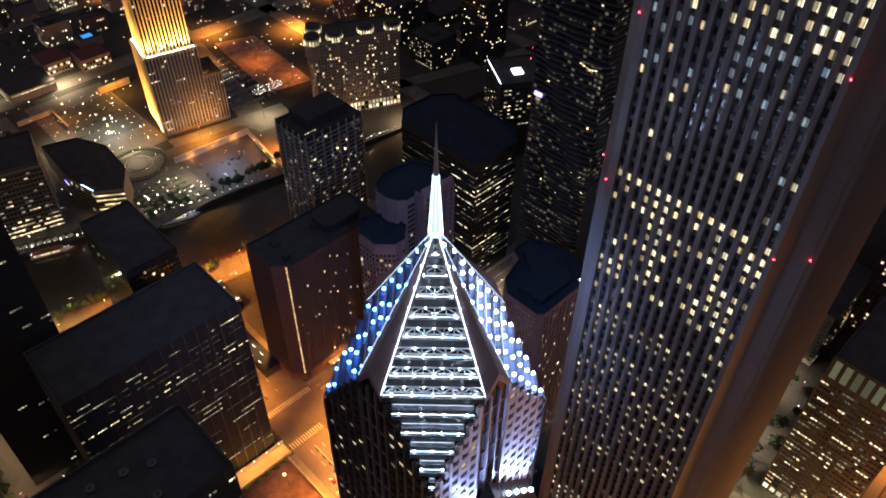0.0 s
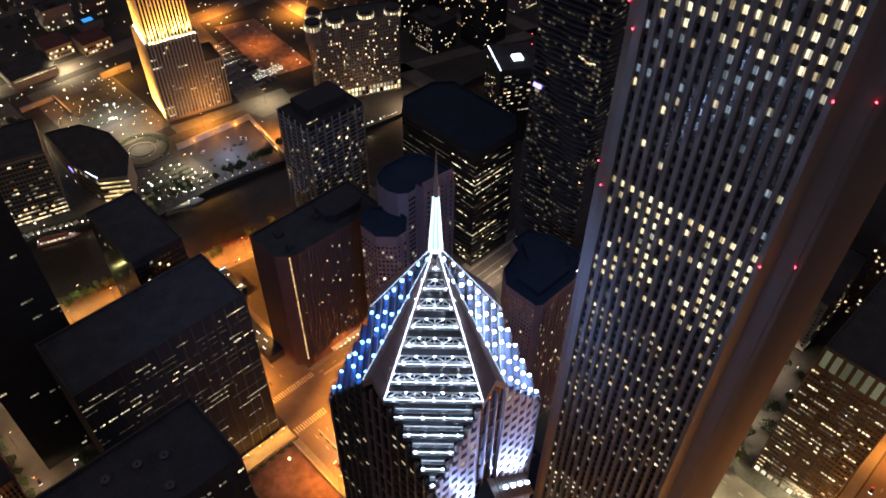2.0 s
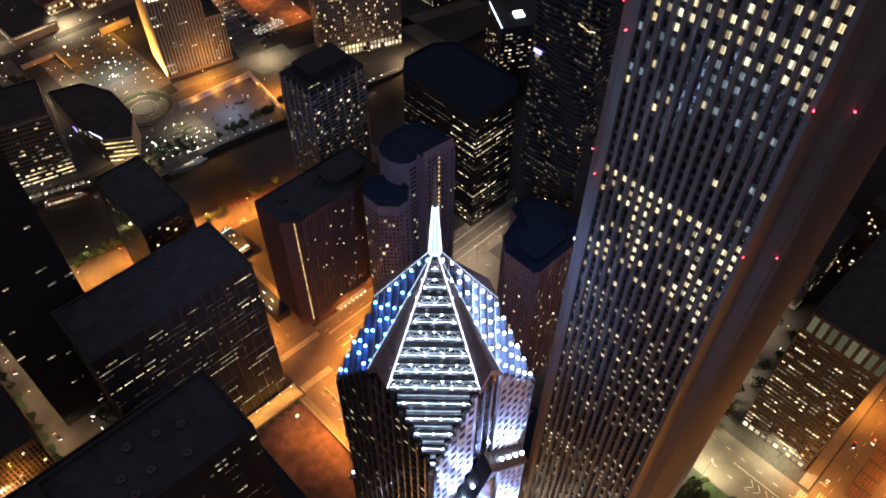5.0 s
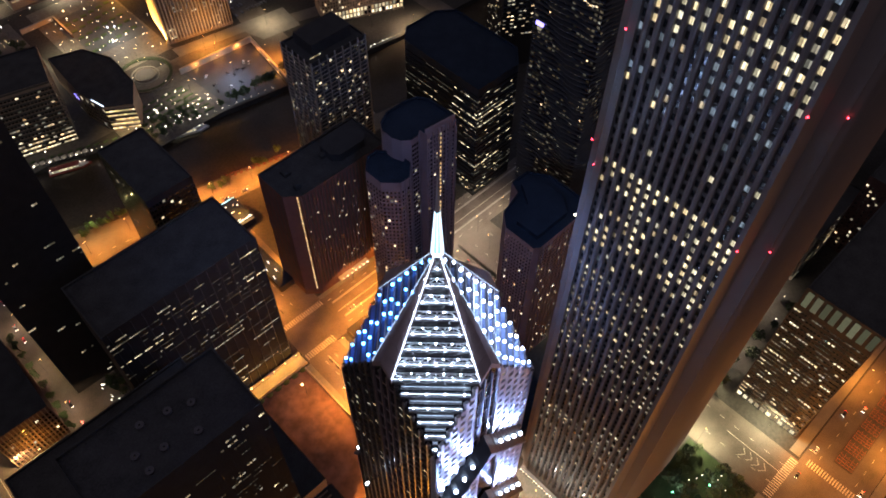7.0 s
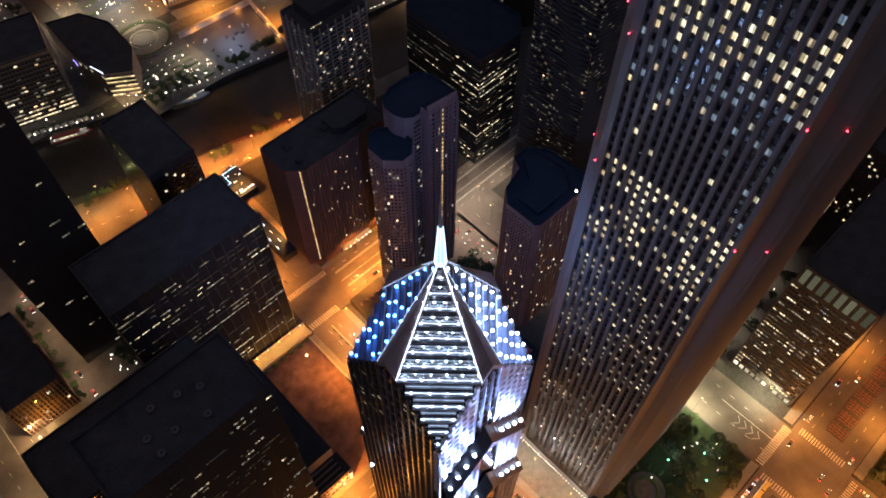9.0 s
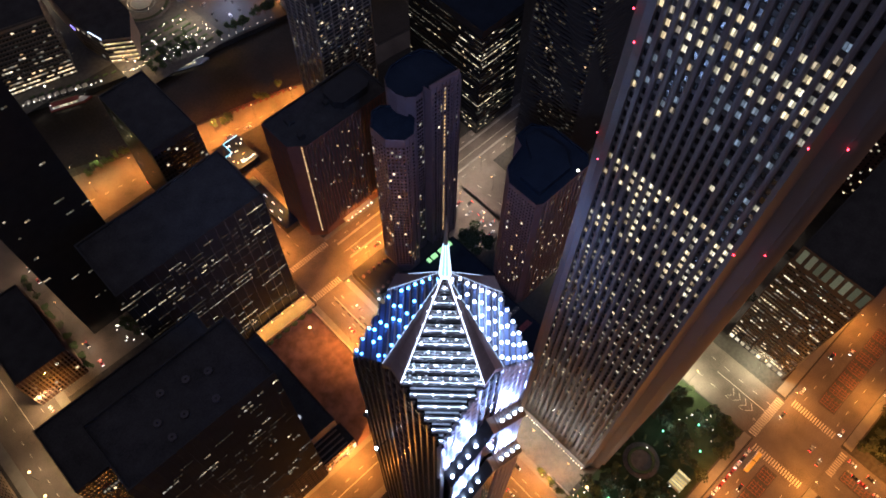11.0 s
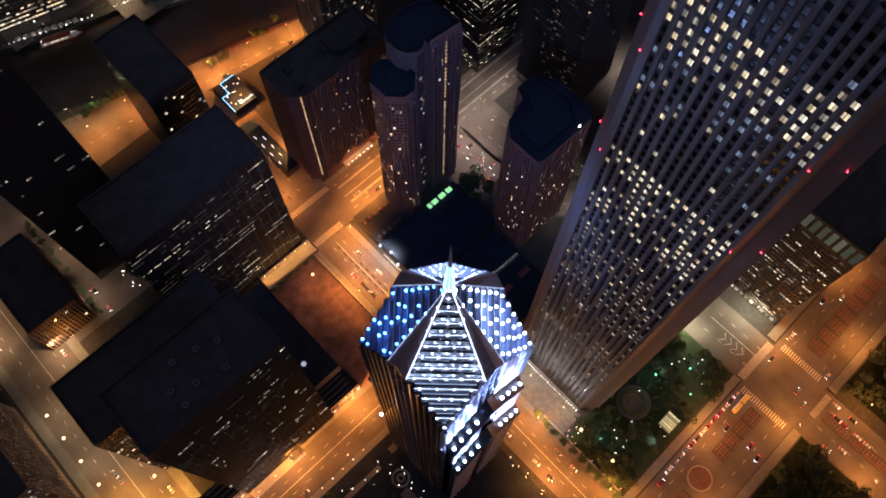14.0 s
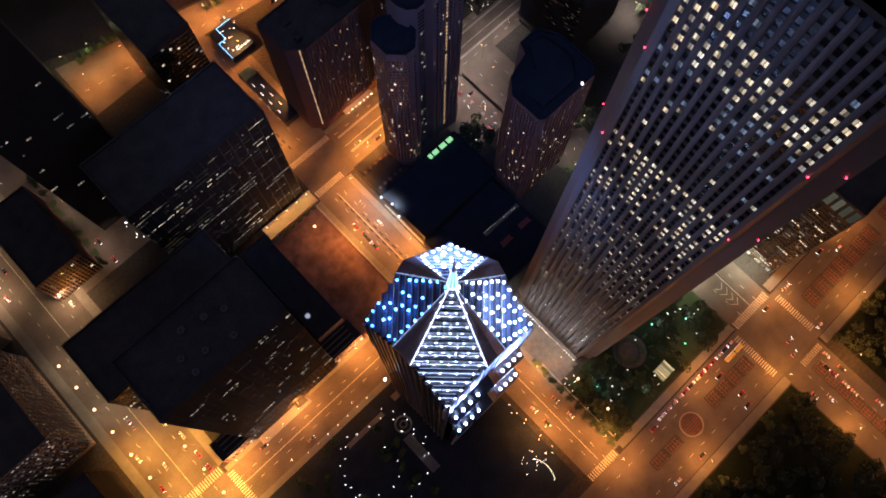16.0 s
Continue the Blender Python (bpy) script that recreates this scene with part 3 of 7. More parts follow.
# core: dark glass prism under the pyramid, drawn in behind the stone and steel
c = A - 0.7
bm = bmesh.new()
low = [bm.verts.new((x, y, 0)) for x, y in rect(-c, c, -c, c)]
hi = [bm.verts.new((x, y, crown_z(c, c) - 2.4)) for x, y in rect(-c, c, -c, c)]
mid = [bm.verts.new((x, y, crown_z(c, 0) - 2.4)) for x, y in ((0, -c), (c, 0), (0, c), (-c, 0))]
top = bm.verts.new((0, 0, APEX - 2.4))
for i in range(4):
    j = (i + 1) % 4
    bm.faces.new((low[i], low[j], hi[j], mid[i], hi[i]))
    bm.faces.new((mid[i], hi[j], mid[j], top))
part("glass_core", bm, PANE, tower, "dark reflective curtain wall")


def turn(k):
    return Matrix.Rotation(k * math.pi / 2, 4, "Z")


def roofline(u, y=A):
    return crown_z(u, y) - 0.4


# stone piers of a wall that faces -y before turning; u runs along it
def wall_piers(k, y, top_of, bottom_of, us, w=0.85, deep=0.9, material=STONE):
    for u in us:
        z0, z1 = bottom_of(u), top_of(u)
        if z1 - z0 < 1:
            continue
        bm = bmesh.new()
        v = [bm.verts.new((u + du, dy, z)) for z in (z0, z1) for du, dy in ((-w, -y + deep), (-w * 0.55, -y - 0.05), (w * 0.55, -y - 0.05), (w, -y + deep))]
        for f in ((4, 5, 6, 7), (0, 1, 5, 4), (1, 2, 6, 5), (2, 3, 7, 6)):
            bm.faces.new([v[i] for i in f])
        bm.transform(turn(k))
        part("pier", bm, material, tower)


def wall_bands(k, y, us0, us1, top_of, bottom_of, material=STONE, deep=0.35, high=2.1):
    """Floor bands across a wing, one object a floor."""
    f = int(min(bottom_of(us0), bottom_of(us1)) // FLOOR)
    while True:
        z = f * FLOOR
        step = 0.5
        us = [us0 + step * i for i in range(int((us1 - us0) / step) + 1)]
        ok = [u for u in us if bottom_of(u) < z and z + high < top_of(u)]
        if not ok and z > max(top_of(us0), top_of(us1)):
            break
        f += 1
        if len(ok) < 2:
            continue
        bm = box(ok[0], ok[-1], -y + 0.02, -y + 0.6, z, z + high)
        bm.transform(turn(k))
        part("floor_band", bm, material, tower)


def wall_windows(k, y, cells, top_of, bottom_of, p, mats):
    bm = bmesh.new()
    for u, w in cells:
        f = int(bottom_of(u) // FLOOR) + 1
        while f * FLOOR + 3.9 < top_of(u):
            z = f * FLOOR + 1.6
            if rng.random() < p:
                m = turn(k) @ Matrix.Translation((u, -y + 0.35, z + 0.65)) @ Matrix.Diagonal((w * 0.8, 1, 1.2, 1))
                piece("window", UNIT[rng.choice(mats).name], m, tower)
            f += 1
    bm.free()


ledge1 = lambda u: 206.5 - 1.05 * abs(u)
ledge2 = lambda u: 168.0 - 1.05 * abs(u)
lip1 = lambda u: ledge1(u) - 6.5
lip2 = lambda u: ledge2(u) - 6.5
base = lambda u: 0.0
WING = [4.6 + 2.92 * i for i in range(6)]
wing_us = [-u for u in WING[::-1]] + WING
CELLS = [(s * (6.06 + 2.92 * i), 1.5) for s in (-1, 1) for i in range(5)]
# south and north: chevron setbacks; west and east: straight walls
for k in (0, 2):
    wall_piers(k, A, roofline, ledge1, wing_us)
    if k == 2:
        wall_piers(k, A + 3.6, lip1, ledge2, wing_us[1:-1])
        wall_piers(k, A + 7.0, lip2, base, wing_us[1:-1])
        continue
    wall_piers(k, A + 3.6, lip1, ledge2, wing_us[1:-1])
    wall_piers(k, A + 7.0, lip2, base, wing_us[1:-1])
    for s0, s1 in ((-19.0, -4.2), (4.2, 19.0)):
        wall_bands(k, A, s0, s1, roofline, ledge1)
        wall_bands(k, A + 3.6, max(s0, -16.5), min(s1, 16.5), lip1, ledge2)
        wall_bands(k, A + 7.0, max(s0, -16.5), min(s1, 16.5), lip2, lambda u: 60.0)
    wall_windows(k, A, CELLS, roofline, ledge1, 0.10, (ROOM, ROOMDIM))
    wall_windows(k, A + 3.6, CELLS[:4] + CELLS[5:9], lip1, ledge2, 0.12, (ROOM, ROOMDIM))
# straight walls: the same granite, with shade put into dark piers and bands
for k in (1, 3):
    wall_piers(k, A, roofline, base, wing_us, w=0.6, material=SHADESTONE)
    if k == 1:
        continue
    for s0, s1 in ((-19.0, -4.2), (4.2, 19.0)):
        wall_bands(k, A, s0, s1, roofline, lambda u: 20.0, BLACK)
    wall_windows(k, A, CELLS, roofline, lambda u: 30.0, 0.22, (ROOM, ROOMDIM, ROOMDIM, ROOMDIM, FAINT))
# setback storeys behind the lower piers
for k in (0, 2):
    for y, zt in ((A + 3.0, lip1), (A + 6.4, lip2)):
        bm = bmesh.new()
        pts = [(-16.8, 0), (16.8, 0), (16.8, zt(16.8)), (3.5, zt(3.5)), (-3.5, zt(3.5)), (-16.8, zt(16.8))]
        a = [bm.verts.new((u, -y, z)) for u, z in pts]
        b = [bm.verts.new((u, -A + 1, z)) for u, z in pts]
        bm.faces.new(a)
        for i in range(6):
            bm.faces.new((a[i], b[i], b[(i + 1) % 6], a[(i + 1) % 6]))
        bm.transform(turn(k))
        part("setback_storey", bm, PANE, tower)
    # sloping ribbed chevron roofs of the setbacks
    for y0, y1, inner, outer in ((A, A + 4.1, ledge1, lip1), (A + 3.6, A + 7.5, ledge2, lip2)):
        for s in (-1, 1):
            us = [s * (3.0 + 1.35 * i) for i in range(12)]
            for u, w in zip(us, us[1:]):
                bm = bmesh.new()
                lift = 0.1
                q = [(u, -y0, inner(u)), (w, -y0, inner(w)), (w, -y1, outer(w)), (u, -y1, outer(u)), ((u + w) / 2, -y0, inner((u + w) / 2) + lift * 2), ((u + w) / 2, -y1, outer((u + w) / 2) + lift * 2)]
                v = [bm.verts.new(p) for p in q]
                d = [bm.verts.new((p[0], p[1], p[2] - 0.8)) for p in q[:4]]
                for f in ((v[0], v[4], v[5], v[3]), (v[4], v[1], v[2], v[5]), (v[3], v[5], v[2], d[2], d[3]), (d[0], d[1], d[2], d[3]), (v[0], v[3], d[3], d[0]), (v[1], v[2], d[2], d[1])):
                    bm.faces.new(f)
                bm.transform(turn(k))
                part("chevron_rib", bm, LEDGE, tower)
        bm = bmesh.new()
        v = [bm.verts.new(p) for p in ((-3.0, -y0, inner(3)), (3.0, -y0, inner(3)), (3.0, -y1, outer(3)), (-3.0, -y1, outer(3)), (0, -y0, inner(0) + 1), (0, -y1, outer(0) + 1))]
        for f in ((0, 4, 5, 3), (4, 1, 2, 5), (3, 5, 2)):
            bm.faces.new([v[i] for i in f])
        bm.transform(turn(k))
        part("chevron_ridge", bm, LEDGE, tower)
    # flood lamps on the setbacks
    lens = ball_mesh("lens", 0.6, FLOOD, 10, 6)
    for y, inner, us in ((A + 2.4, lambda u: ledge1(u) - 3.4, (6, 9.4, 12.8, 16.2)), (A + 5.9, lambda u: ledge2(u) - 3.4, (6, 9.4, 12.8, 16.2))):
        for s in (-1, 1):
            for u in us:
                at = turn(k) @ Vector((s * u, -y, inner(u) + 0.9))
                housing = part("flood_housing", box(at.x - 0.5, at.x + 0.5, at.y - 0.5, at.y + 0.5, at.z - 1.0, at.z - 0.3), BEAM, tower)
                piece("flood_lens", lens, Matrix.Translation(at), housing)
    # light that the floods throw up the walls
    for y, inner, us in ((A + 1.6, lambda u: ledge1(u) + 0.6, (5.5, 10.5, 15.5)), (A + 5.2, lambda u: ledge2(u) + 0.6, (5.5, 10.5, 15.5))):
        for s in (-1, 1):
            for u in us:
                lamp = bpy.data.lights.new("wall_flood", "SPOT")
                lamp.energy, lamp.color, lamp.spot_size, lamp.spot_blend, lamp.shadow_soft_size = 32000, (0.42, 0.56, 1.0), radians(56), 0.9, 0.4
                ob = new("wall_flood", lamp)
                p = turn(k) @ Vector((s * u, -y, inner(u)))
                q = turn(k) @ Vector((s * u, -y + 2.9, inner(u) + 12))
                ob.matrix_basis = look(p, q)
# centre bays: tall dark glass with a bevelled head
for k in range(4):
    y = A + 0.05
    z1 = crown_z(4, A) - 0.6
    bm = bmesh.new()
    zb = 196 if k in (0, 2) else 0
    q = [(-4.2, zb), (4.2, zb), (4.2, z1 - 4), (2.6, z1), (-2.6, z1), (-4.2, z1 - 4)]
    a = [bm.verts.new((u, -y + 0.9, z)) for u, z in q]
    bm.faces.new(a)
    bm.transform(turn(k))
    part("centre_glass", bm, PANE, tower)
    for u in (-4.2, -1.4, 1.4, 4.2):
        bm = box(u - 0.16, u + 0.16, -y, -y + 0.9, zb, z1 - (3.6 if abs(u) > 3 else 0))
        bm.transform(turn(k))
        part("mullion", bm, BAND, tower)
    z = zb + 3
    while z < z1 - 5:
        bm = box(-4.2, 4.2, -y + 0.5, -y + 0.95, z, z + 0.35)
        bm.transform(turn(k))
        part("transom", bm, BAND, tower)
        z += FLOOR * 2

# hips: wedge-shaped brown stone bands from the apex to the middle of each wall
KITE = 3.7                    # half the band's width at the wall
for k in range(4):
    for s in (-1, 1):
        n = 9
        for i in range(n):
            t0, t1 = i / n, (i + 1) / n - 0.004
            bm = bmesh.new()
            def P(t, e, lift):
                y = 0.5 + (A - 0.3) * t
                x = s * e * (0.45 + (KITE - 0.45) * t)
                return Vector((x, -y, crown_z(x, y) + lift))
            up = [P(t0, 0, 0.7), P(t1, 0, 0.7), P(t1, 1, 0.7), P(t0, 1, 0.7)]
            v = [bm.verts.new(p) for p in up]
            d = [bm.verts.new(p - Vector((0, 0, 2.2))) for p in up]
            bm.faces.new(v if s < 0 else v[::-1])
            for a, b in ((1, 2), (2, 3), (3, 0)):
                bm.faces.new((v[a], v[b], d[b], d[a]))
            bm.transform(turn(k))
            part("hip_slab", bm, BAND, tower)

# crown faces: stepped decks with dark fascias, trusses, lamps and lit edges
CROWN_WATTS = (900, 3600, 30000, 1300)
CROWN_COLOUR = ((0.6, 0.75, 1.0), (0.55, 0.66, 1.0), (0.4, 0.55, 1.0), (0.1, 0.27, 1.0))
lamps = {0: LED, 1: LEDV, 2: LEDN, 3: LEDB}      # south-west, south-east, north-east, north-west
for k in range(4):
    R = Matrix.Rotation(k * math.pi / 2, 4, "Z") @ Matrix.Rotation(-math.pi / 4, 4, "Z")
    # local frame: the face looks to -y, u along x, d = distance from the axis
    led = ball_mesh("lamp", (0.2, 0.48, 0.6, 0.46)[k], lamps[k])
    small = ball_mesh("lamp", 0.17 if k == 0 else 0.28, lamps[k])
    slope = FALL * math.sqrt(2)

    def half(z):
        """Half the width of the kite-shaped face at height z."""
        d = (APEX - z) / slope
        dk = (A + KITE) / math.sqrt(2)
        uk = (A - KITE) / math.sqrt(2)
        dc = A * math.sqrt(2)
        return 0.5 + (uk - 0.5) * d / dk if d < dk else max(0.0, uk * (dc - d) / (dc - dk))

    levels = [272.6 - 3.93 * i for i in range(13)]
    for i, z in enumerate(levels):
        d = (APEX - z) / slope
        h = half(z) - 0.25
        if h < 0.5:
            continue
        trussed = z > 243.5
        def P(u, back, dz):
            return R @ Vector((u, -d + back, z + dz))
        def lbox(u0, u1, b0, b1, z0, z1):
            bm = box(u0, u1, -d + b0, -d + b1, z + z0, z + z1)
            bm.transform(R)
            return bm
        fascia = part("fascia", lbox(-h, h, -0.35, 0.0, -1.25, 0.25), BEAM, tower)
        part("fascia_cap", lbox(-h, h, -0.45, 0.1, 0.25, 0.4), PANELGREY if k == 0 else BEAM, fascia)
        part("deck", lbox(-h, h, 0.0, 2.2, -0.3, 0.0), DECK if k == 0 else BLUEDECK, tower)
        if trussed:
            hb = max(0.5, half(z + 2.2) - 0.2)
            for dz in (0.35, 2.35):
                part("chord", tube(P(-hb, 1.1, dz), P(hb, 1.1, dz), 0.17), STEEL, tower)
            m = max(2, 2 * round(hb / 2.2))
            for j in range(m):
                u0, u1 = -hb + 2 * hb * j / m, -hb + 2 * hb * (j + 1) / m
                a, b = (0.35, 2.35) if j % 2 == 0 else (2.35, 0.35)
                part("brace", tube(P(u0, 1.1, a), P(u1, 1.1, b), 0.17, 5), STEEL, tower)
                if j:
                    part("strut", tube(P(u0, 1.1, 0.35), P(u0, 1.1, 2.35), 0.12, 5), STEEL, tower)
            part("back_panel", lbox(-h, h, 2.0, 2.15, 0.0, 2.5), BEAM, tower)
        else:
            part("back_panel", lbox(-h, h, 1.5, 1.7, 0.0, 2.6), PANELGREY if k == 0 else BLUEDECK, tower)
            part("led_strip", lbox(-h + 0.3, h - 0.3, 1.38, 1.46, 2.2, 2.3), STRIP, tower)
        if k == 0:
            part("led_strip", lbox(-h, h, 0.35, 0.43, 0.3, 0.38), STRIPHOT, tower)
        count = 1 if h < 2.2 else 2 if h < 3.6 else 3 if h < 6 else 4 if h < 9 else 5
        for j in range(count):
            u = 0.0 if count == 1 else -h * 0.82 + 2 * h * 0.82 * j / (count - 1)
            u += 0.0 if k == 0 else rng.uniform(-0.25, 0.25)
            if k == 3 and rng.random() < 0.3:
                if rng.random() < 0.3:
                    piece("lamp", small, Matrix.Translation(P(u, 0.45, 1.3)), tower)
                continue
            piece("lamp", led, Matrix.Translation(P(u, 0.2, 0.7) if k == 0 else P(u, 0.6, 0.5) if k == 2 else P(u, 0.45, 1.3)), tower)
        if i in (2, 5, 8):
            # added spots in the air, for light the step's lamps throw over the city
            for s in (-0.45, 0.45):
                lamp = bpy.data.lights.new("crown_light", "SPOT")
                lamp.energy, lamp.color = CROWN_WATTS[k], CROWN_COLOUR[k]
                lamp.spot_size, lamp.spot_blend, lamp.shadow_soft_size = radians((150, 124, 100, 150)[k]), 0.5, 0.5
                new("crown_light", lamp).matrix_basis = look(P(s * h, -3.6, 1.2), P(s * h, -4.6, 0.0 if k in (1, 2) else 0.85))
        if trussed and k == 0:
            for j in range(count + 1):
                u = -h * 0.95 + 2 * h * 0.95 * j / max(1, count)
                piece("lamp", small, Matrix.Translation(P(u, 0.8, 2.5)), tower)
    # lit rails along the upper edges of the face
    dk = (A + KITE) / math.sqrt(2)
    uk = (A - KITE) / math.sqrt(2)
    for s in (-1, 1):
        a = R @ Vector((s * 0.55, -0.6, APEX + 0.7))
        b = R @ Vector((s * uk, -dk, APEX - slope * dk + 0.9))
        part("edge_rail", tube(a, b, 0.1 if k == 0 else 0.07, 6), STRIPHOT if k == 0 else STRIP, tower, "glowing white edge rail")
        for i in range(10):
            p = a.lerp(b, (i + 0.5) / 10)
            part("rail_post", tube(p, p + Vector((0, 0, -1.2)), 0.1, 5), STEEL, tower)

# spire
spire = thing("spire", (0, 0, APEX - 1.5), "tapered spire with a glowing cyan-white shaft and a dark needle", "spire")


def cone_side(r0, z0, r1, z1, i, n=8, gap=0.0):
    bm = bmesh.new()
    a0, a1 = 2 * math.pi * (i + gap) / n, 2 * math.pi * (i + 1 - gap) / n
    bm.faces.new([bm.verts.new((r * math.cos(a), r * math.sin(a), z)) for r, z, a in ((r0, z0, a0), (r0, z0, a1), (r1, z1, a1), (r1, z1, a0))])
    return bm


# shaft and collar shine by emission; no floods light them
for i in range(8):
    part("shaft_panel", cone_side(1.3, APEX + 1.4, 0.56, 291.6, i, gap=0.09), SPIREGLOW, spire)
    a = 2 * math.pi * i / 8
    part("shaft_edge", tube((1.34 * math.cos(a), 1.34 * math.sin(a), APEX + 1.4), (0.58 * math.cos(a), 0.58 * math.sin(a), 291.6), (0.15, 0.06), 5), SPIREEDGE, spire)
part("collar", disc(0, 0, 0.2, 1.5, APEX + 0.5, APEX + 1.45, 16), SPIREEDGE, spire)
part("pedestal", disc(0, 0, 0.1, 1.1, APEX - 3.0, APEX + 0.5, 12), BEAM, spire)
bm = bmesh.new()
add_tube(bm, (0, 0, 291.5), (0, 0, 303), (0.55, 0.04), 8)
part("needle", bm, STONE, spire)

# flood lamp standing off the west wall
lampost = thing("wall_flood_lamp", (-24.4, 9.5, 157), "bright white flood lamp on a wall bracket", "flood lamp")
part("bracket", tube((-18.9, 9.5, 156), (-24.2, 9.5, 157), 0.2), IRON, lampost)
part("housing", box(-25.0, -23.8, 8.9, 10.1, 156.2, 157.2), BEAM, lampost)
piece("lens", ball_mesh("lens", 0.62, FLOOD, 10, 6), Matrix.Translation((-24.4, 9.5, 157.9)), lampost)

# ---- the tall granite tower ----
rng = random.Random(11)
GX, GY0, GY1, GZ = 73.0, -41.9, 7.4, 346.0
slab = thing("granite_tower", (103, -17, 0), "tall pale granite office tower with narrow window strips and notched corners", "skyscraper")
part("core", prism([(GX + 1.5, GY0 + 1.5), (82, -46.2), (132, -46.2), (132, 11.6), (82, 11.6), (GX + 1.5, GY1 - 1.5)], 0, GZ), BEAM, slab, "black glass and spandrels behind the piers")
STEP = 3.14
ys = [4.24 - STEP * i for i in range(15)]
# piers with a blunt nose between the window strips
bm = bmesh.new()
v = [bm.verts.new((x, y, z)) for z in (9, GZ) for x, y in ((1.5, -0.86), (0.25, -0.72), (0.0, 0.0), (0.25, 0.72), (1.5, 0.86))]
for i in range(4):
    bm.faces.new((v[i + 1], v[i], v[i + 5], v[i + 6]))
pier = shared("pier", bm, GRANITE)
for i in range(14):
    piece("pier", pier, Matrix.Translation((GX, ys[i] - STEP / 2, 0)), slab)
# edge piers and the folded corner strips
for y0, y1 in ((GY1, ys[0] + 0.7), (ys[-1] - 0.7, GY0)):
    part("edge_pier", box(GX, GX + 1.6, y1, y0, 0, GZ), GRANITE, slab)
for s, (a, b) in ((1, ((GX, GY0), (79.2, -47.9))), (-1, ((79.2, 13.2), (GX, GY1)))):
    (x0, y0), (x1, y1) = a, b
    m = ((x0 + x1) / 2 + 1.3, (y0 + y1) / 2 + 1.3 * (1 if s > 0 else -1))
    pts = [a, m, b, (b[0] + 3, b[1] + 2 * s), (a[0] + 3, a[1] + 2 * s)] if s > 0 else [a, m, b, (b[0] + 3, b[1] - 2), (a[0] + 3, a[1] - 2)]
    bm = bmesh.new()
    for (px, py), (qx, qy) in ((a, m), (m, b)):
        bm.faces.new([bm.verts.new(p) for p in ((px, py, 0), (qx, qy, 0), (qx, qy, GZ), (px, py, GZ))])
    part("corner_strip", bm, GRANITE, slab, "plain folded granite corner")
for i in range(16):
    x = 80.5 + i * 3.4
    part("south_pier", prism([(x - 0.9, -47.9), (x, -49.2), (x + 0.9, -47.9)], 9, GZ), GRANITE, slab)
part("south_wall", box(79.2, 133.5, -47.9, -46.3, 0, GZ), GRANITE, slab)
part("north_wall", box(79.2, 133.5, 11.7, 13.2, 0, GZ), GRANITE, slab)
part("roof", box(76, 132, -45, 11, GZ - 1, GZ), TAR, slab)
# windows: lit floors as the evening leaves them
GF = 3.97


FLOOR_SHARE = [rng.choice((0.08, 0.16, 0.3, 0.5, 0.62)) for _ in range(40)]


def lit_slab(z, c):
    if z > 321: return 0.1, (ROOMHOT, ROOMDIM, ROOMBLUE)
    if z > 299: return 0.88, (ROOM, ROOM, ROOMDIM)
    if z > 283: return (0.42, (ROOMBLUE,)) if rng.random() < 0.75 else (0.3, (ROOMDIM,))
    if z > 254: return 0.14, (ROOM, ROOMDIM, ROOMBLUE)
    if z > 249.5: return 0.92, (ROOM,)
    if z > 219: return (0.62 if c > 2 else 0.28), (ROOM, ROOM, ROOMDIM)
    if z > 214: return 0.7, (ROOM, ROOM, ROOMDIM)
    if z > 199: return 0.2, (ROOM, ROOMDIM, ROOMDIM, ROOMBLUE)
    if z > 195: return 0.45, (ROOM, ROOMDIM)
    return FLOOR_SHARE[int(z // GF) % 40], (ROOM, ROOMDIM, ROOMDIM, ROOMDIM, ROOMDIM, ROOMDIM)


blind, between = bmesh.new(), bmesh.new()
lower = {m.name: bmesh.new() for m in (ROOM, ROOMDIM, ROOMBLUE, ROOMHOT)}
for c, y in enumerate(ys):
    r = 3
    while r * GF < GZ - 6:
        z = 251.2 + (r - 63) * GF - 1.1
        r += 1
        if z < 8:
            continue
        between.faces.new([between.verts.new(q) for q in ((GX + 1.2, y + 0.86, z + 2.25), (GX + 1.2, y - 0.86, z + 2.25), (GX + 1.2, y - 0.86, z + GF - 0.1), (GX + 1.2, y + 0.86, z + GF - 0.1))])
        between.faces.new([between.verts.new(q) for q in ((GX + 1.5, y + 0.86, z + GF - 0.1), (GX + 1.2, y + 0.86, z + GF - 0.1), (GX + 1.2, y - 0.86, z + GF - 0.1), (GX + 1.5, y - 0.86, z + GF - 0.1))])
        p, mats = lit_slab(z, c)
        if rng.random() < p:
            m = rng.choice(mats)
            if z < 205:
                for y0 in (y - 0.73, y + 0.07):
                    add_box(lower[m.name], GX + 1.36, GX + 1.42, y0 + 0.04, y0 + 0.6, z + 0.4, z + 1.65)
                continue
            piece("window", TWIN[m.name], Matrix.Translation((GX + 1.42, y, z)) @ Matrix.Rotation(-math.pi / 2, 4, "Z"), slab)
        else:
            blind.faces.new([blind.verts.new(q) for q in ((GX + 1.44, y + 0.72, z), (GX + 1.44, y - 0.72, z), (GX + 1.44, y - 0.72, z + 2.2), (GX + 1.44, y + 0.72, z + 2.2))])
for key, bm in lower.items():
    if len(bm.faces):
        part("lower_windows", bm, bpy.data.materials[key], slab, "small lit windows of the lower floors", "stuff")
part("spandrel_panel", between, SPANDREL, slab, "dark spandrel panels between the floors", "stuff")
part("dark_panes", blind, PANE, slab, "unlit window panes", "stuff")
beacon = ball_mesh("beacon", 0.23, RED)
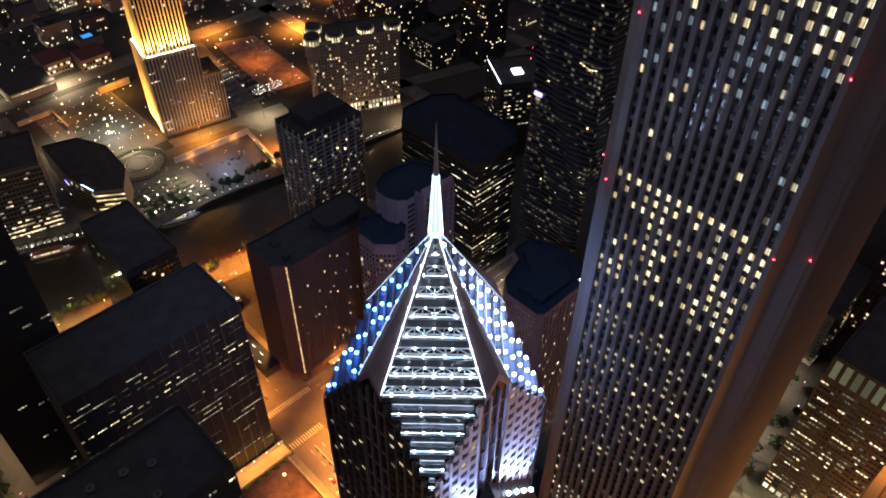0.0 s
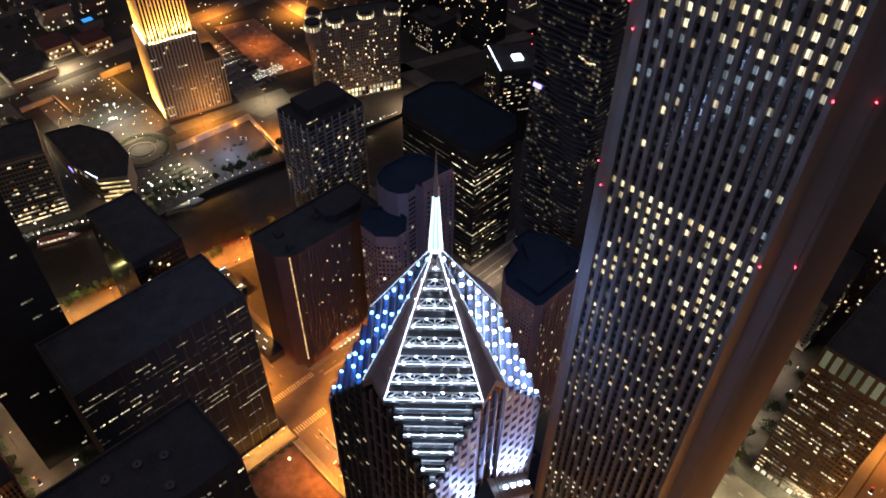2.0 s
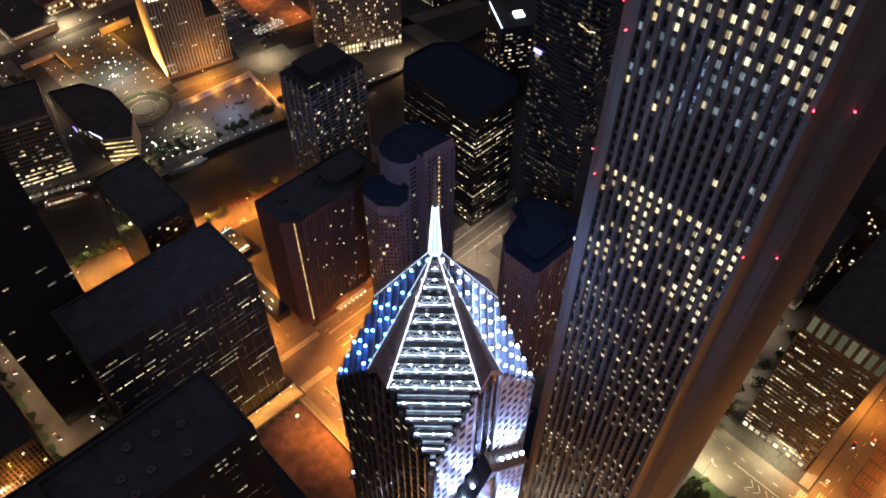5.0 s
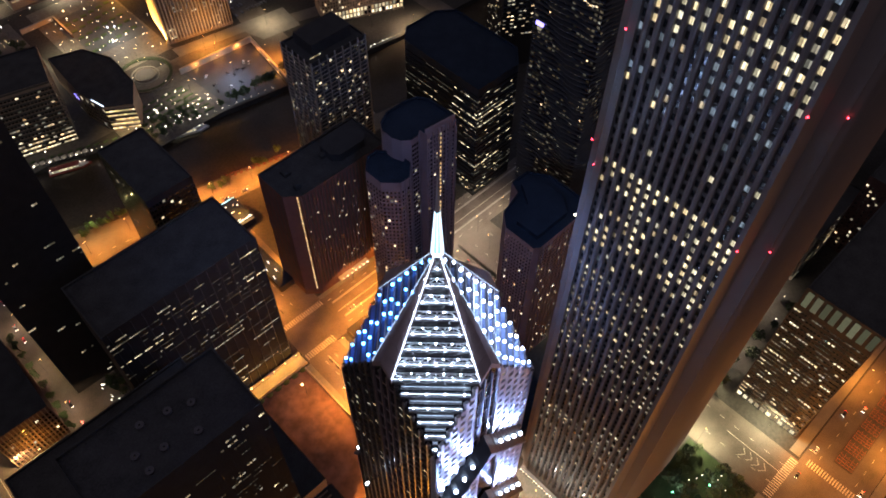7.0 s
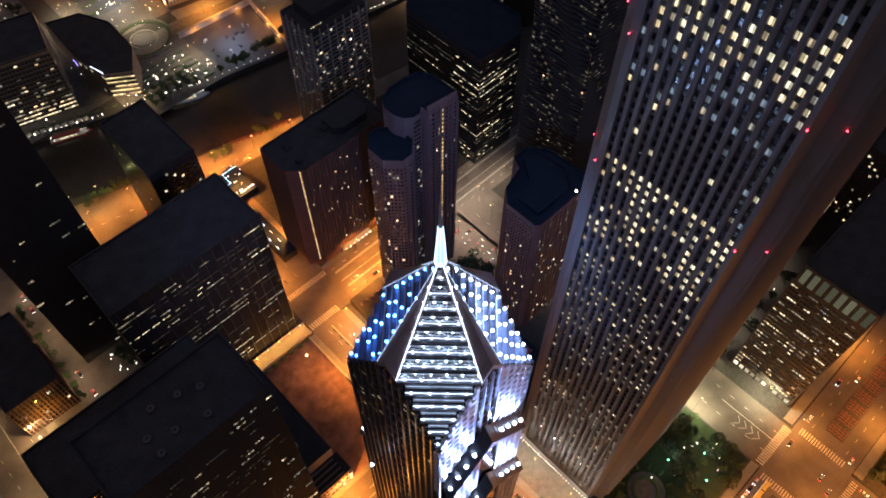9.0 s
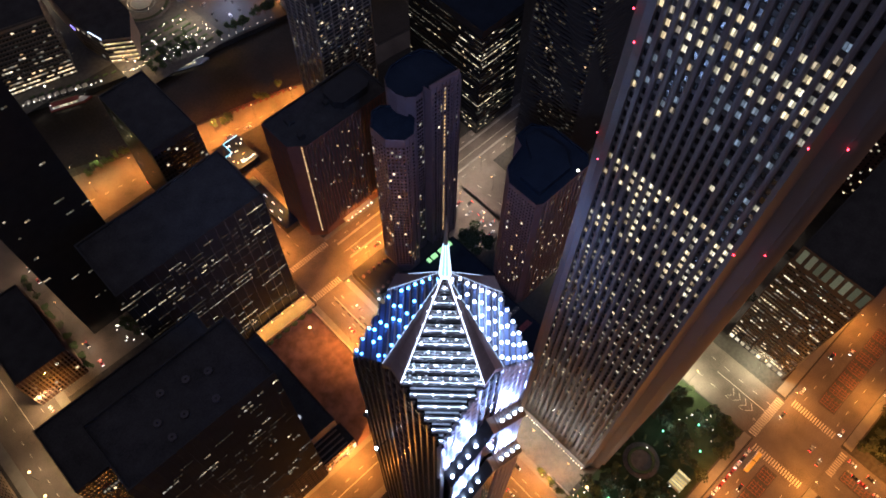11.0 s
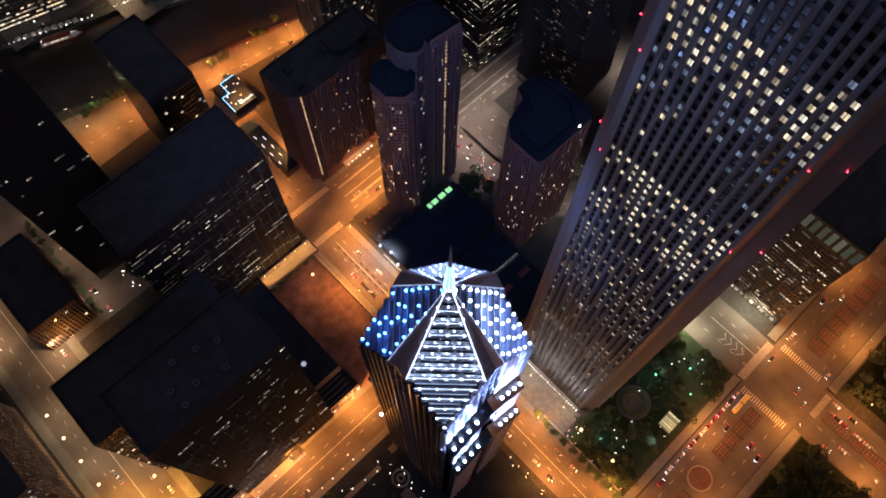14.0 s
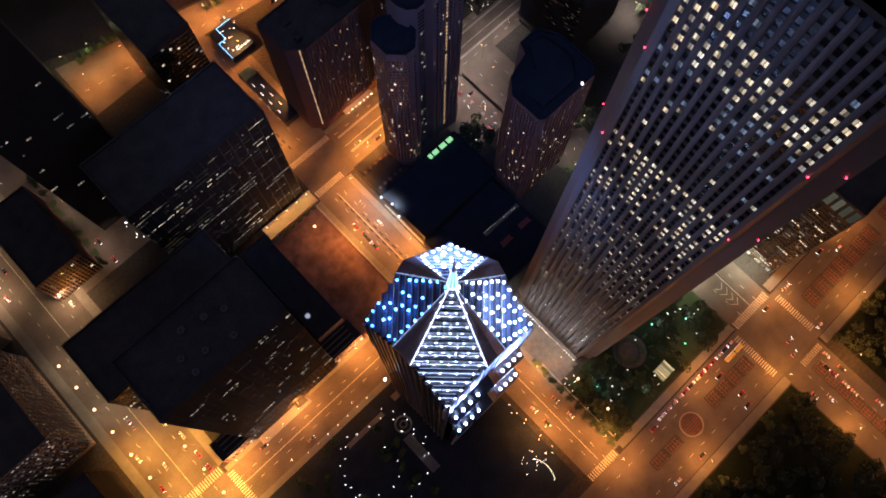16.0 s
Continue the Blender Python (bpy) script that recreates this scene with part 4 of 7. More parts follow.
for p in ((GX - 0.3, GY0, 251.2), (79.0, -48.2, 251.2), (GX - 0.3, GY0, 300.2), (79.0, -48.2, 300.2), (GX - 0.3, GY1, 248), (79.0, 13.5, 250), (GX - 0.3, GY1, 297), (79.0, 13.5, 300)):
    arm = part("beacon_arm", tube((p[0] + 0.6, p[1], p[2]), p, 0.1), IRON, slab)
    piece("red_beacon", beacon, Matrix.Translation(p), arm)
step_lamp = ball_mesh("lamp", 0.3, DOT)
for i in range(26):
    piece("base_lamp", step_lamp, Matrix.Translation((GX - 1.9, GY1 - 1 - i * 1.9, 4.5)), slab)
for i in range(5):
    # added uplights without fixtures, brighten the lower piers like the base lamps' wash
    lamp = bpy.data.lights.new("base_wash", "SPOT")
    lamp.energy, lamp.color, lamp.spot_size, lamp.spot_blend, lamp.shadow_soft_size = 2800, (1.0, 0.84, 0.6), radians(70), 0.9, 0.6
    y = GY1 - 5 - i * 9.8
    new("base_wash", lamp).matrix_basis = look((GX - 9.0, y, 5.0), (GX + 0.5, y, 70))
part("base_canopy", box(GX - 1.6, GX, GY0, GY1, 4.8, 5.6), GRANITE, slab)

# ---- slab tower (lower left) ----
rng = random.Random(21)
block = thing("slab_office", (-65, 72, 0), "dark flat-roofed office slab with a few lit rows", "office building")
poly = rect(-98, -34, 56, 88)
shell(block, poly, 0, 165, BLACK, TAR, 1.5)
for i in range(22):
    x = -96.5 + i * 2.95
    part("fin", box(x, x + 0.5, 55.75, 56.0, 0, 164), BLACK, block)
facade(block, (-98, 56), (-34, 56), 4, 163, 44, 3.8, 1.2, 1.1, runs(rng, 42, 44, 0.16, 6, (ROOM, ROOMDIM, ROOMDIM, ROOMDIM)), pane=BLACK)
# bands only on the lowest floors: street light's reach put into the shape
for i in range(9):
    part("spandrel", box(-98, -34, 55.82, 55.98, 4.2 + i * 3.8 - 1.1, 4.2 + i * 3.8 + 0.3), SPANDREL, block)
for x, y in ((-52, 74), (-60, 77), (-70, 79), (-56, 63), (-77, 70), (-68, 66), (-76, 62)):
    part("roof_fan", disc(x, y, 0.4, 1.6, 163.3, 164.4, 16), BEAM, block)
facade(block, (-98, 56), (-34, 56), 4, 163, 44, 3.8, 0.9, 0.7, runs(rng, 42, 44, 0.3, 6, (FAINT,)), off=0.3, pane=None, joined=True)
block = thing("slab_office_wing", (-82, 112, 0), "lower dark wing behind the office slab", "office building")
shell(block, [(-98, 88.5), (-38, 88.5), (-38, 136), (-124, 136), (-124, 99), (-98, 99)], 0, 100, BLACK, TAR, 1.2)
facade(block, (-124, 99), (-98, 99), 3, 99, 14, 3.8, 1.1, 1.9, runs(rng, 25, 14, 0.2, 3, (ROOMHOT, ROOMDIM)))
facade(block, (-38, 88.5), (-38, 136), 3, 99, 24, 3.8, 1.1, 1.8, lambda r, c, z: 0)
block = thing("low_podium", (-60, 58, 0), "low tan podium with lit shop windows along the street", "podium")
shell(block, rect(-118, -12, 57.2, 70), 0, 15, TAN, TAR, 1.0)
facade(block, (-118, 57.2), (-12, 57.2), 0, 14, 40, 4.5, 1.8, 2.6, runs(rng, 3, 40, 0.45, 5, (ROOMHOT, ROOMDIM)))
for i in range(7):
    part("roof_louvre", box(-114, -16, 58.4 + i * 1.6, 59.1 + i * 1.6, 14.0, 14.9), (TAN, BLACK)[i % 2], block)
block = thing("low_annex", (-23, 92, 0), "low grey annex beside the yard", "podium")
shell(block, rect(-33, -14, 70.5, 142), 0, 24, CONCRETE, TAR, 1.0)
facade(block, (-14, 70.5), (-14, 142), 0, 23, 24, 4.2, 1.6, 2.0, lambda r, c, z: 0)

# ---- dark office by the crossing ----
rng = random.Random(22)
block = thing("dark_office", (-19, 174, 0), "black flat-roofed office block with broken rows of lit windows", "office building")
shell(block, rect(-61, 23, 155, 193), 0, 120, BLACK, TAR, 1.4)
facade(block, (-61, 155), (23, 155), 3, 118, 58, 3.85, 1.2, 0.75, runs(rng, 30, 58, 0.30, 9, (ROOM, ROOMDIM, ROOMDIM, ROOMDIM)), pane=BLACK)
facade(block, (-61, 155), (23, 155), 3, 118, 58, 3.85, 1.1, 0.6, runs(rng, 30, 58, 0.4, 12, (FAINT,)), off=0.05, pane=None, joined=True)
facade(block, (23, 155), (23, 193), 3, 118, 26, 3.85, 1.2, 1.35, lambda r, c, z: 0, pane=BLACK)
for i in range(15):
    x = -58 + i * 5.8
    part("mullion", box(x - 0.12, x + 0.12, 154.6, 155, 0, 119), BEAM, block)
block = thing("tall_dark_tower", (-62, 246, 0), "tall black tower with few lit windows", "office building")
shell(block, rect(-85, -41, 223, 268), 0, 205, BLACK, TAR, 1.4)
facade(block, (-85, 223), (-41, 223), 3, 203, 30, 3.9, 1.2, 1.1, runs(rng, 52, 30, 0.07, 4, (ROOMDIM, ROOMDIM, DIMOLIVE)), pane=BLACK)

# ---- riverside block ----
rng = random.Random(23)
block = thing("riverside_block", (17, 268, 0), "dark riverside building with a tan flank", "office building")
shell(block, rect(2, 32, 240, 296), 0, 92, BLACK, TAR, 1.2)
facade(block, (2, 240), (32, 240), 4, 90, 14, 3.8, 1.4, 1.8, scatter(rng, 0.06, (ROOMHOT, ROOMDIM)))
facade(block, (2, 296), (2, 240), 4, 90, 26, 3.8, 1.2, 1.8, scatter(rng, 0.03, (ROOMDIM,)))
facade(block, (32, 240), (32, 296), 4, 90, 26, 3.8, 1.0, 1.4, scatter(rng, 0.05, (ROOMHOT, ROOMDIM, ROOMDIM)))

# ---- brick hotel ----
rng = random.Random(24)
hotel = thing("brick_hotel", (94, 195, 0), "red-brown brick hotel slab with a lit stair strip and dark roof", "hotel")
shell(hotel, [(67, 179), (128, 179), (128, 210), (58, 210), (58, 186)], 0, 97, BRICK, TAR, 1.3)
facade(hotel, (66, 179), (128, 179), 9, 96, 26, 86, 1.0, 85, lambda r, c, z: 0, pane=DARKSLAB, sill=0.5)
facade(hotel, (66, 179), (128, 179), 9, 95, 26, 3.0, 0.8, 1.2, scatter(rng, 0.08, (ROOMHOT, ROOMDIM, ROOMDIM)), off=0.06, pane=None)
facade(hotel, (58, 210), (58, 187), 9, 96, 5, 86, 0.8, 85, lambda r, c, z: 0, pane=DARKSLAB, sill=0.5)
for i in range(27):
    x = 65.6 + i * 2.385
    part("brick_rib", box(x - 0.35, x + 0.35, 178.6, 179, 8, 96), BRICK, hotel)
stair = shared("stair_light", box(-0.4, 0.4, -0.12, 0.1, 0, 1.9), STAIRGLOW)
for i in range(33):
    piece("stair_window", stair, Matrix.Translation((64.3, 180.95, 6 + i * 2.75)) @ Matrix.Rotation(-0.66, 4, "Z"), hotel)
dot = ball_mesh("lamp", 0.42, DOT)
edge_lamp = ball_mesh("lamp", 0.12, DOT)
part("entrance_canopy", box(80, 104, 175.5, 179, 4.2, 5.0), CONCRETE, hotel)
for i in range(7):
    piece("canopy_lamp", dot, Matrix.Translation((82 + i * 3.4, 175.2, 5.4)), hotel)
roof_gear(hotel, 62, 126, 182, 208, 95.8, rng, 4, TAR)
part("penthouse", prism(rect(96, 122, 186, 204, 4), 95, 101), BLACK, hotel)

# ---- stepped rose tower with octagonal roofs ----
rng = random.Random(25)
octa = thing("octagonal_tower", (112, 135, 0), "rose-coloured apartment tower with octagonal roofs and a lit window strip", "apartment tower")
OCTA = [(98.5, 136), (100.5, 131), (104.5, 128), (109, 128), (112, 130.5), (112.5, 126), (131, 124), (132.5, 126.5), (132, 144), (128, 150), (120, 152), (109, 152), (101.5, 148), (98.5, 143)]
shell(octa, OCTA, 0, 151, PINK, HAZETAR, 1.5)
shell(octa, rect(129, 137, 126, 141, 2.5), 0, 143, PINK, HAZETAR, 1.5)
part("roof_crown", prism([(112.6, 126.0), (130.9, 124.0), (130.9, 125.0), (112.6, 127.0)], 149, 153.5), PINK, octa)
shell(octa, rect(82, 102, 119.5, 145, 7), 0, 138, PINK, HAZETAR, 1.5)
facade(octa, (112.5, 126), (131, 124), 8, 148, 9, 3.1, 1.1, 1.6, lambda r, c, z: STAIRGLOW if c == 4 and rng.random() < 0.9 else (rng.choice((ROOMHOT, ROOMDIM, ROOMDIM)) if rng.random() < 0.04 else 0))
facade(octa, (131.5, 126), (134.5, 126), 8, 140, 1, 3.1, 1.1, 1.6, scatter(rng, 0.05, (ROOMHOT, ROOMDIM)))
facade(octa, (89, 119.5), (95, 119.5), 8, 135, 3, 3.1, 1.1, 1.6, scatter(rng, 0.06, (ROOMHOT, ROOMDIM, ROOMDIM)))
facade(octa, (82, 126.5), (89, 119.5), 8, 135, 5, 3.1, 1.1, 1.6, scatter(rng, 0.06, (ROOMHOT, ROOMDIM, ROOMDIM)))
facade(octa, (82, 138), (82, 126.5), 8, 135, 5, 3.1, 1.1, 1.6, scatter(rng, 0.10, (ROOMHOT, ROOMDIM)))
facade(octa, (104.5, 128), (109, 128), 8, 150, 3, 3.1, 1.1, 1.6, scatter(rng, 0.10, (ROOMDIM,)))
facade(octa, (137, 128.5), (137, 138.5), 8, 140, 5, 3.1, 1.1, 1.6, scatter(rng, 0.08, (ROOMDIM,)))
for x in (112.9, 116.6, 120, 122.6, 125, 127.4, 130.6):
    y = 126 - (x - 112.5) * 0.108
    part("pilaster", box(x - 0.5, x + 0.5, y - 0.7, y + 0.2, 0, 151), PINK, octa)
for x in (89, 92, 95):
    part("pilaster", box(x - 0.4, x + 0.4, 118.9, 119.5, 0, 137), PINK, octa)
part("podium", box(58, 82, 117, 143, 0, 7), BLACK, octa)
for i in range(10):
    part("podium_tree_tub", tube((61 + (i % 5) * 4.4, 121 + (i // 5) * 14, 7), (61 + (i % 5) * 4.4, 121 + (i // 5) * 14, 8.2), 1.1, 8), BRICK, octa)

# dark club roof between the towers, with lit skylights
club = thing("club_podium", (100, 95, 0), "dark low roof with green-lit skylights", "podium")
shell(club, rect(58, 122, 76, 116), 0, 11, BLACK, HAZETAR, 0.8)
for x, w in ((98, 2.2), (102.5, 4.0), (109, 4.4), (115, 4.0)):
    part("skylight", box(x - w / 2, x + w / 2, 111.5, 114.5, 11.0, 12.2), GREEN, club, "glowing green skylight")
club = thing("garden_podium", (74, 40, 0), "dark terrace roof below the towers", "podium")
shell(club, rect(56, 118, 20, 75), 0, 8, BLACK, HAZETAR, 0.8)

# ---- brown tower with stepped octagonal roof ----
rng = random.Random(26)
brown = thing("brown_tower", (142, 73, 0), "brown apartment tower with a notched dark roof", "apartment tower")
poly = [(121, 57), (124, 55), (160, 55), (165, 60), (165, 84), (158, 95), (146, 95), (143, 88), (128, 84), (121, 76)]
shell(brown, poly, 0, 115, PINK, HAZETAR, 1.2)
facade(brown, (124, 55), (160, 55), 4, 113, 22, 3.0, 0.8, 1.5, scatter(rng, 0.09, (ROOMHOT, ROOMDIM, ROOMDIM, ROOMDIM)))
facade(brown, (121, 76), (121, 57), 4, 113, 10, 3.0, 0.8, 1.5, scatter(rng, 0.07, (ROOMDIM, ROOMHOT)))
for i in range(12):
    x = 124 + i * 3.27
    part("rib", box(x - 0.25, x + 0.25, 54.6, 55, 0, 114), PINK, brown)
part("roof_step", prism([(127, 60), (150, 60), (158, 70), (156, 88), (148, 90), (140, 78), (127, 74)], 113, 117), HAZETAR, brown)
piece("roof_lamp", ball_mesh("lamp", 0.7, DOT), Matrix.Translation((149, 54.6, 120.6)), brown)
part("lamp_mast", tube((149, 56, 114), (149, 54.8, 120.4), 0.12), IRON, brown)

# ---- dark tower with lit chevrons of windows ----
rng = random.Random(27)
chev = thing("corner_lit_tower", (223, 210, 0), "dark-roofed office tower with bright rows of corner windows", "office building")
shell(chev, [(199, 171), (236, 171), (248, 183), (248, 240), (236, 250), (209, 250), (199, 240)], 0, 100, BLACK, HAZETAR, 1.4)
rows = {}
for r in range(26):
    rows[r] = rng.choice((0.02, 0.04, 0.1, 0.3, 0.8))
near = lambda r, c, n: rows[r] * (1.3 if c > n * 0.66 else 0.2)
facade(chev, (199, 240), (199, 171), 3, 99, 36, 3.7, 1.75, 0.9, lambda r, c, z: rng.choice((ROOM, ROOMDIM)) if rng.random() < near(r, c, 36) * 0.7 else 0)
facade(chev, (199, 240), (199, 171), 3, 99, 36, 3.7, 1.6, 0.6, runs(rng, 26, 36, 0.5, 10, (FAINT, DIMOLIVE, DIMOLIVE)), off=0.05, pane=None, joined=True)
facade(chev, (199, 171), (236, 171), 3, 99, 22, 3.7, 1.5, 0.6, runs(rng, 26, 22, 0.6, 10, (FAINT, DIMOLIVE, DIMOLIVE)), off=0.05, pane=None, joined=True)
facade(chev, (199, 171), (236, 171), 3, 99, 22, 3.7, 1.6, 0.9, lambda r, c, z: rng.choice((ROOM, ROOMDIM)) if rng.random() < rows[r] * (1.2 if c < 14 else 0.3) else 0)

# ---- wavy balcony tower ----
rng = random.Random(28)
wave = thing("wavy_tower", (238, 128, 0), "dark apartment tower with rippling balcony slabs", "apartment tower")
WX0, WX1, WY0, WY1 = 217, 262, 104, 148
part("core", prism(rect(WX0, WX1, WY0, WY1), 0, 262), PANE, wave)
for f in range(78):
    z = 8 + f * 3.25
    bm = bmesh.new()
    ring = []
    m = 11
    edge = [(WX0, WY1, 0, -1), (WX0, WY0, 1, 0), (WX1, WY0, 0, 1), (WX1, WY1, -1, 0)]
    for ex, ey, dx, dy in edge:
        for i in range(m):
            t = i / m
            x, y = ex + dx * t * (WX1 - WX0), ey + dy * t * (WY1 - WY0)
            o = 0.5 + 2.6 * (0.5 + 0.5 * math.sin(t * 9 + f * 0.27 + ex) * math.cos(f * 0.16 + t * 4 + ey))
            ring.append((x + dy * -o * -1 if False else x - abs(dy) * o * (1 if ex == WX0 else -1), y - abs(dx) * o * (1 if ey == WY0 else -1)))
    add_prism(bm, ring, z, z + 0.4)
    part("balcony_slab", bm, DARKSLAB, wave)
for p, q in (((WX0, WY1), (WX0, WY0)), ((WX0, WY0), (WX1, WY0))):
    facade(wave, p, q, 8, 260, 15, 3.25, 1.9, 1.5, scatter(rng, 0.3, (DIMOLIVE, FAINT, FAINT, FAINT, FAINT, FAINT, FAINT, FAINT)), sill=0.7, joined=True)
    facade(wave, p, q, 8, 260, 15, 3.25, 1.2, 1.2, scatter(rng, 0.025, (ROOMDIM, ROOMDIM, ROOMHOT)), sill=0.8, off=0.05, pane=None)

# ---- glass tower by the river ----
rng = random.Random(29)
glass = thing("glass_tower", (152, 265, 0), "grey glass apartment tower with a black roof box", "apartment tower")
shell(glass, rect(130, 174, 250, 281), 0, 112, BLACK, TAR, 1.5)
facade(glass, (130, 250), (174, 250), 3, 111, 22, 3.2, 1.7, 1.4, scatter(rng, 0.2, (ROOMHOT, ROOMDIM, ROOMDIM, FAINT, FAINT, FAINT)), pane=PANEBLUE)
facade(glass, (130, 281), (130, 250), 3, 111, 16, 3.2, 1.7, 1.4, scatter(rng, 0.15, (ROOMHOT, ROOMDIM, ROOMDIM, FAINT, FAINT, FAINT)), pane=PANEBLUE)
for i in range(8):
    part("pier", box(130 + i * 6.28 - 0.4, 130 + i * 6.28 + 0.4, 249.3, 250, 0, 112.5), CONCRETE, glass)
for i in range(6):
    part("pier", box(129.3, 130, 250 + i * 6.2 - 0.4, 250 + i * 6.2 + 0.4, 0, 112.5), CONCRETE, glass)
for i in range(34):
    part("slab_edge", prism([(129.55, 281), (129.55, 249.55), (174, 249.55), (174, 250.1), (130.1, 250.1), (130.1, 281)], 2.6 + i * 3.2, 3.0 + i * 3.2), CONCRETE, glass)
part("roof_box", box(137, 168, 257, 276, 110, 118.5), BLACK, glass)
for i in range(5):
    piece("roof_light", UNIT[ROOM.name], Matrix.Translation((134 + i * 1.8, 255, 110.8)) @ Matrix.Diagonal((1.2, 1, 0.8, 1)), glass)

# ---- floodlit tower across the river ----
rng = random.Random(30)
gold = thing("floodlit_tower", (152, 492, 0), "limestone tower washed by golden floodlights, with tall ribs", "skyscraper")
shell(gold, [(132, 475), (174, 466), (182, 505), (140, 514)], 0, 74, TAN, TAR, 1.0)
shell(gold, [(174.2, 466), (189, 462.5), (195, 492), (181, 496)], 0, 47, TAN, TAR, 1.0)
upper = [(135, 478), (171, 470.3), (178, 502), (142, 510)]
part("upper_wall", prism(upper, 74, 190), TAN, gold)


def ribs(poly_a, poly_b, count, z0, z1, material, w=0.5, out=0.7, name="rib"):
    a, b = Vector((*poly_a, 0)), Vector((*poly_b, 0))
    d = (b - a).normalized()
    o = Vector((d.y, -d.x, 0))
    for i in range(count + 1):
        p = a.lerp(b, i / count)
        q = [p - d * w + o * 0, p - d * w * 0.6 + o * out, p + d * w * 0.6 + o * out, p + d * w]
        part(name, prism([(v.x, v.y) for v in q], z0, z1), material, gold)


ribs((135, 478), (171, 470.3), 13, 74, 188, LIMESTONE)
ribs((142, 510), (135, 478), 9, 74, 188, LIMESTONE)
ribs((132, 475), (174, 466), 15, 2, 74, LIMESTONE, 0.36, 0.8)
ribs((140, 514), (132, 475), 12, 2, 74, LIMESTONE, 0.5)
ribs((174.4, 466), (189, 462.5), 6, 2, 46, LIMESTONE, 0.36, 0.8)
facade(gold, (132, 475), (174, 466), 3, 73, 15, 69, 1.5, 68, lambda r, c, z: 0, pane=REDFIN, sill=0.5)
facade(gold, (132, 475), (174, 466), 4, 72, 15, 3.9, 1.1, 1.5, runs(rng, 17, 15, 0.16, 3, (ROOM, ROOMDIM)), off=0.08, pane=None)
facade(gold, (174.2, 466), (189, 462.5), 3, 46, 6, 42, 1.4, 41, lambda r, c, z: 0, pane=REDFIN, sill=0.5)
facade(gold, (174.2, 466), (189, 462.5), 4, 46, 6, 3.9, 1.1, 1.5, scatter(rng, 0.12, (ROOM, ROOMDIM)), off=0.08, pane=None)
facade(gold, (135, 478), (171, 470.3), 75, 187, 13, 111, 1.5, 109, lambda r, c, z: 0, sill=0.5)
facade(gold, (142, 510), (135, 478), 75, 187, 9, 111, 1.9, 109, lambda r, c, z: 0, sill=0.5)
facade(gold, (135, 478), (171, 470.3), 75, 186, 13, 3.9, 1.0, 2.0, lambda r, c, z: rng.choice((ROOMHOT, ROOM)) if rng.random() < 0.04 else 0, off=0.08, pane=None)
lens = ball_mesh("lens", 0.55, GOLD)
for a, b, n in (((134.2, 474.6), (173, 466.3), 13), ((141, 512), (133.4, 477), 9)):
    for i in range(n):
        p = Vector(a).lerp(Vector(b), (i + 0.5) / n)
        piece("flood_lens", lens, Matrix.Translation((p.x, p.y, 75)), gold)


def gold_spot(p, q, watts, size=60, colour=(1.0, 0.46, 0.07)):
    lamp = bpy.data.lights.new("gold_flood", "SPOT")
    lamp.energy, lamp.color, lamp.spot_size, lamp.spot_blend, lamp.shadow_soft_size = watts, colour, radians(size), 0.8, 0.3
    new("gold_flood", lamp).matrix_basis = look(p, q)


for i in range(4):
    p = Vector((138 + i * 9.6, 474.8 - i * 2.05, 75.5))
    gold_spot(p + Vector((0, -1.4, 0)), p + Vector((0.6, 2.4, 14)), 125000, 100)
for i in range(3):
    p = Vector((135.2 + i * 2.0, 483 + i * 10, 75.5))
    gold_spot(p + Vector((-2.4, 0, 0)), p + Vector((2.2, 0, 14)), 60000, 100)
for i in range(4):
    p = Vector((130.5 + i * 2.2, 478 + i * 10.5, 1.5))
    gold_spot(p + Vector((-3.0, 0, 0)), p + Vector((3.0, 0, 16)), 170000 - 38000 * i, 100)
gold_spot((176, 470, 47.5), (176, 474, 60), 60000, 100)
# added ground spots lift the south face; no floods stand here
for i in range(4):
    gold_spot((136 + i * 13, 465.5 - i * 2.8, 1.2), (137 + i * 13, 472 - i * 2.8, 22), 3500, 120, (1.0, 0.6, 0.26))

# ---- riverside hotel with lit round turrets ----
rng = random.Random(31)
turret = thing("turret_hotel", (285, 400, 0), "tan riverside hotel with crown-lit round turrets", "hotel")
M4 = [(247, 405), (316, 376), (328, 404), (259, 433)]
shell(turret, M4, 0, 74, TAN, TAR, 1.4)
facade(turret, M4[0], M4[1], 12, 72, 30, 3.1, 1.0, 1.5, scatter(rng, 0.2, (ROOMHOT, ROOMHOT, ROOMDIM)))
facade(turret, M4[3], M4[0], 12, 72, 13, 3.1, 1.0, 1.6, scatter(rng, 0.12, (ROOMHOT, ROOMDIM)))
facade(turret, M4[0], M4[1], 1, 11, 22, 4.5, 2.2, 3.4, scatter(rng, 0.85, (ROOMHOT, ROOM)))
for x, y in ((250, 410), (268, 403), (295, 395), (316, 384), (262, 425)):
    part("turret_drum", disc(x, y, 0.3, 7.0, 60, 77, 24), TAN, turret)
    part("turret_roof", disc(x, y, 0.1, 6.0, 77, 79, 24), TAR, turret)
    for i in range(18):
        a = 2 * math.pi * i / 18
        piece("crown_window", UNIT[ROOM.name], Matrix.Translation((x + 7.2 * math.cos(a), y + 7.2 * math.sin(a), 71.5)) @ Matrix.Rotation(a + math.pi / 2, 4, "Z") @ Matrix.Diagonal((1.5, 1, 4.2, 1)), turret)

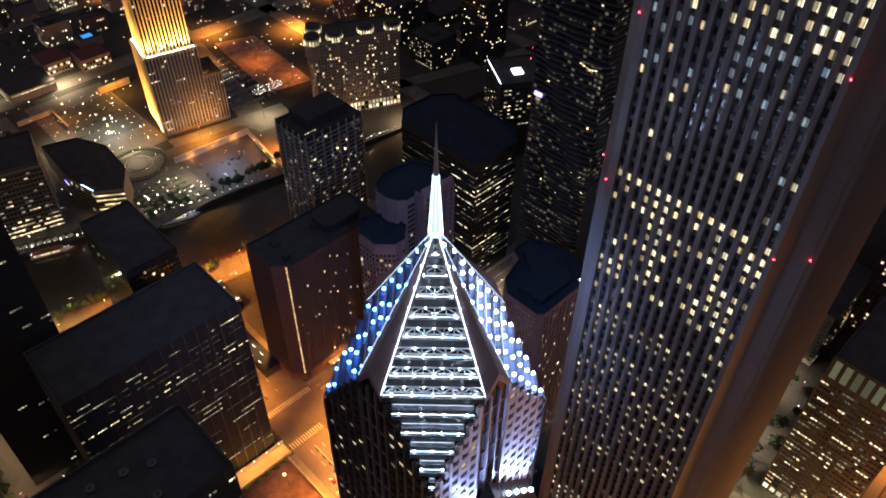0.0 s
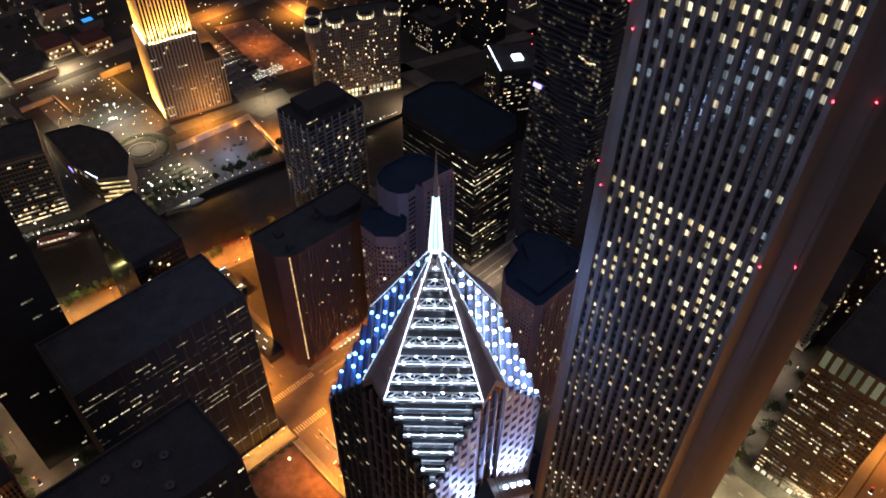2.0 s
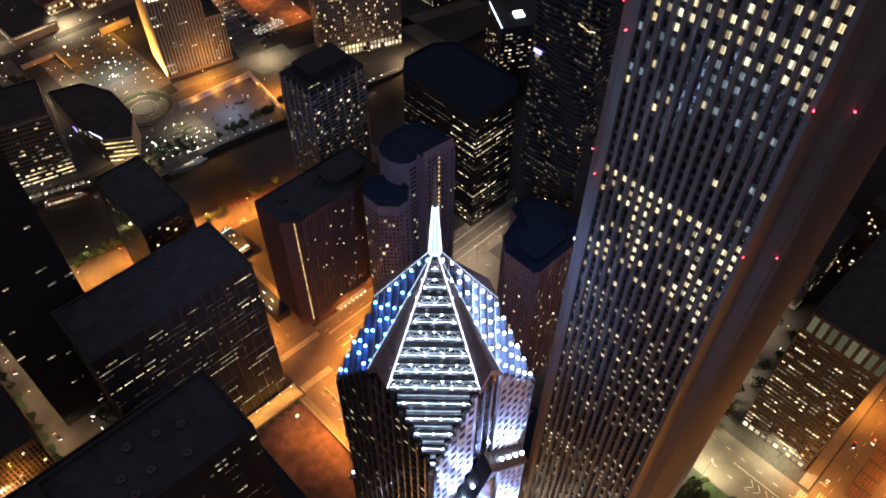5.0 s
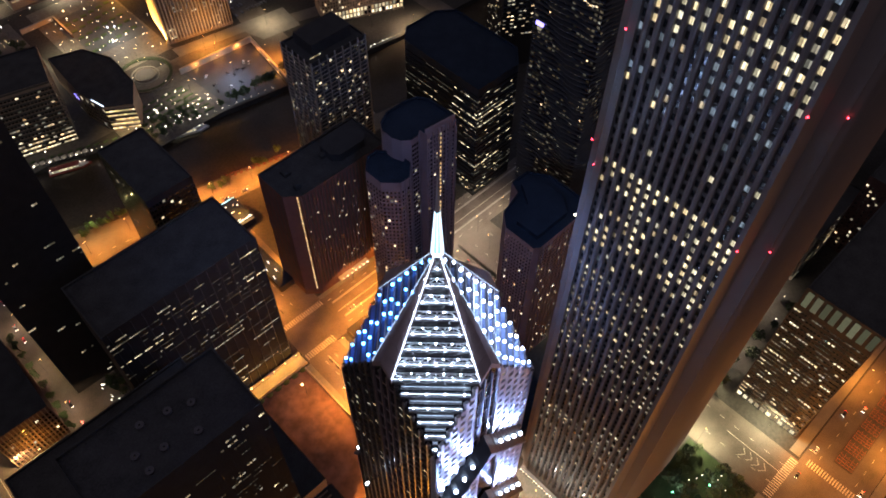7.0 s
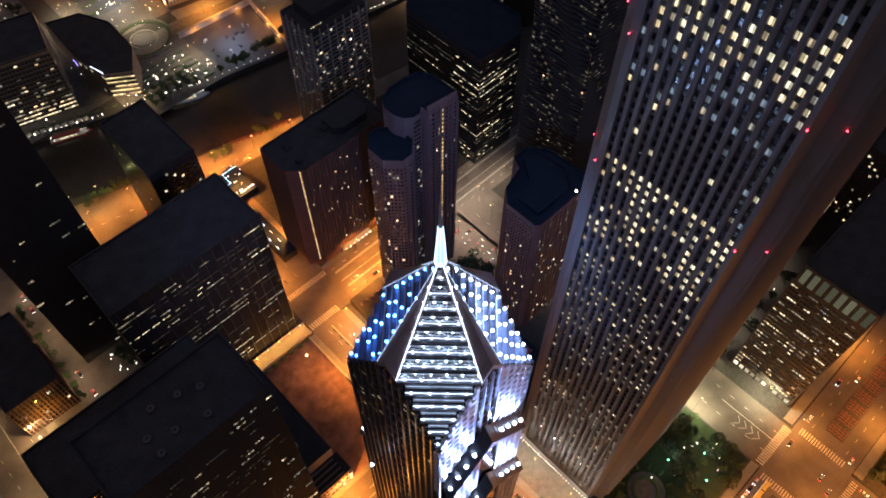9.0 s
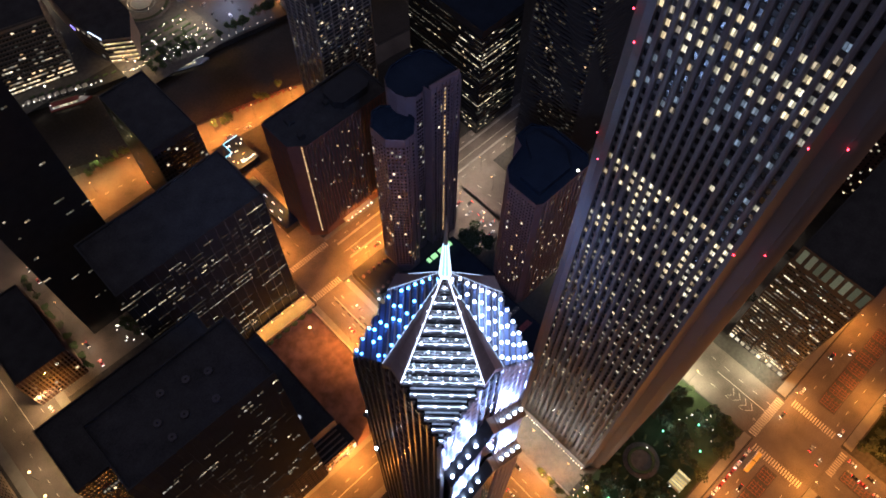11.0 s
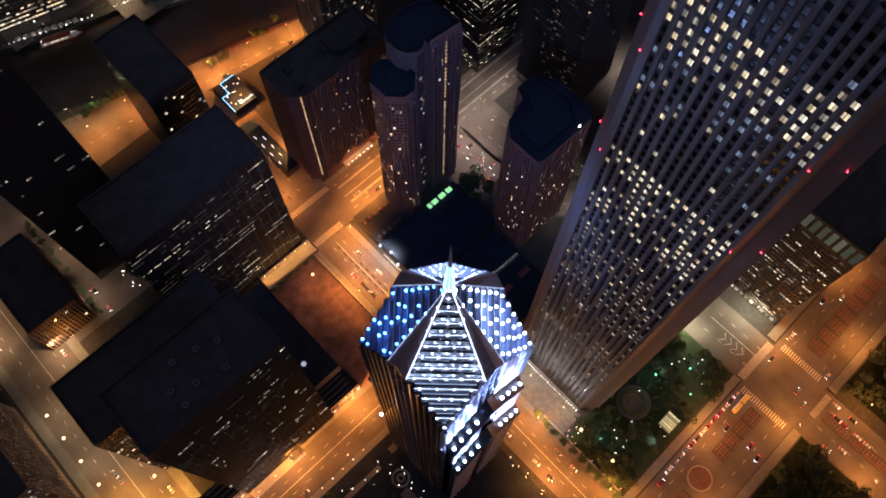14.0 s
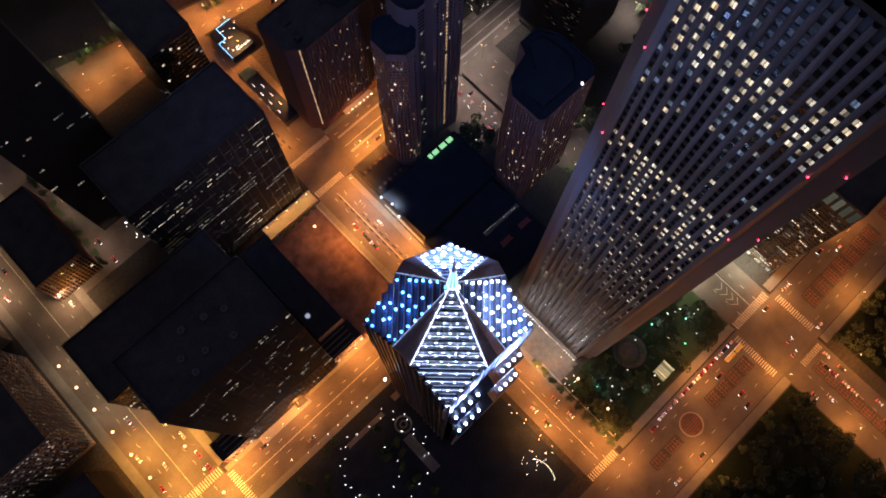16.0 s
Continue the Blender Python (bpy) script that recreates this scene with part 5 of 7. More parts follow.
# ---- low office on the boulevard corner ----
rng = random.Random(32)
corner = thing("boulevard_office", (250, -66, 0), "office block with horizontal lit rows and a pale top floor", "office building")
shell(corner, rect(202, 330, -90, -50), 0, 112, DARKSLAB, TAR, 1.3)
facade(corner, (202, -50), (202, -90), 6, 98, 20, 3.6, 1.5, 1.1, runs(rng, 27, 20, 0.75, 4, (ROOM, ROOM, ROOMDIM, DIMOLIVE, DIMOLIVE)), joined=True)
facade(corner, (202, -90), (330, -90), 6, 98, 40, 3.6, 1.6, 1.3, runs(rng, 27, 40, 0.15, 4, (ROOM, ROOMDIM)), joined=True)
for i in range(8):
    part("top_panel", box(201.5, 202, -89 + i * 4.9, -86 + i * 4.9, 99, 110), OLIVE, corner)
for i in range(6):
    part("pilaster", box(201.2, 202, -90.2 + i * 8.0, -89.4 + i * 8.0, 0, 99), DARKSLAB, corner)
for i in range(10):
    piece("shop_window", UNIT[ROOM.name], Matrix.Translation((201.8, -52 - i * 3.9, 1)) @ Matrix.Rotation(-math.pi / 2, 4, "Z") @ Matrix.Diagonal((2.6, 1, 3.4, 1)), corner)

# ---- low buildings across the river ----
rng = random.Random(33)
hall = thing("curved_roof_hall", (55, 440, 0), "riverside hall with a swept dark roof and bright glazed end", "hall")
shell(hall, [(44, 412), (62, 400), (76, 424), (78, 462), (66, 488), (40, 496), (38, 440)], 0, 24, TAN, TAR, 1.0)
facade(hall, (44, 412), (62, 400), 1, 23, 9, 4.2, 2.3, 2.2, scatter(rng, 0.93, (ROOMGOLD, ROOMGOLD, ROOMHOT)))
for i in range(5):
    part("dark_band", prism([(43.7, 411.5), (61.7, 399.5), (62, 400), (44, 412)], 3.6 + i * 4.2, 4.9 + i * 4.2), DARKSLAB, hall)
facade(hall, (38, 440), (44, 412), 1, 23, 9, 4.2, 2.2, 2.8, scatter(rng, 0.1, (ROOMDIM,)))
part("edge_light", tube((44.3, 412.4, 24.4), (41.2, 426, 24.4), 0.35, 6), NEONWHITE, hall, "white strip light on the roof edge")
part("side_light", tube((37.6, 452, 16), (37.6, 446, 14), 0.3, 6), PURPLE, hall, "violet strip light")
quay = thing("quayside_block", (-20, 460, 0), "brown riverside office with bright lower floors", "office building")
QA, QB, QC, QD = (-61, 443), (19.5, 422), (31, 466), (-49.5, 487)
shell(quay, [QA, QB, QC, QD], 0, 58, TAN, TAR, 1.2)
for i in range(15):
    part("floor_band", prism([(-61.12, 442.5), (19.38, 421.5), QB, QA], 3.2 + i * 3.8, 4.5 + i * 3.8), DARKSLAB, quay)
rows = {r: rng.choice((0.05, 0.15, 0.5)) for r in range(3, 16)}
def quay_room(r, c, z):
    if r < 2:
        return rng.choice((ROOM, ROOMHOT)) if rng.random() < 0.9 else 0
    if r == 2:
        return rng.choice((ROOMHOT, ROOMDIM)) if rng.random() < 0.75 else 0
    return rng.choice((ROOMHOT, ROOMDIM, DIMOLIVE)) if rng.random() < rows[r] else 0
facade(quay, QA, QB, 0.6, 57, 32, 3.8, 2.1, 1.9, quay_room, joined=True)
facade(quay, QB, QC, 0.6, 57, 20, 3.8, 1.8, 1.7, scatter(rng, 0.12, (ROOMDIM, DIMOLIVE)), joined=True)
canvas = surface("canvas", (0.6, 0.55, 0.45), 0.8)
for i in range(9):
    x, y = -23 + i * 4.9, 418.6 - i * 1.72
    tent = thing("quay_tent", (x, y, 0), "small pale canvas tent on the lit quay", "tent", "quay tents")
    bm = bmesh.new()
    v = [bm.verts.new((x + a, y + b, 2.4)) for a, b in ((-1.9, -1.9), (1.9, -1.9), (1.9, 1.9), (-1.9, 1.9))]
    top = bm.verts.new((x, y, 3.9))
    for k in range(4):
        bm.faces.new((v[k], v[(k + 1) % 4], top))
    part("canopy", bm, canvas, tent)
    for a, b in ((-1.8, -1.8), (1.8, -1.8), (1.8, 1.8), (-1.8, 1.8)):
        part("pole", tube((x + a, y + b, 0), (x + a, y + b, 2.5), 0.06, 4), STEEL, tent)
old = thing("old_brick_block", (-112, 236, 0), "old brown office building around a dark court", "office building")
shell(old, rect(-131, -100, 204, 262), 0, 34, BRICK, TAR, 1.0)
facade(old, (-131, 204), (-100, 204), 2, 33, 16, 3.9, 1.4, 2.0, scatter(rng, 0.10, (ROOMHOT, ROOM)))
for i in range(14):
    part("rib", box(-131 + i * 2.25 - 0.3, -131 + i * 2.25 + 0.3, 203.6, 204, 0, 33.5), TAN, old)
old = thing("avenue_block", (-205, 150, 0), "office block with a grid of small lit windows", "office building")
shell(old, rect(-260, -168, 120, 190), 0, 60, TAN, TAR, 1.0)
facade(old, (-168, 120), (-168, 190), 4, 58, 22, 3.6, 1.3, 1.5, scatter(rng, 0.5, (DIMOLIVE, FAINT)), joined=True)
facade(old, (-260, 120), (-168, 120), 4, 58, 30, 3.6, 1.3, 1.5, scatter(rng, 0.5, (DIMOLIVE, FAINT, ROOMDIM)), joined=True)
old = thing("avenue_block", (-205, 250, 0), "dark office block on the avenue", "office building")
shell(old, rect(-260, -168, 205, 300), 0, 48, CONCRETE, TAR, 1.0)
old = thing("avenue_block", (-205, 60, 0), "dark office block on the avenue", "office building")
shell(old, rect(-270, -170, 10, 100), 0, 40, BLACK, TAR, 1.0)

# neon roof bar on the riverside drive
bar = thing("neon_terrace", (62, 272, 0), "rooftop terrace outlined with cyan neon", "terrace")
part("podium", box(52, 70, 259, 285, 0, 6), TERRACE, bar)
for a, b in (((52, 259), (52, 274)), ((52, 274), (58, 274)), ((58, 274), (58, 284.5)), ((58, 284.5), (70, 284.5))):
    part("neon_tube", tube((*a, 6.4), (*b, 6.4), 0.22), NEON, bar)
for i in range(12):
    piece("terrace_lamp", dot, Matrix.Translation((58.5 + i * 0.95, 262 - (i % 2) * 0.6, 7)), bar)
for i in range(14):
    piece("terrace_lamp", dot, Matrix.Translation((54 + rng.random() * 14, 261 + rng.random() * 20, 7)), bar)

# low glazed pavilion between the street and the hotel
low = thing("glazed_pavilion", (52, 222, 0), "low dark glazed building with white light strips", "pavilion")
shell(low, rect(47, 57.5, 198, 248), 0, 6, BLACK, HAZETAR, 0.6)
part("glass_lantern", box(47.5, 57, 240, 247.5, 5.4, 6.6), GREENGLASS, low)
for i in range(7):
    part("light_strip", box(49 + (i % 2) * 4.4, 49.3 + (i % 2) * 4.4, 206 + i * 4.4, 209.2 + i * 4.4, 5.45, 5.75), NEONWHITE, low)
facade(low, (47, 248), (47, 198), 0.4, 5.2, 20, 4.8, 1.8, 3.0, scatter(rng, 0.3, (ROOMDIM, ROOMHOT)))

# roof garden below the towers: dotted edge lights and red gratings
roof = thing("roof_garden_rail", (120, 51, 6.9), "row of tiny edge lights on the dark roof garden", "lights")
part("rail", box(87.5, 117.5, 50.4, 53.2, 7.1, 7.4), BEAM, roof)
for i in range(20):
    part("lamp_post", tube((88 + i * 1.5, 53 - i * 0.09, 7.3), (88 + i * 1.5, 53 - i * 0.09, 8.5), 0.05, 4), IRON, roof)
    piece("edge_lamp", edge_lamp, Matrix.Translation((88 + i * 1.5, 53 - i * 0.09, 8.6)), roof)
for x, y in ((111, 40.5), (94.5, 40)):
    grate = thing("red_grating", (x, y, 7.2), "dark red roof grating", "grating")
    for i in range(7):
        part("bar", box(x - 4 + i * 1.2, x - 3.4 + i * 1.2, y - 1.5, y + 1.5, 7.2, 8.0), REDHULL, grate)
    part("frame", box(x - 4.6, x + 4.6, y - 2, y - 1.6, 7.2, 8.1), REDHULL, grate)

# curved light of the terrace garden
arc = thing("arc_light", (9, -73, 0.1), "long curved strip light on the dark terrace", "light")
pts = [Vector((13.4 + 5 * math.sin(a) - 3, -74 + 9 * math.cos(a), 0.9)) for a in (0.3 + 0.2 * i for i in range(13))]
for p, q in zip(pts, pts[1:]):
    part("strip", tube(p, q, 0.2, 6), ARCLIGHT, arc)
for p in pts[::3]:
    part("post", tube((p.x, p.y, 0.1), p, 0.08, 5), IRON, arc)

# small dome on the annex, kiosk on the pavement
dome = thing("dome_skylight", (-28, 85.5, 23.3), "small white-lit dome skylight on a low roof", "skylight")
part("ring", disc(-28, 85.5, 1.6, 2.2, 22.7, 23.7, 24), CONCRETE, dome)
bm = bmesh.new()
bmesh.ops.create_uvsphere(bm, u_segments=16, v_segments=8, radius=1.5)
bm.transform(Matrix.Translation((-28, 85.5, 23.2)) @ Matrix.Diagonal((1, 1, 0.6, 1)))
part("glazing", bm, DOMEGLOW, dome)
kiosk = thing("street_kiosk", (-65, 53.5, 0.2), "small dark kiosk on the lit pavement", "kiosk")
part("body", box(-68, -62, 52.4, 56, 0.2, 3.2), BLACK, kiosk)
part("roof", box(-68.6, -61.4, 51.9, 56.4, 3.2, 3.6), TAR, kiosk)
for i in range(4):
    part("lit_counter", box(-67.6 + i * 1.45, -66.4 + i * 1.45, 52.2, 52.4, 1.2, 2.6), ROOM, kiosk)
# violet-lit flat and a lit terrace on the balcony tower
part("violet_flat", box(215.2, 216.2, 140.2, 145.4, 154.4, 156.6), PURPLE, wave, "flat glowing violet")
part("warm_flat", box(215.4, 216.2, 141.6, 144.2, 151.6, 153.4), ROOMHOT, wave, "warm lit flat")
for i in range(6):
    piece("lit_balcony", UNIT[ROOMHOT.name], Matrix.Translation((215.2, 108 + i * 1.9, 183 + 0.5 * abs(i - 2))) @ Matrix.Rotation(-math.pi / 2, 4, "Z") @ Matrix.Diagonal((1.6, 1, 0.7, 1)), wave)
# rotated block with a white roof-edge sign
neon = thing("sign_block", (346, 266, 0), "dark block with a bright white roof-edge sign and lit rows", "office building")
NB = [(318, 258), (352, 238), (374, 274), (340, 294)]
shell(neon, NB, 0, 70, BLACK, TAR, 1.0)
facade(neon, NB[0], NB[1], 30, 69, 12, 3.6, 2.2, 1.2, scatter(rng, 0.4, (ROOMHOT, ROOMDIM, ROOMDIM)), joined=True)
facade(neon, NB[3], NB[0], 10, 66, 12, 3.6, 2.2, 1.2, scatter(rng, 0.22, (ROOM, ROOMDIM)), joined=True)
part("edge_sign", tube((338.5, 291, 70.6), (318.4, 258.4, 70.6), 0.5, 6), NEONWHITE, neon, "white glowing roof-edge sign")
part("roof_panel", prism([(338, 262), (345, 258), (349, 265), (342, 269)], 69.0, 70.8), NEONWHITE, neon, "bright white roof panel")
for x, y in ((352, 240), (372, 273), (358, 262)):
    part("aerial", tube((x, y, 69), (x, y, 76), 0.2, 4), IRON, neon)
    piece("red_beacon", beacon, Matrix.Translation((x, y, 76.3)), neon)

# ---- north bank: yards, low roofs and lit walls ----
low = thing("black_roof_hall", (78, 631, 0), "low hall with a black roof and a lit eaves strip", "hall")
shell(low, rect(56, 98, 614, 652), 0, 10, CONCRETE, TAR, 0.6)
for i in range(10):
    part("eaves_light", box(58 + i * 3.9, 61.2 + i * 3.9, 613.6, 613.9, 7.5, 8.2), ROOM, low)
for x0, x1, y0, y1 in ((100, 126, 642, 672), (130, 158, 626, 652)):
    low = thing("maroon_roof_hall", ((x0 + x1) / 2, (y0 + y1) / 2, 0), "low hall with a dark red roof", "hall")
    shell(low, rect(x0, x1, y0, y1), 0, 12, TAN, MAROON, 0.5)
    facade(low, (x0, y0), (x1, y0), 1, 10, 9, 4.5, 2.0, 2.2, scatter(rng, 0.6, (ROOM, ROOMHOT)))
pool = thing("lit_pool", (158, 677, 0), "small glowing blue rooftop pool", "pool")
shell(pool, rect(148, 170, 668, 690), 0, 10, TAN, TAR, 0.4)
part("water_surface", box(153, 163, 673, 681, 9.5, 9.9), POOL, pool)
for n, (x0, y0, x1, y1, h) in enumerate(((122, 578, 152, 579.5, 6), (46, 576, 76, 577.2, 4), (75.5, 541, 76.7, 576, 4))):
    low = thing("lit_yard_wall", ((x0 + x1) / 2, (y0 + y1) / 2, 0), "low lit wall round a sunken yard", "wall")
    part("wall_face", box(x0, x1, y0, y1, 0, h), LIMESTONE if n < 2 else BRICK, low)
    part("coping", box(x0 - 0.2, x1 + 0.2, y0 - 0.2, y1 + 0.2, h, h + 0.4), CONCRETE, low)
tagged(part("plaza_8", flat([(238, 474), (282, 466), (292, 580), (252, 592)], 0.1), BRICKYARD), "orange-lit building site", "plaza", kind="structure")
tagged(part("plaza_9", flat([(196, 425), (232, 420), (236, 452), (130, 468), (130, 455), (190, 446)], 0.11), PAVING), "pale concrete roadway by the car park", "plaza", kind="structure")
tagged(part("plaza_10", flat(rect(77, 130, 505, 575), 0.09), LOT), "grey plaza with rows of lamps", "plaza", kind="structure")
# small glowing blocks take the place of glints on parked cars
bm = bmesh.new()
for i in range(34):
    x, y = 228 + (i % 10) * 3.2 + rng.uniform(-0.8, 0.8), 478 + (i // 10) * 4.2 + rng.uniform(-0.8, 0.8)
    add_box(bm, x, x + 0.32, y, y + 0.32, 0.1, 0.9)
for i in range(60):
    x, y = 200 + (i % 12) * 3.1 + rng.uniform(-0.3, 0.3), 520 + (i // 12) * 9 + rng.uniform(-0.4, 0.4)
    add_box(bm, x, x + 0.3, y, y + 0.3, 0.9, 1.2)
tagged(part("parked_car_glints", bm, DOT), "rows of glowing dots in place of glints on parked cars", "lights", kind="stuff")

lot_cars = bmesh.new()
for i in range(150):
    x, y = 198 + (i % 15) * 3.1 + rng.uniform(-0.3, 0.3), 470 + (i // 15) * 11 + rng.uniform(-0.5, 0.5)
    if rng.random() < 0.75:
        add_box(lot_cars, x - 0.9, x + 0.9, y - 2.2, y + 2.2, 0.4, 0.95)
        add_box(lot_cars, x - 0.8, x + 0.8, y - 1.4, y + 0.9, 0.95, 1.45)
tagged(part("parked_cars_far", lot_cars, surface("far_car_paint", (0.16, 0.16, 0.17), 0.3, 0.3, grain=0.6, coarse=5, fine=2, bump=0)), "rows of parked cars in the northern yards", "parked cars", kind="stuff")

# ---- far districts north of the river ----
rng = random.Random(44)
TAKEN = [(-40, 200, 360, 600), (40, 172, 540, 692), (224, 335, 365, 600), (190, 245, 340, 700)]
GRID = [(gx, gy) for gx in range(-60, 900, 62) for gy in range(395, 1150, 58)] + [(gx, gy) for gx in range(28, 250, 44) for gy in (694, 726)]
for gx, gy in GRID:
    if rng.random() < 0.10:
        continue
    w, d = (rng.uniform(30, 48), rng.uniform(28, 42)) if gy not in (694, 726) else (rng.uniform(22, 34), rng.uniform(18, 24))
    x, y = gx + rng.uniform(0, 8), gy + rng.uniform(0, 8)
    if y > 1050 - 0.92 * x:
        continue
    if any(x < t1 and x + w > t0 and y < t3 and y + d > t2 for t0, t1, t2, t3 in TAKEN):
        continue
    if 600 < y + d and y < 635 or 750 < y + d and y < 785:
        y += 40
    far = x + y
    h = rng.choice((12, 16, 22, 30, 45)) if far < 900 else rng.choice((14, 25, 40, 60, 90))
    if x < 130:
        h = min(h, 22)
    wall_m = rng.choice((BRICK, TAN, CONCRETE, BLACK, PINK))
    ob = thing("city_block", (x + w / 2, y + d / 2, 0), rng.choice(("low city building with scattered lit windows", "mid-rise block with warm lit windows", "dark flat-roofed city building")), "building", "far city blocks")
    shell(ob, rect(x, x + w, y, y + d), 0, h, wall_m, TAR, 1.0)
    if rng.random() < 0.2:
        part("penthouse", box(x + w * 0.3, x + w * 0.6, y + d * 0.3, y + d * 0.6, h - 1, h + 3), TAR, ob)
    for (ax, ay), (bx, by) in (((x, y), (x + w, y)), ((x, y + d), (x, y))):
        a, b = Vector((ax, ay, 0)), Vector((bx, by, 0))
        t = (b - a).normalized(); o = Vector((t.y, -t.x, 0)) * 0.15
        bm = bmesh.new()
        cols, floors = int((b - a).length / 3), int(h / 3.4)
        level = rng.choice((0.08, 0.18, 0.35))
        for r in range(floors):
            for c in range(cols):
                if rng.random() < level * (2.2 if r == 0 else 1):
                    p = a + t * (c * 3 + 0.8) + o
                    q = p + t * 1.5
                    z = r * 3.4 + 1
                    bm.faces.new([bm.verts.new(v) for v in ((p.x, p.y, z), (q.x, q.y, z), (q.x, q.y, z + 1.7), (p.x, p.y, z + 1.7))])
        if len(bm.faces):
            part("lit_windows", bm, rng.choice((ROOMHOT, ROOM, ROOMDIM)), ob, "scattered lit windows", "stuff")
        else:
            bm.free()

# tall hotels at the edge of the far view
for x, y, w, d, h, m in ((420, 372, 34, 30, 120, BLACK), (470, 300, 36, 34, 130, BLACK), (560, 420, 40, 34, 110, CONCRETE), (390, 470, 34, 30, 70, TAN)):
    ob = thing("far_tower", (x, y, 0), "dark distant tower with scattered lit windows", "office building")
    shell(ob, rect(x, x + w, y, y + d), 0, h, m, TAR, 1.2)
    facade(ob, (x, y), (x + w, y), 3, h - 3, 11, 3.6, 1.5, 1.6, scatter(rng, 0.16, (ROOM, ROOMDIM, ROOMHOT)), joined=True)
    facade(ob, (x, y + d), (x, y), 3, h - 3, 10, 3.6, 1.5, 1.6, scatter(rng, 0.16, (ROOM, ROOMDIM, ROOMHOT)), joined=True)
for x, y, w, d, h, m in ((345, -80, 60, 50, 70, BRICK), (420, -85, 70, 60, 90, BLACK), (300, -30, 60, 60, 45, CONCRETE), (300, 60, 60, 50, 60, BLACK), (390, 0, 50, 50, 85, BRICK)):
    ob = thing("east_block", (x, y, 0), "brown residential block with scattered lit windows", "building")
    shell(ob, rect(x, x + w, y, y + d), 0, h, m, TAR, 1.2)
    facade(ob, (x, y), (x + w, y), 3, h - 3, 16, 3.4, 1.4, 1.5, scatter(rng, 0.14, (ROOM, ROOMDIM, ROOMHOT)), joined=True)
    facade(ob, (x, y + d), (x, y), 3, h - 3, 14, 3.4, 1.4, 1.5, scatter(rng, 0.14, (ROOM, ROOMDIM, ROOMHOT)), joined=True)

# ---- street lamps ----
def street_lamp(globe=None):
    ob = thing("street_lamp", (0, 0, 0), "tall street lamp with a glowing sodium head", "street lamp", "street lamps")
    bm = tube((0, 0, 0), (0, 0, 15), (0.13, 0.07))
    part("pole", bm, IRON, ob)
    part("arm", tube((0, 0, 14.8), (1.6, 0, 15.3), 0.05), IRON, ob)
    head = part("head", box(1.3, 2.2, -0.22, 0.22, 15.15, 15.4), IRON, ob)
    if globe:
        bm = bmesh.new()
        bmesh.ops.create_uvsphere(bm, u_segments=10, v_segments=7, radius=0.85)
        bm.transform(Matrix.Translation((1.75, 0, 15.4)))
        part("lamp", bm, globe, head, "bright glowing globe")
    else:
        part("lamp", box(1.25, 2.25, -0.35, 0.35, 15.02, 15.16), HEAD, head, "glowing sodium lamp")
    return ob


def lit(ob, watts, colour=SODIUM, z=13.8, bare=False):
    """The light of a street lamp."""
    lamp = bpy.data.lights.new("lamp_light", "POINT" if bare else "SPOT")
    if not bare:
        lamp.spot_size, lamp.spot_blend = radians(155), 0.5
    lamp.energy, lamp.color, lamp.shadow_soft_size = watts * 6.5, colour, 0.35
    o = new("lamp_light", lamp)
    o.location = ob.matrix_basis @ (Vector((3.4, 0, 14.4)) if bare else Vector((1.75, 0, z)))
    o.matrix_basis = Matrix.Translation(o.location)


master = street_lamp()
globe_master = street_lamp(AVELAMP)
white_master = street_lamp(NEONWHITE)
SPOTS = []
for i in range(9):
    SPOTS.append((27.2 if i % 2 else 51.8, -84 + i * 27.5, 0 if i % 2 else 180, 6500))
for i in range(4):
    SPOTS.append((63 if i % 2 else 30, 190 + i * 24, 180 if i % 2 else 0, 6500))
for i in range(6):
    SPOTS.append((74 + i * 26, 145.2, 90, 7500))
    SPOTS.append((88 + i * 26, 173.0, -90, 1800))
for i in range(6):
    SPOTS.append((-112 + i * 23, 29.2 if i % 2 else 54.8, 90 if i % 2 else -90, 7500))
for i in range(13):
    SPOTS.append((-60 + i * 36, -98.2 if i % 2 else -137.8, -90 if i % 2 else 90, 3600))
for i in range(5):
    SPOTS.append((158.8 if i % 2 else 197.2, -158 - i * 26, 0 if i % 2 else 180, 3600))
for i in range(6):
    SPOTS.append((-28 + i * 30, 314 - max(0, i - 1) * 6.5, -110, 6200 if i > 1 else 3800))
for x, y, a, w in SPOTS:
    ob = copy_thing(master, pose(x, y, 0, 0, 0, a))
    pale = x > 135 and 140 < y < 180
    lit(ob, w * (0.2 if pale else 0.7 if x > 51 and -90 < y < 0 else 0.14 if x < 28 and 0 < y < 30 else 1.0), PALE if pale else SODIUM, bare=(y < -95 and 20 < x < 260) or (x < 28 and 0 < y < 30), z=13.8)
for i in range(6):
    ob = copy_thing(master, pose(158.8 if i % 2 else 197.2, -76 + i * 24, 0, 0, 0, 0 if i % 2 else 180))
    lit(ob, 5200 if i < 3 else 700, (1.0, 0.78, 0.36))
# added lamps that make the arcade walkway bright
for i in range(5):
    x = -9 + i * 8.2
    ob = thing("arcade_lamp", (x, 151, 1.2), "added sodium lamp that brightens the arcade walkway", "lamp", "arcade lamps")
    part("post", tube((x, 151, 1.2), (x, 151, 5.2), 0.08), IRON, ob)
    part("bulb", box(x - 0.3, x + 0.3, 150.7, 151.3, 5.2, 5.6), HEAD, ob)
    lamp = bpy.data.lights.new("arcade_light", "POINT")
    lamp.energy, lamp.color, lamp.shadow_soft_size = 1250, AMBER, 0.3
    new("arcade_light", lamp).matrix_basis = Matrix.Translation((x, 149.8, 5.0))
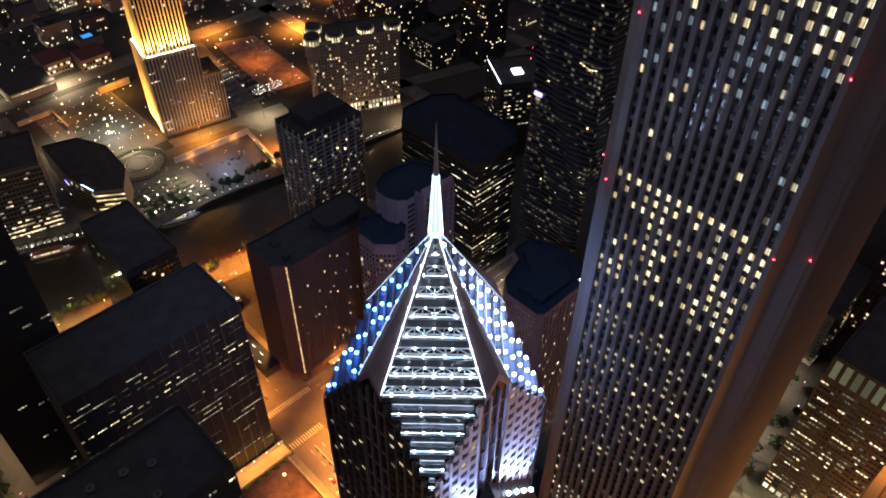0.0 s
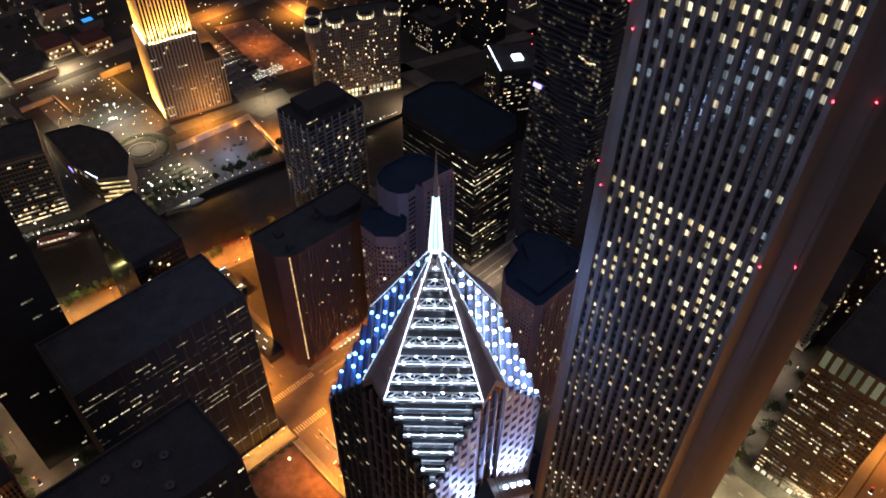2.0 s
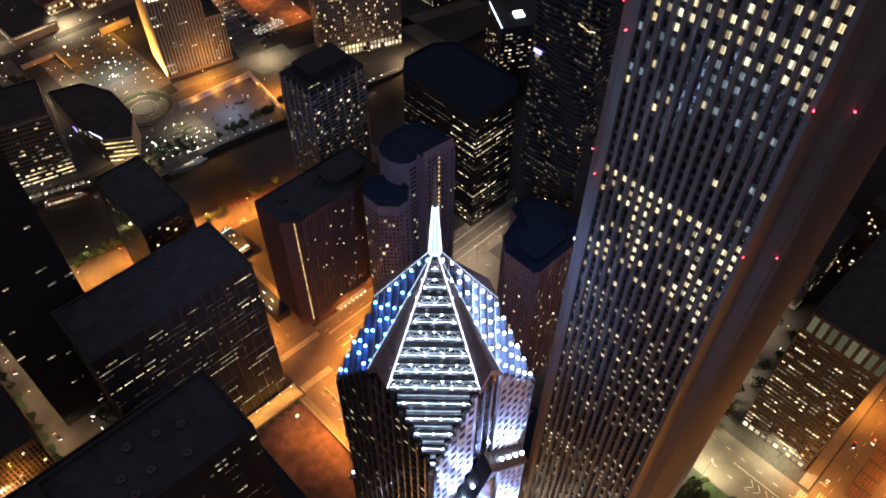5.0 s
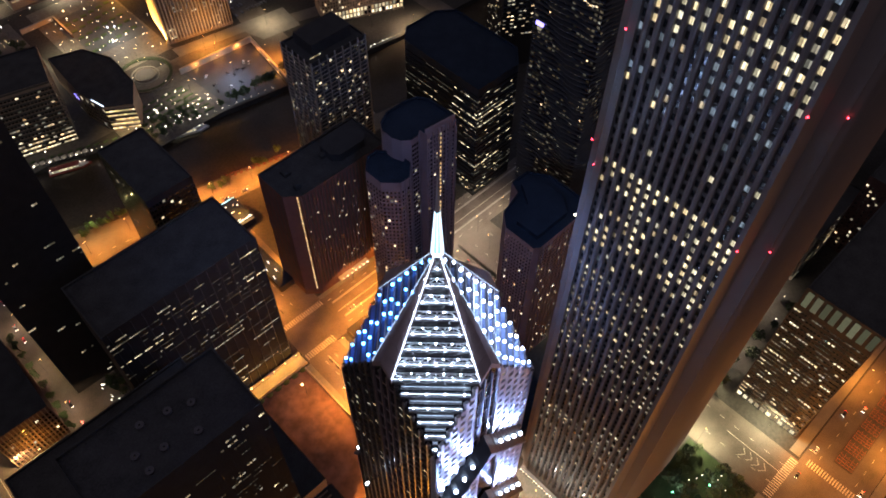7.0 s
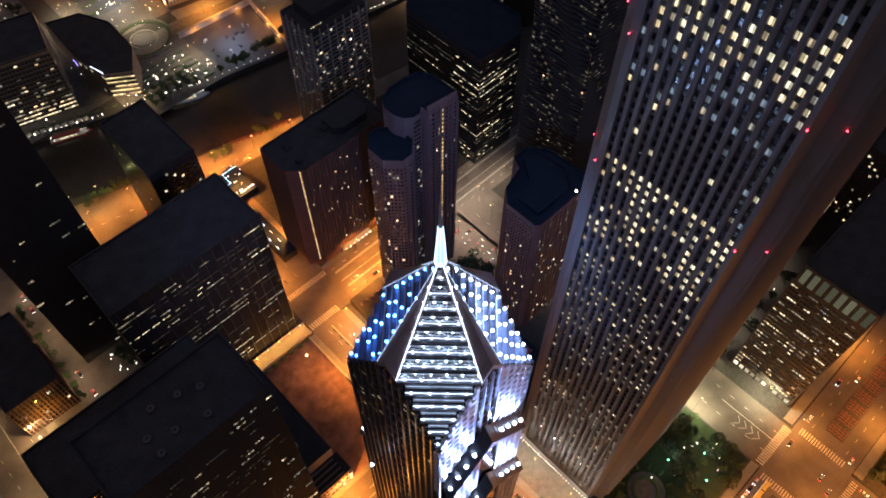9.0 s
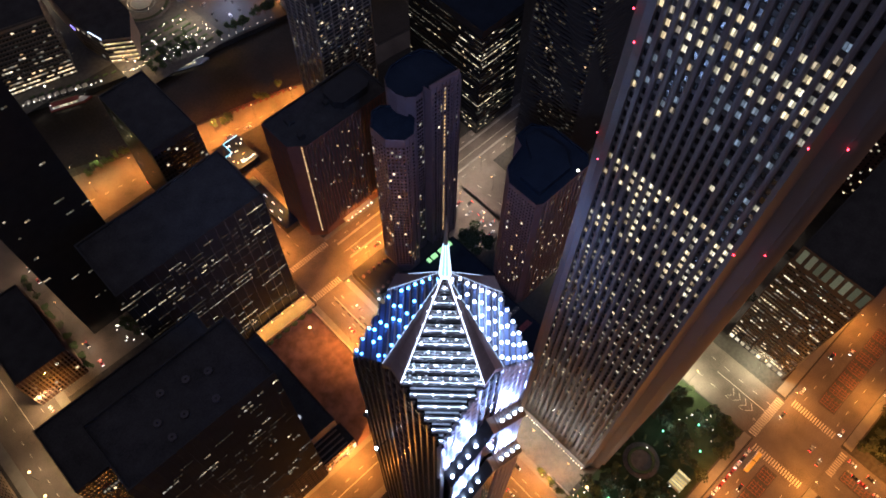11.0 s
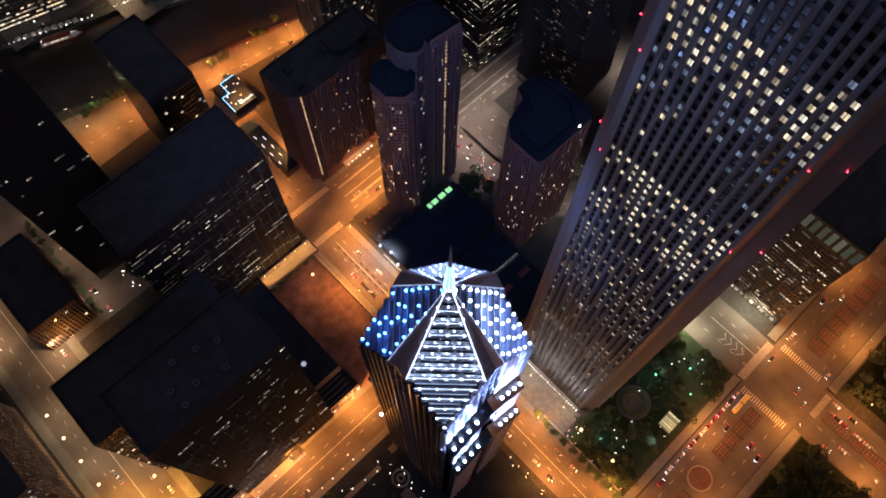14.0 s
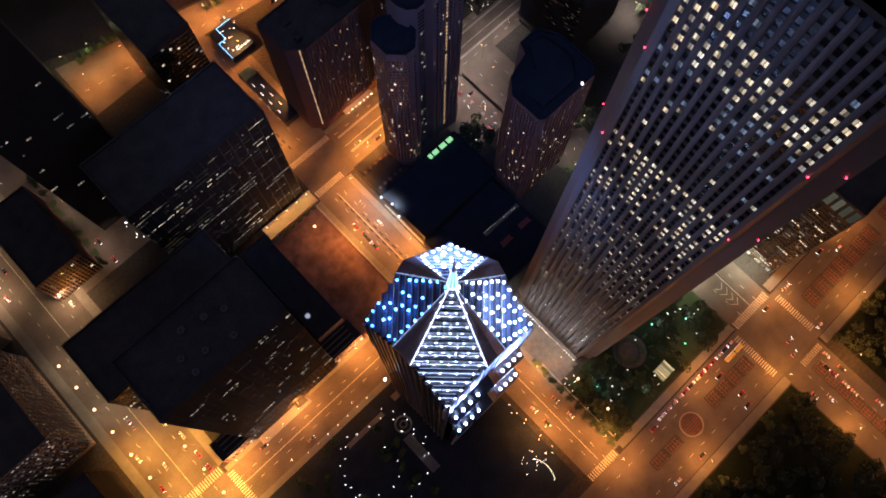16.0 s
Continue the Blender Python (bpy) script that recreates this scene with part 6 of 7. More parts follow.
for x, y, w, cc in ((150, 446, 8000, SODIUM), (60, 520, 7000, WARM), (100, 470, 7000, WARM), (110, 405, 3500, WARM), (10, 500, 7000, WARM), (152, 431, 1500, SODIUM), (181, 400, 1500, SODIUM), (210, 440, 4500, (1.0, 0.7, 0.32)), (10, 432, 5000, (1.0, 0.58, 0.2)), (48, 396, 4000, (1.0, 0.58, 0.2)), (-10, 560, 9000, WARM), (262, 530, 4500, SODIUM), (270, 480, 3500, SODIUM), (215, 560, 9000, SODIUM), (225, 650, 12000, SODIUM),
                    (330, 470, 26000, SODIUM), (330, 560, 30000, SODIUM), (420, 610, 40000, SODIUM), (260, 610, 15000, SODIUM), (100, 615, 11000, WARM), (30, 640, 11000, WARM), (330, 700, 50000, SODIUM), (190, 385, 6000, SODIUM), (300, 345, 6500, (1.0, 0.62, 0.3)),
                    (-94, 212, 900, (1.0, 0.6, 0.26)), (-92, 248, 900, (1.0, 0.6, 0.26)), (-90, 290, 900, (1.0, 0.6, 0.26)), (146, 112, 1300, (1.0, 0.66, 0.36)), (146, 134, 1300, (1.0, 0.66, 0.36)), (63, -36, 1900, (1.0, 0.74, 0.4)), (63, -10, 1900, (1.0, 0.74, 0.4)), (63, 10, 1900, (1.0, 0.74, 0.4)), (420, 770, 60000, SODIUM), (240, 770, 60000, SODIUM)):
    ob = copy_thing(master, pose(x, y, 0, 0, 0, 30))
    lit(ob, w * (0.7 if y > 540 else 0.5 if y > 390 else 1.0), cc, z=13.8)
for i in range(13):
    for x, a in ((-154.7, 0), (-126.3, 180)):
        y = -43 + 17.4 * i
        ob = copy_thing(globe_master, pose(x, y, 0, 0, 0, a))
        if (i + (a == 0)) % 2:
            lit(ob, 6500 if y < 110 else 1400, AMBER if y < 110 else (1.0, 0.6, 0.22), z=13.8)
for i in range(5):
    lit(copy_thing(globe_master, pose(-160 if i % 2 else -126, 200 + i * 34, 0, 0, 0, 0 if i % 2 else 180)), 3000, (1.0, 0.55, 0.18), z=13.8)
for x, y, a in ((53.5, 113, 0), (55.5, 105, 0), (97, 512, 0), (102, 509, 0)):
    ob = copy_thing(white_master, pose(x, y, 0, 0, 0, a))
    lit(ob, 1500, (1.0, 0.8, 0.5), z=13.8)
# mostly added lamps: they brighten facades, riverside trees, the yard and the forecourt
for x, y, w, cc in ((-12, 330, 600, (1.0, 0.8, 0.25)), (-30, 334, 400, (1.0, 0.8, 0.25)), (165, 452, 1500, AMBER), (275, 372, 500, (1.0, 0.6, 0.3)), (150, 402, 1300, (0.95, 0.95, 1.0)), (-115, 197, 600, AMBER), (-66, 50.5, 90, (1.0, 0.85, 0.6)), (-78, 50.5, 90, (1.0, 0.85, 0.6)), (-90, 50.5, 90, (1.0, 0.85, 0.6)), (64, -50, 380, SODIUM), (64, -74, 380, SODIUM), (14, 128, 600, SODIUM), (137, 570, 2500, AMBER), (84, 560, 1500, SODIUM)):
    ob = copy_thing(globe_master if cc == SODIUM else master, pose(x, y, 0, 0, 0, 200))
    lit(ob, w, cc, z=13.8, bare=True)
for x, y, w in ((278, 96, 4000), (190, 62, 450), (168, 50, 400), (172, 128, 700), (226, -30, 4500), (275, -20, 4500), (232, 20, 4500), (280, 40, 4000)):
    ob = copy_thing(master, pose(x, y, 0, 0, 0, 90))
    lit(ob, w, PALE, z=13.8)
master.matrix_basis = pose(24.6, 100, 0)
globe_master.matrix_basis = pose(-162, -88, 0)
white_master.matrix_basis = pose(53, 96, 0)

# added wall lamps that turn the car park wall orange
for x, y in ((132, 431.6), (152, 430.4), (172, 429.2), (182.4, 414), (179.8, 396), (177.2, 378)):
    ob = thing("wall_lamp", (x, y, 3.4), "added sodium lamp that brightens the car park wall", "lamp", "car park wall lamps")
    part("bracket", tube((x, y, 3.4), (x + (0 if y > 420 else 4.2), y + (1.6 if y > 420 else 0), 3.4), 0.06), IRON, ob)
    part("bulb", box(x - 0.2, x + 0.2, y - 0.2, y + 0.2, 3.4, 3.7), HEAD, ob)
    lamp = bpy.data.lights.new("wall_lamp_light", "POINT")
    lamp.energy, lamp.color, lamp.shadow_soft_size = 1200, SODIUM, 0.2
    new("wall_lamp_light", lamp).matrix_basis = Matrix.Translation((x, y, 2.9))

# low warm lamps among the planters by the street
planter_bulb = ball_mesh("lamp", 0.3, DOTW)
for i in range(12):
    x, y = 57.6 + (i % 3) * 1.3, -89 + i * 3.9
    ob = thing("planter_lamp", (x, y, 0.1), "low warm lamp on a planter wall", "lamp", "planter lamps")
    part("pillar", box(x - 0.3, x + 0.3, y - 0.3, y + 0.3, 0.1, 1.5), CONCRETE, ob)
    piece("bulb", planter_bulb, Matrix.Translation((x, y, 1.8)), ob)

# ---- small lamps: plazas, quays and gardens ----
def bollard():
    ob = thing("garden_lamp", (0, 0, 0), "short garden lamp with a white globe", "lamp", "garden lamps")
    part("post", tube((0, 0, 0), (0, 0, 2.6), 0.07), IRON, ob)
    bm = bmesh.new()
    bmesh.ops.create_uvsphere(bm, u_segments=8, v_segments=6, radius=0.3)
    bm.transform(Matrix.Translation((0, 0, 2.9)))
    part("globe", bm, DOT, ob, "glowing white globe")
    return ob


rng = random.Random(55)
m0 = bollard()
spots = [(-81 + i * 7.7, 29.0 - i * 0.05) for i in range(7)] + [(-33 + (i % 3) * 4, 18 - i * 6) for i in range(6)]
spots += [(-60 + 16 * math.cos(i * 0.52) + rng.uniform(-3, 3), 0 + 20 * math.sin(i * 0.52)) for i in range(12)]
spots += [(rng.uniform(20, 27), rng.uniform(-60, -28)) for i in range(6)] + [(rng.uniform(2, 27), rng.uniform(-72, -58)) for i in range(22)]
spots += [(-52 + 26 * math.cos(i * 0.33) + rng.uniform(-2, 2), -6 + 24 * math.sin(i * 0.33) + rng.uniform(-2, 2)) for i in range(19)]
spots += [(x, bank(x) + 1.6) for x in (44 + i * 6.2 for i in range(20))]
quay_spots = [(rng.uniform(46, 122), rng.uniform(374, 455)) for i in range(34)] + [(84 + (i % 5) * 9, 506 + (i // 5) * 12 + (i % 5) * 1.5) for i in range(30)] + [(62 + (i % 6) * 8, 377 + (i // 6) * 6.5 + rng.uniform(-1, 1)) for i in range(42)]
quay_spots += [(rng.gauss(98, 3), rng.gauss(510, 2)) for i in range(12)] + [(rng.uniform(44, 120), rng.uniform(376, 400)) for i in range(60)] + [(rng.uniform(60, 130), rng.uniform(470, 580)) for i in range(50)]
quay_spots += [(rng.uniform(-28, 40), rng.uniform(414, 600)) for i in range(50)] + [(x, bank(x) + 1.2) for x in (-34 + i * 3.6 for i in range(18))] + [(180 + i * 4.2, 366 - i * 0.9) for i in range(26)]
spots += [(rng.uniform(-74, -62), rng.uniform(200, 218)) for i in range(14)] + [(rng.uniform(-118, -98), rng.uniform(200, 300)) for i in range(8)]
spots += [(rng.uniform(58, 155), rng.uniform(-90, -50)) for i in range(22)] + [(rng.uniform(56, 70), rng.uniform(-88, -46)) for i in range(14)]
spots += [(rng.uniform(205, 330), rng.uniform(-230, -146)) for i in range(14)]
spots += [(rng.uniform(124, 158), rng.uniform(102, 144)) for i in range(8)] + [(rng.uniform(205, 296), rng.uniform(-44, 60)) for i in range(16)]
for x, y in spots:
    copy_thing(m0, pose(x, y, 0))
m0.matrix_basis = pose(-30, -20, 0)
gl = ball_mesh("lamp", 0.6, GREENDOT)
for x, y in ((122, -60), (140, -72), (88, -84), (70, -62), (128, -82)):
    ob = thing("green_lamp", (x, y, 0), "green-tinted park lamp among trees", "lamp", "green park lamps")
    part("post", tube((x, y, 0), (x, y, 3.4), 0.07), IRON, ob)
    piece("globe", gl, Matrix.Translation((x, y, 4)), ob)
    # added light well above the globe, brightens the dark lawn
    lamp = bpy.data.lights.new("park_light", "POINT")
    lamp.energy, lamp.color, lamp.shadow_soft_size = 900, (0.9, 1.0, 0.72), 0.4
    o = new("park_light", lamp); o.matrix_basis = Matrix.Translation((x, y, 11.5))
pav = thing("lit_pavilion", (106.5, -84, 0.1), "small glass pavilion glowing warm white", "pavilion")
part("base", box(101.5, 111.5, -88, -80, 0.1, 0.7), CONCRETE, pav)
for i in range(6):
    part("roof_panel", box(101.5 + i * 1.7, 102.6 + i * 1.7, -88, -80, 3.6, 3.9), ROOMGOLD, pav)
for x, y in ((101.7, -87.8), (111.3, -87.8), (111.3, -80.2), (101.7, -80.2)):
    part("post", box(x - 0.15, x + 0.15, y - 0.15, y + 0.15, 0.7, 3.6), STEEL, pav)

bm, posts = bmesh.new(), bmesh.new()
for x, y in quay_spots:
    y = max(y, bank(x) + 1.0)
    r = rng.choice((0.1, 0.13, 0.16, 0.16, 0.22, 0.36))
    add_tube(bm, (x, y, 2.6), (x, y, 2.6 + 2 * r), r, 6)
    add_tube(posts, (x, y, 0), (x, y, 2.6), 0.05, 4)
tagged(part("quay_lamp_posts", posts, IRON), "thin posts of the quay lamps", "posts", kind="stuff")
tagged(part("quay_lamps", bm, DOT), "many small lamps across the quay plazas", "lights", kind="stuff")

# planting strips and benches on the quay plazas
rng = random.Random(58)
bm = bmesh.new()
for i in range(7):
    y = 381 + i * 6.4
    for j in range(5):
        x = 61 + j * 11.5 - i * 0.8
        if y > bank(x) + 1.5:
            add_box(bm, x, x + 8.5, y, y + 1.3, 0, 0.8)
for i in range(5):
    for j in range(6):
        add_box(bm, 79 + j * 8.2, 84 + j * 8.2, 510 + i * 12.5 + j * 1.4, 513 + i * 12.5 + j * 1.4, 0, 0.7)
for i in range(10):
    add_box(bm, -20 + i * 6.4, -16 + i * 6.4, 422.5 - i * 2.2, 424 - i * 2.2, 0, 0.7)
tagged(part("planting_beds", bm, LEAF), "rows of dark planting beds on the quay plazas", "planting", kind="stuff")

# far lights too many to count
bm = bmesh.new()
for _ in range(3200):
    x, y = rng.uniform(-80, 1000), rng.uniform(460, 1300)
    if rng.random() < 0.4:
        x = -66 + 62 * round((x + 66) / 62) + rng.choice((-3, 3))
    elif rng.random() < 0.6:
        y = 389 + 58 * round((y - 389) / 58) + rng.choice((-3, 3))
    if 40 < x < 330 and y < 690 and rng.random() < 0.75:
        continue
    k = rng.choice((0.25, 0.36, 0.55))
    add_box(bm, x, x + k, y, y + k, 7, 7 + k)
tagged(part("far_street_lights", bm, DOTW), "countless distant warm street lights", "lights", kind="stuff")
bm = bmesh.new()
for _ in range(1300):
    x, y = rng.uniform(-80, 1000), rng.uniform(460, 1300)
    k = rng.choice((0.22, 0.34, 0.55))
    add_box(bm, x, x + k, y, y + k, 6, 6 + k)
tagged(part("far_white_lights", bm, DOT), "countless distant white lights", "lights", kind="stuff")

# ---- trees ----
def tree(seed, h):
    r = random.Random(seed)
    ob = thing("park_tree", (0, 0, 0), "leafy street tree with an uneven dark crown", "tree", "park trees")
    bm = tube((0, 0, 0), (0.1, 0, h * 0.5), (0.22, 0.12))
    for i in range(5):
        a = i * 1.26 + r.random()
        add_tube(bm, (0.05, 0, h * (0.3 + 0.05 * i)), (1.5 * math.cos(a), 1.5 * math.sin(a), h * (0.55 + 0.06 * i)), (0.09, 0.03), 5)
    part("trunk", bm, BARK, ob)
    bm = bmesh.new()
    lobes = [(r.uniform(-1.6, 1.6), r.uniform(-1.6, 1.6), h * r.uniform(0.5, 0.9), r.uniform(0.9, 1.7)) for _ in range(9)]
    for _ in range(520):
        lx, ly, lz, lr = r.choice(lobes)
        d = Vector((r.gauss(0, 1), r.gauss(0, 1), r.gauss(0, 1))).normalized() * lr * r.uniform(0.7, 1.1)
        c = Vector((lx, ly, lz)) + d
        u = Vector((r.gauss(0, 1), r.gauss(0, 1), r.gauss(0, 1))).normalized()
        w = u.orthogonal().normalized()
        s = r.uniform(0.18, 0.42)
        bm.faces.new([bm.verts.new(c + p * s) for p in (u, w, -u, -w)])
    part("crown", bm, LEAF, ob)
    return ob


masters = [tree(1, 8), tree(2, 10), tree(3, 7)]
rng = random.Random(66)
places = [(rng.uniform(57, 156), rng.uniform(-91, -50)) for _ in range(34)] + [(rng.uniform(57, 70), rng.uniform(-92, -46)) for _ in range(14)]
places += [(rng.uniform(-118, -36), rng.uniform(-60, 24)) for _ in range(36)] + [(-24 + i * 4.4, 330 + (1 if i % 2 else 0) - max(0, i - 3) * 0.6) for i in range(9)]
places += [(rng.uniform(118, 172), rng.uniform(374, 379)) for _ in range(22)]
places += [(62 + (i % 6) * 7.5, 380 + (i // 6) * 7) for i in range(18)]
places += [(-97.5, 204 + 9 * i) for i in range(10)] + [(rng.uniform(-72, -62), rng.uniform(199, 216)) for _ in range(6)]
places += [(rng.uniform(56, 132), rng.uniform(-150, -144)) for _ in range(10)] + [(52.5, -90 + 7 * i) for i in range(10)] + [(rng.uniform(60, 130), 306 - rng.uniform(0, 6)) for _ in range(8)]
for x, y in places:
    if math.hypot(x - 100.8, y + 61.8) < 14 or math.hypot(x - 106.5, y + 84) < 8:
        continue
    copy_thing(rng.choice(masters), pose(x, y, 0, 0, 0, rng.uniform(0, 360)))
for i, t in enumerate(masters):
    t.matrix_basis = pose(60 + 9 * i, -56, 0)

def woods(name, label, areas, seed):
    """Dense park trees whose crowns run together."""
    r = random.Random(seed)
    bm = bmesh.new()
    for x0, x1, y0, y1, count in areas:
        for _ in range(count):
            cx, cy, h, w = r.uniform(x0, x1), r.uniform(y0, y1), r.uniform(6, 11), r.uniform(2.4, 4.4)
            if math.hypot(cx - 100.8, cy + 61.8) < 17 or math.hypot(cx - 106.5, cy + 84) < 9:
                continue
            add_tube(bm, (cx, cy, 0), (cx, cy, h * 0.6), (0.2, 0.1), 4)
            for _ in range(90):
                d = Vector((r.gauss(0, 1), r.gauss(0, 1), r.gauss(0, 1))).normalized()
                c = Vector((cx + d.x * w * r.uniform(0.5, 1.1), cy + d.y * w * r.uniform(0.5, 1.1), h * 0.75 + d.z * w * 0.7))
                u = Vector((r.gauss(0, 1), r.gauss(0, 1), r.gauss(0, 0.6))).normalized() * r.uniform(0.4, 0.9)
                v = u.orthogonal().normalized() * r.uniform(0.4, 0.8)
                bm.faces.new([bm.verts.new(c + p) for p in (u, v, -u, -v)])
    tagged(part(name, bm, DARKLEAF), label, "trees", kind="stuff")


woods("park_woods", "dense dark park trees with crowns run together", ((201, 330, -260, -148, 240), (40, 157, -230, -148, 230), (56, 72, -90, -47, 22), (75, 156, -92, -50, 55), (202, 300, -46, 96, 60), (118, 141, 97, 114, 26), (187, 203, -44, 110, 60), (156, 163, -36, 100, 26), (-60, 40, 520, 640, 70), (-70, 120, 700, 900, 110), (178, 236, 370, 378, 10), (195, 330, -148, -144, 14)), 88)

# ---- cars, bus, boats ----
def car(colour, name, parked=False):
    paint = surface("car_paint_" + name, colour, 0.3, 0.2, grain=0.08, bump=0)
    ob = thing("car", (0, 0, 0), name + (" parked car with its lights off" if parked else " car on the road with its lights on"), "car", "parked cars" if parked else "cars on the streets")
    bm = box(-2.2, 2.2, -0.88, 0.88, 0.35, 0.85)
    bmesh.ops.bevel(bm, geom=bm.edges[:], offset=0.12, segments=1, affect="EDGES")
    part("body", bm, paint, ob)
    bm = bmesh.new()
    v = [bm.verts.new(p) for p in ((-1.7, -0.8, 0.85), (1.1, -0.8, 0.85), (1.1, 0.8, 0.85), (-1.7, 0.8, 0.85), (-1.2, -0.66, 1.42), (0.4, -0.66, 1.42), (0.4, 0.66, 1.42), (-1.2, 0.66, 1.42))]
    for f in ((4, 5, 6, 7), (0, 1, 5, 4), (1, 2, 6, 5), (2, 3, 7, 6), (3, 0, 4, 7)):
        bm.faces.new([v[i] for i in f])
    part("cabin", bm, PANE, ob, "dark glazed cabin")
    part("roof_panel", box(-1.15, 0.35, -0.62, 0.62, 1.42, 1.46), paint, ob)
    for x in (-1.35, 1.35):
        for y in (-0.86, 0.86):
            part("wheel", tube((x, y - 0.1, 0.33), (x, y + 0.1, 0.33), 0.33, 10), TYRE, ob)
    for y in () if parked else (-0.6, 0.6):
        part("headlight", box(2.12, 2.3, y - 0.22, y + 0.22, 0.55, 0.75), HEADLIGHT, ob)
        part("taillight", box(-2.3, -2.12, y - 0.22, y + 0.22, 0.6, 0.78), TAILLIGHT, ob)
    return ob


rng = random.Random(77)
cars = [car((0.02, 0.02, 0.025), "black"), car((0.6, 0.6, 0.6), "white"), car((0.25, 0.02, 0.02), "dark red"), car((0.22, 0.23, 0.25), "grey")]
still = [car((0.62, 0.63, 0.65), "silver", True), car((0.03, 0.03, 0.035), "dark", True)]
lanes = []
for _ in range(10): lanes.append((rng.choice((33, 46.5)), rng.uniform(-90, 140), None))
for _ in range(8): lanes.append((rng.uniform(66, 150), rng.choice((150, 157, 164.5, 172)), "x"))
for _ in range(3): lanes.append((rng.uniform(-110, 20), rng.choice((34, 50)), "x"))
for _ in range(24): lanes.append((rng.choice((-155.5, -146.5, -137.5, -128.5)), rng.uniform(60, 300), None))
for i in range(7): lanes.append((147 + (i % 2) * 6, 104 + i * 5.4, "x"))
for _ in range(5): lanes.append((rng.choice((-92, -89)), rng.uniform(200, 320), None))
for _ in range(14): lanes.append((rng.uniform(60, 300), rng.choice((-103, -110, -126, -133)), "x"))
for _ in range(14): lanes.append((rng.choice((162, 168, 181, 187)), rng.uniform(-230, -146), None))
for i in range(14): lanes.append((80 + i * 5.3, -101.6, "queue"))
for _ in range(6): lanes.append((rng.uniform(-30, 130), 0, "w"))
used = []
for x, y, way in lanes:
    if way == "w":
        y = 314 - max(0, x) * 0.19 + rng.choice((-9, -16))
    if any(abs(x - a) < 5.2 and abs(y - b) < 3 for a, b in used):
        continue
    used.append((x, y))
    ang = {None: 90 if x % 2 > 1 else -90, "x": rng.choice((0, 180)), "w": -11, "queue": 180}[way]
    copy_thing(rng.choice(cars), pose(x, y, 0.05, 0, 0, ang))
for i, c0 in enumerate(still):
    c0.matrix_basis = pose(140 + 9 * i, 392, 0.1, 0, 0, 90)
for i, c0 in enumerate(cars):
    c0.matrix_basis = pose(33 + (i % 2) * 13, 96 + i * 9, 0.05, 0, 0, 90)

bus = thing("bus", (147, -106.5, 0.1), "long yellow-roofed city bus turning at the crossing", "bus")
yellow = surface("bus_yellow", (0.75, 0.55, 0.06), 0.4, bump=0)
for x0, x1 in ((139, 146.2), (146.8, 153)):
    bm = box(x0, x1, -108, -105.4, 0.5, 3.1)
    bmesh.ops.bevel(bm, geom=bm.edges[:], offset=0.2, segments=1, affect="EDGES")
    part("body", bm, yellow, bus)
    part("window_band", box(x0 + 0.3, x1 - 0.3, -108.03, -105.37, 1.6, 2.6), ROOM, bus)
    for x in (x0 + 1.3, x1 - 1.3):
        for y in (-107.9, -105.5):
            part("wheel", tube((x, y - 0.15, 0.6), (x, y + 0.15, 0.6), 0.5, 10), TYRE, bus)
part("bellows", box(146.2, 146.8, -107.8, -105.6, 0.6, 2.9), TYRE, bus)


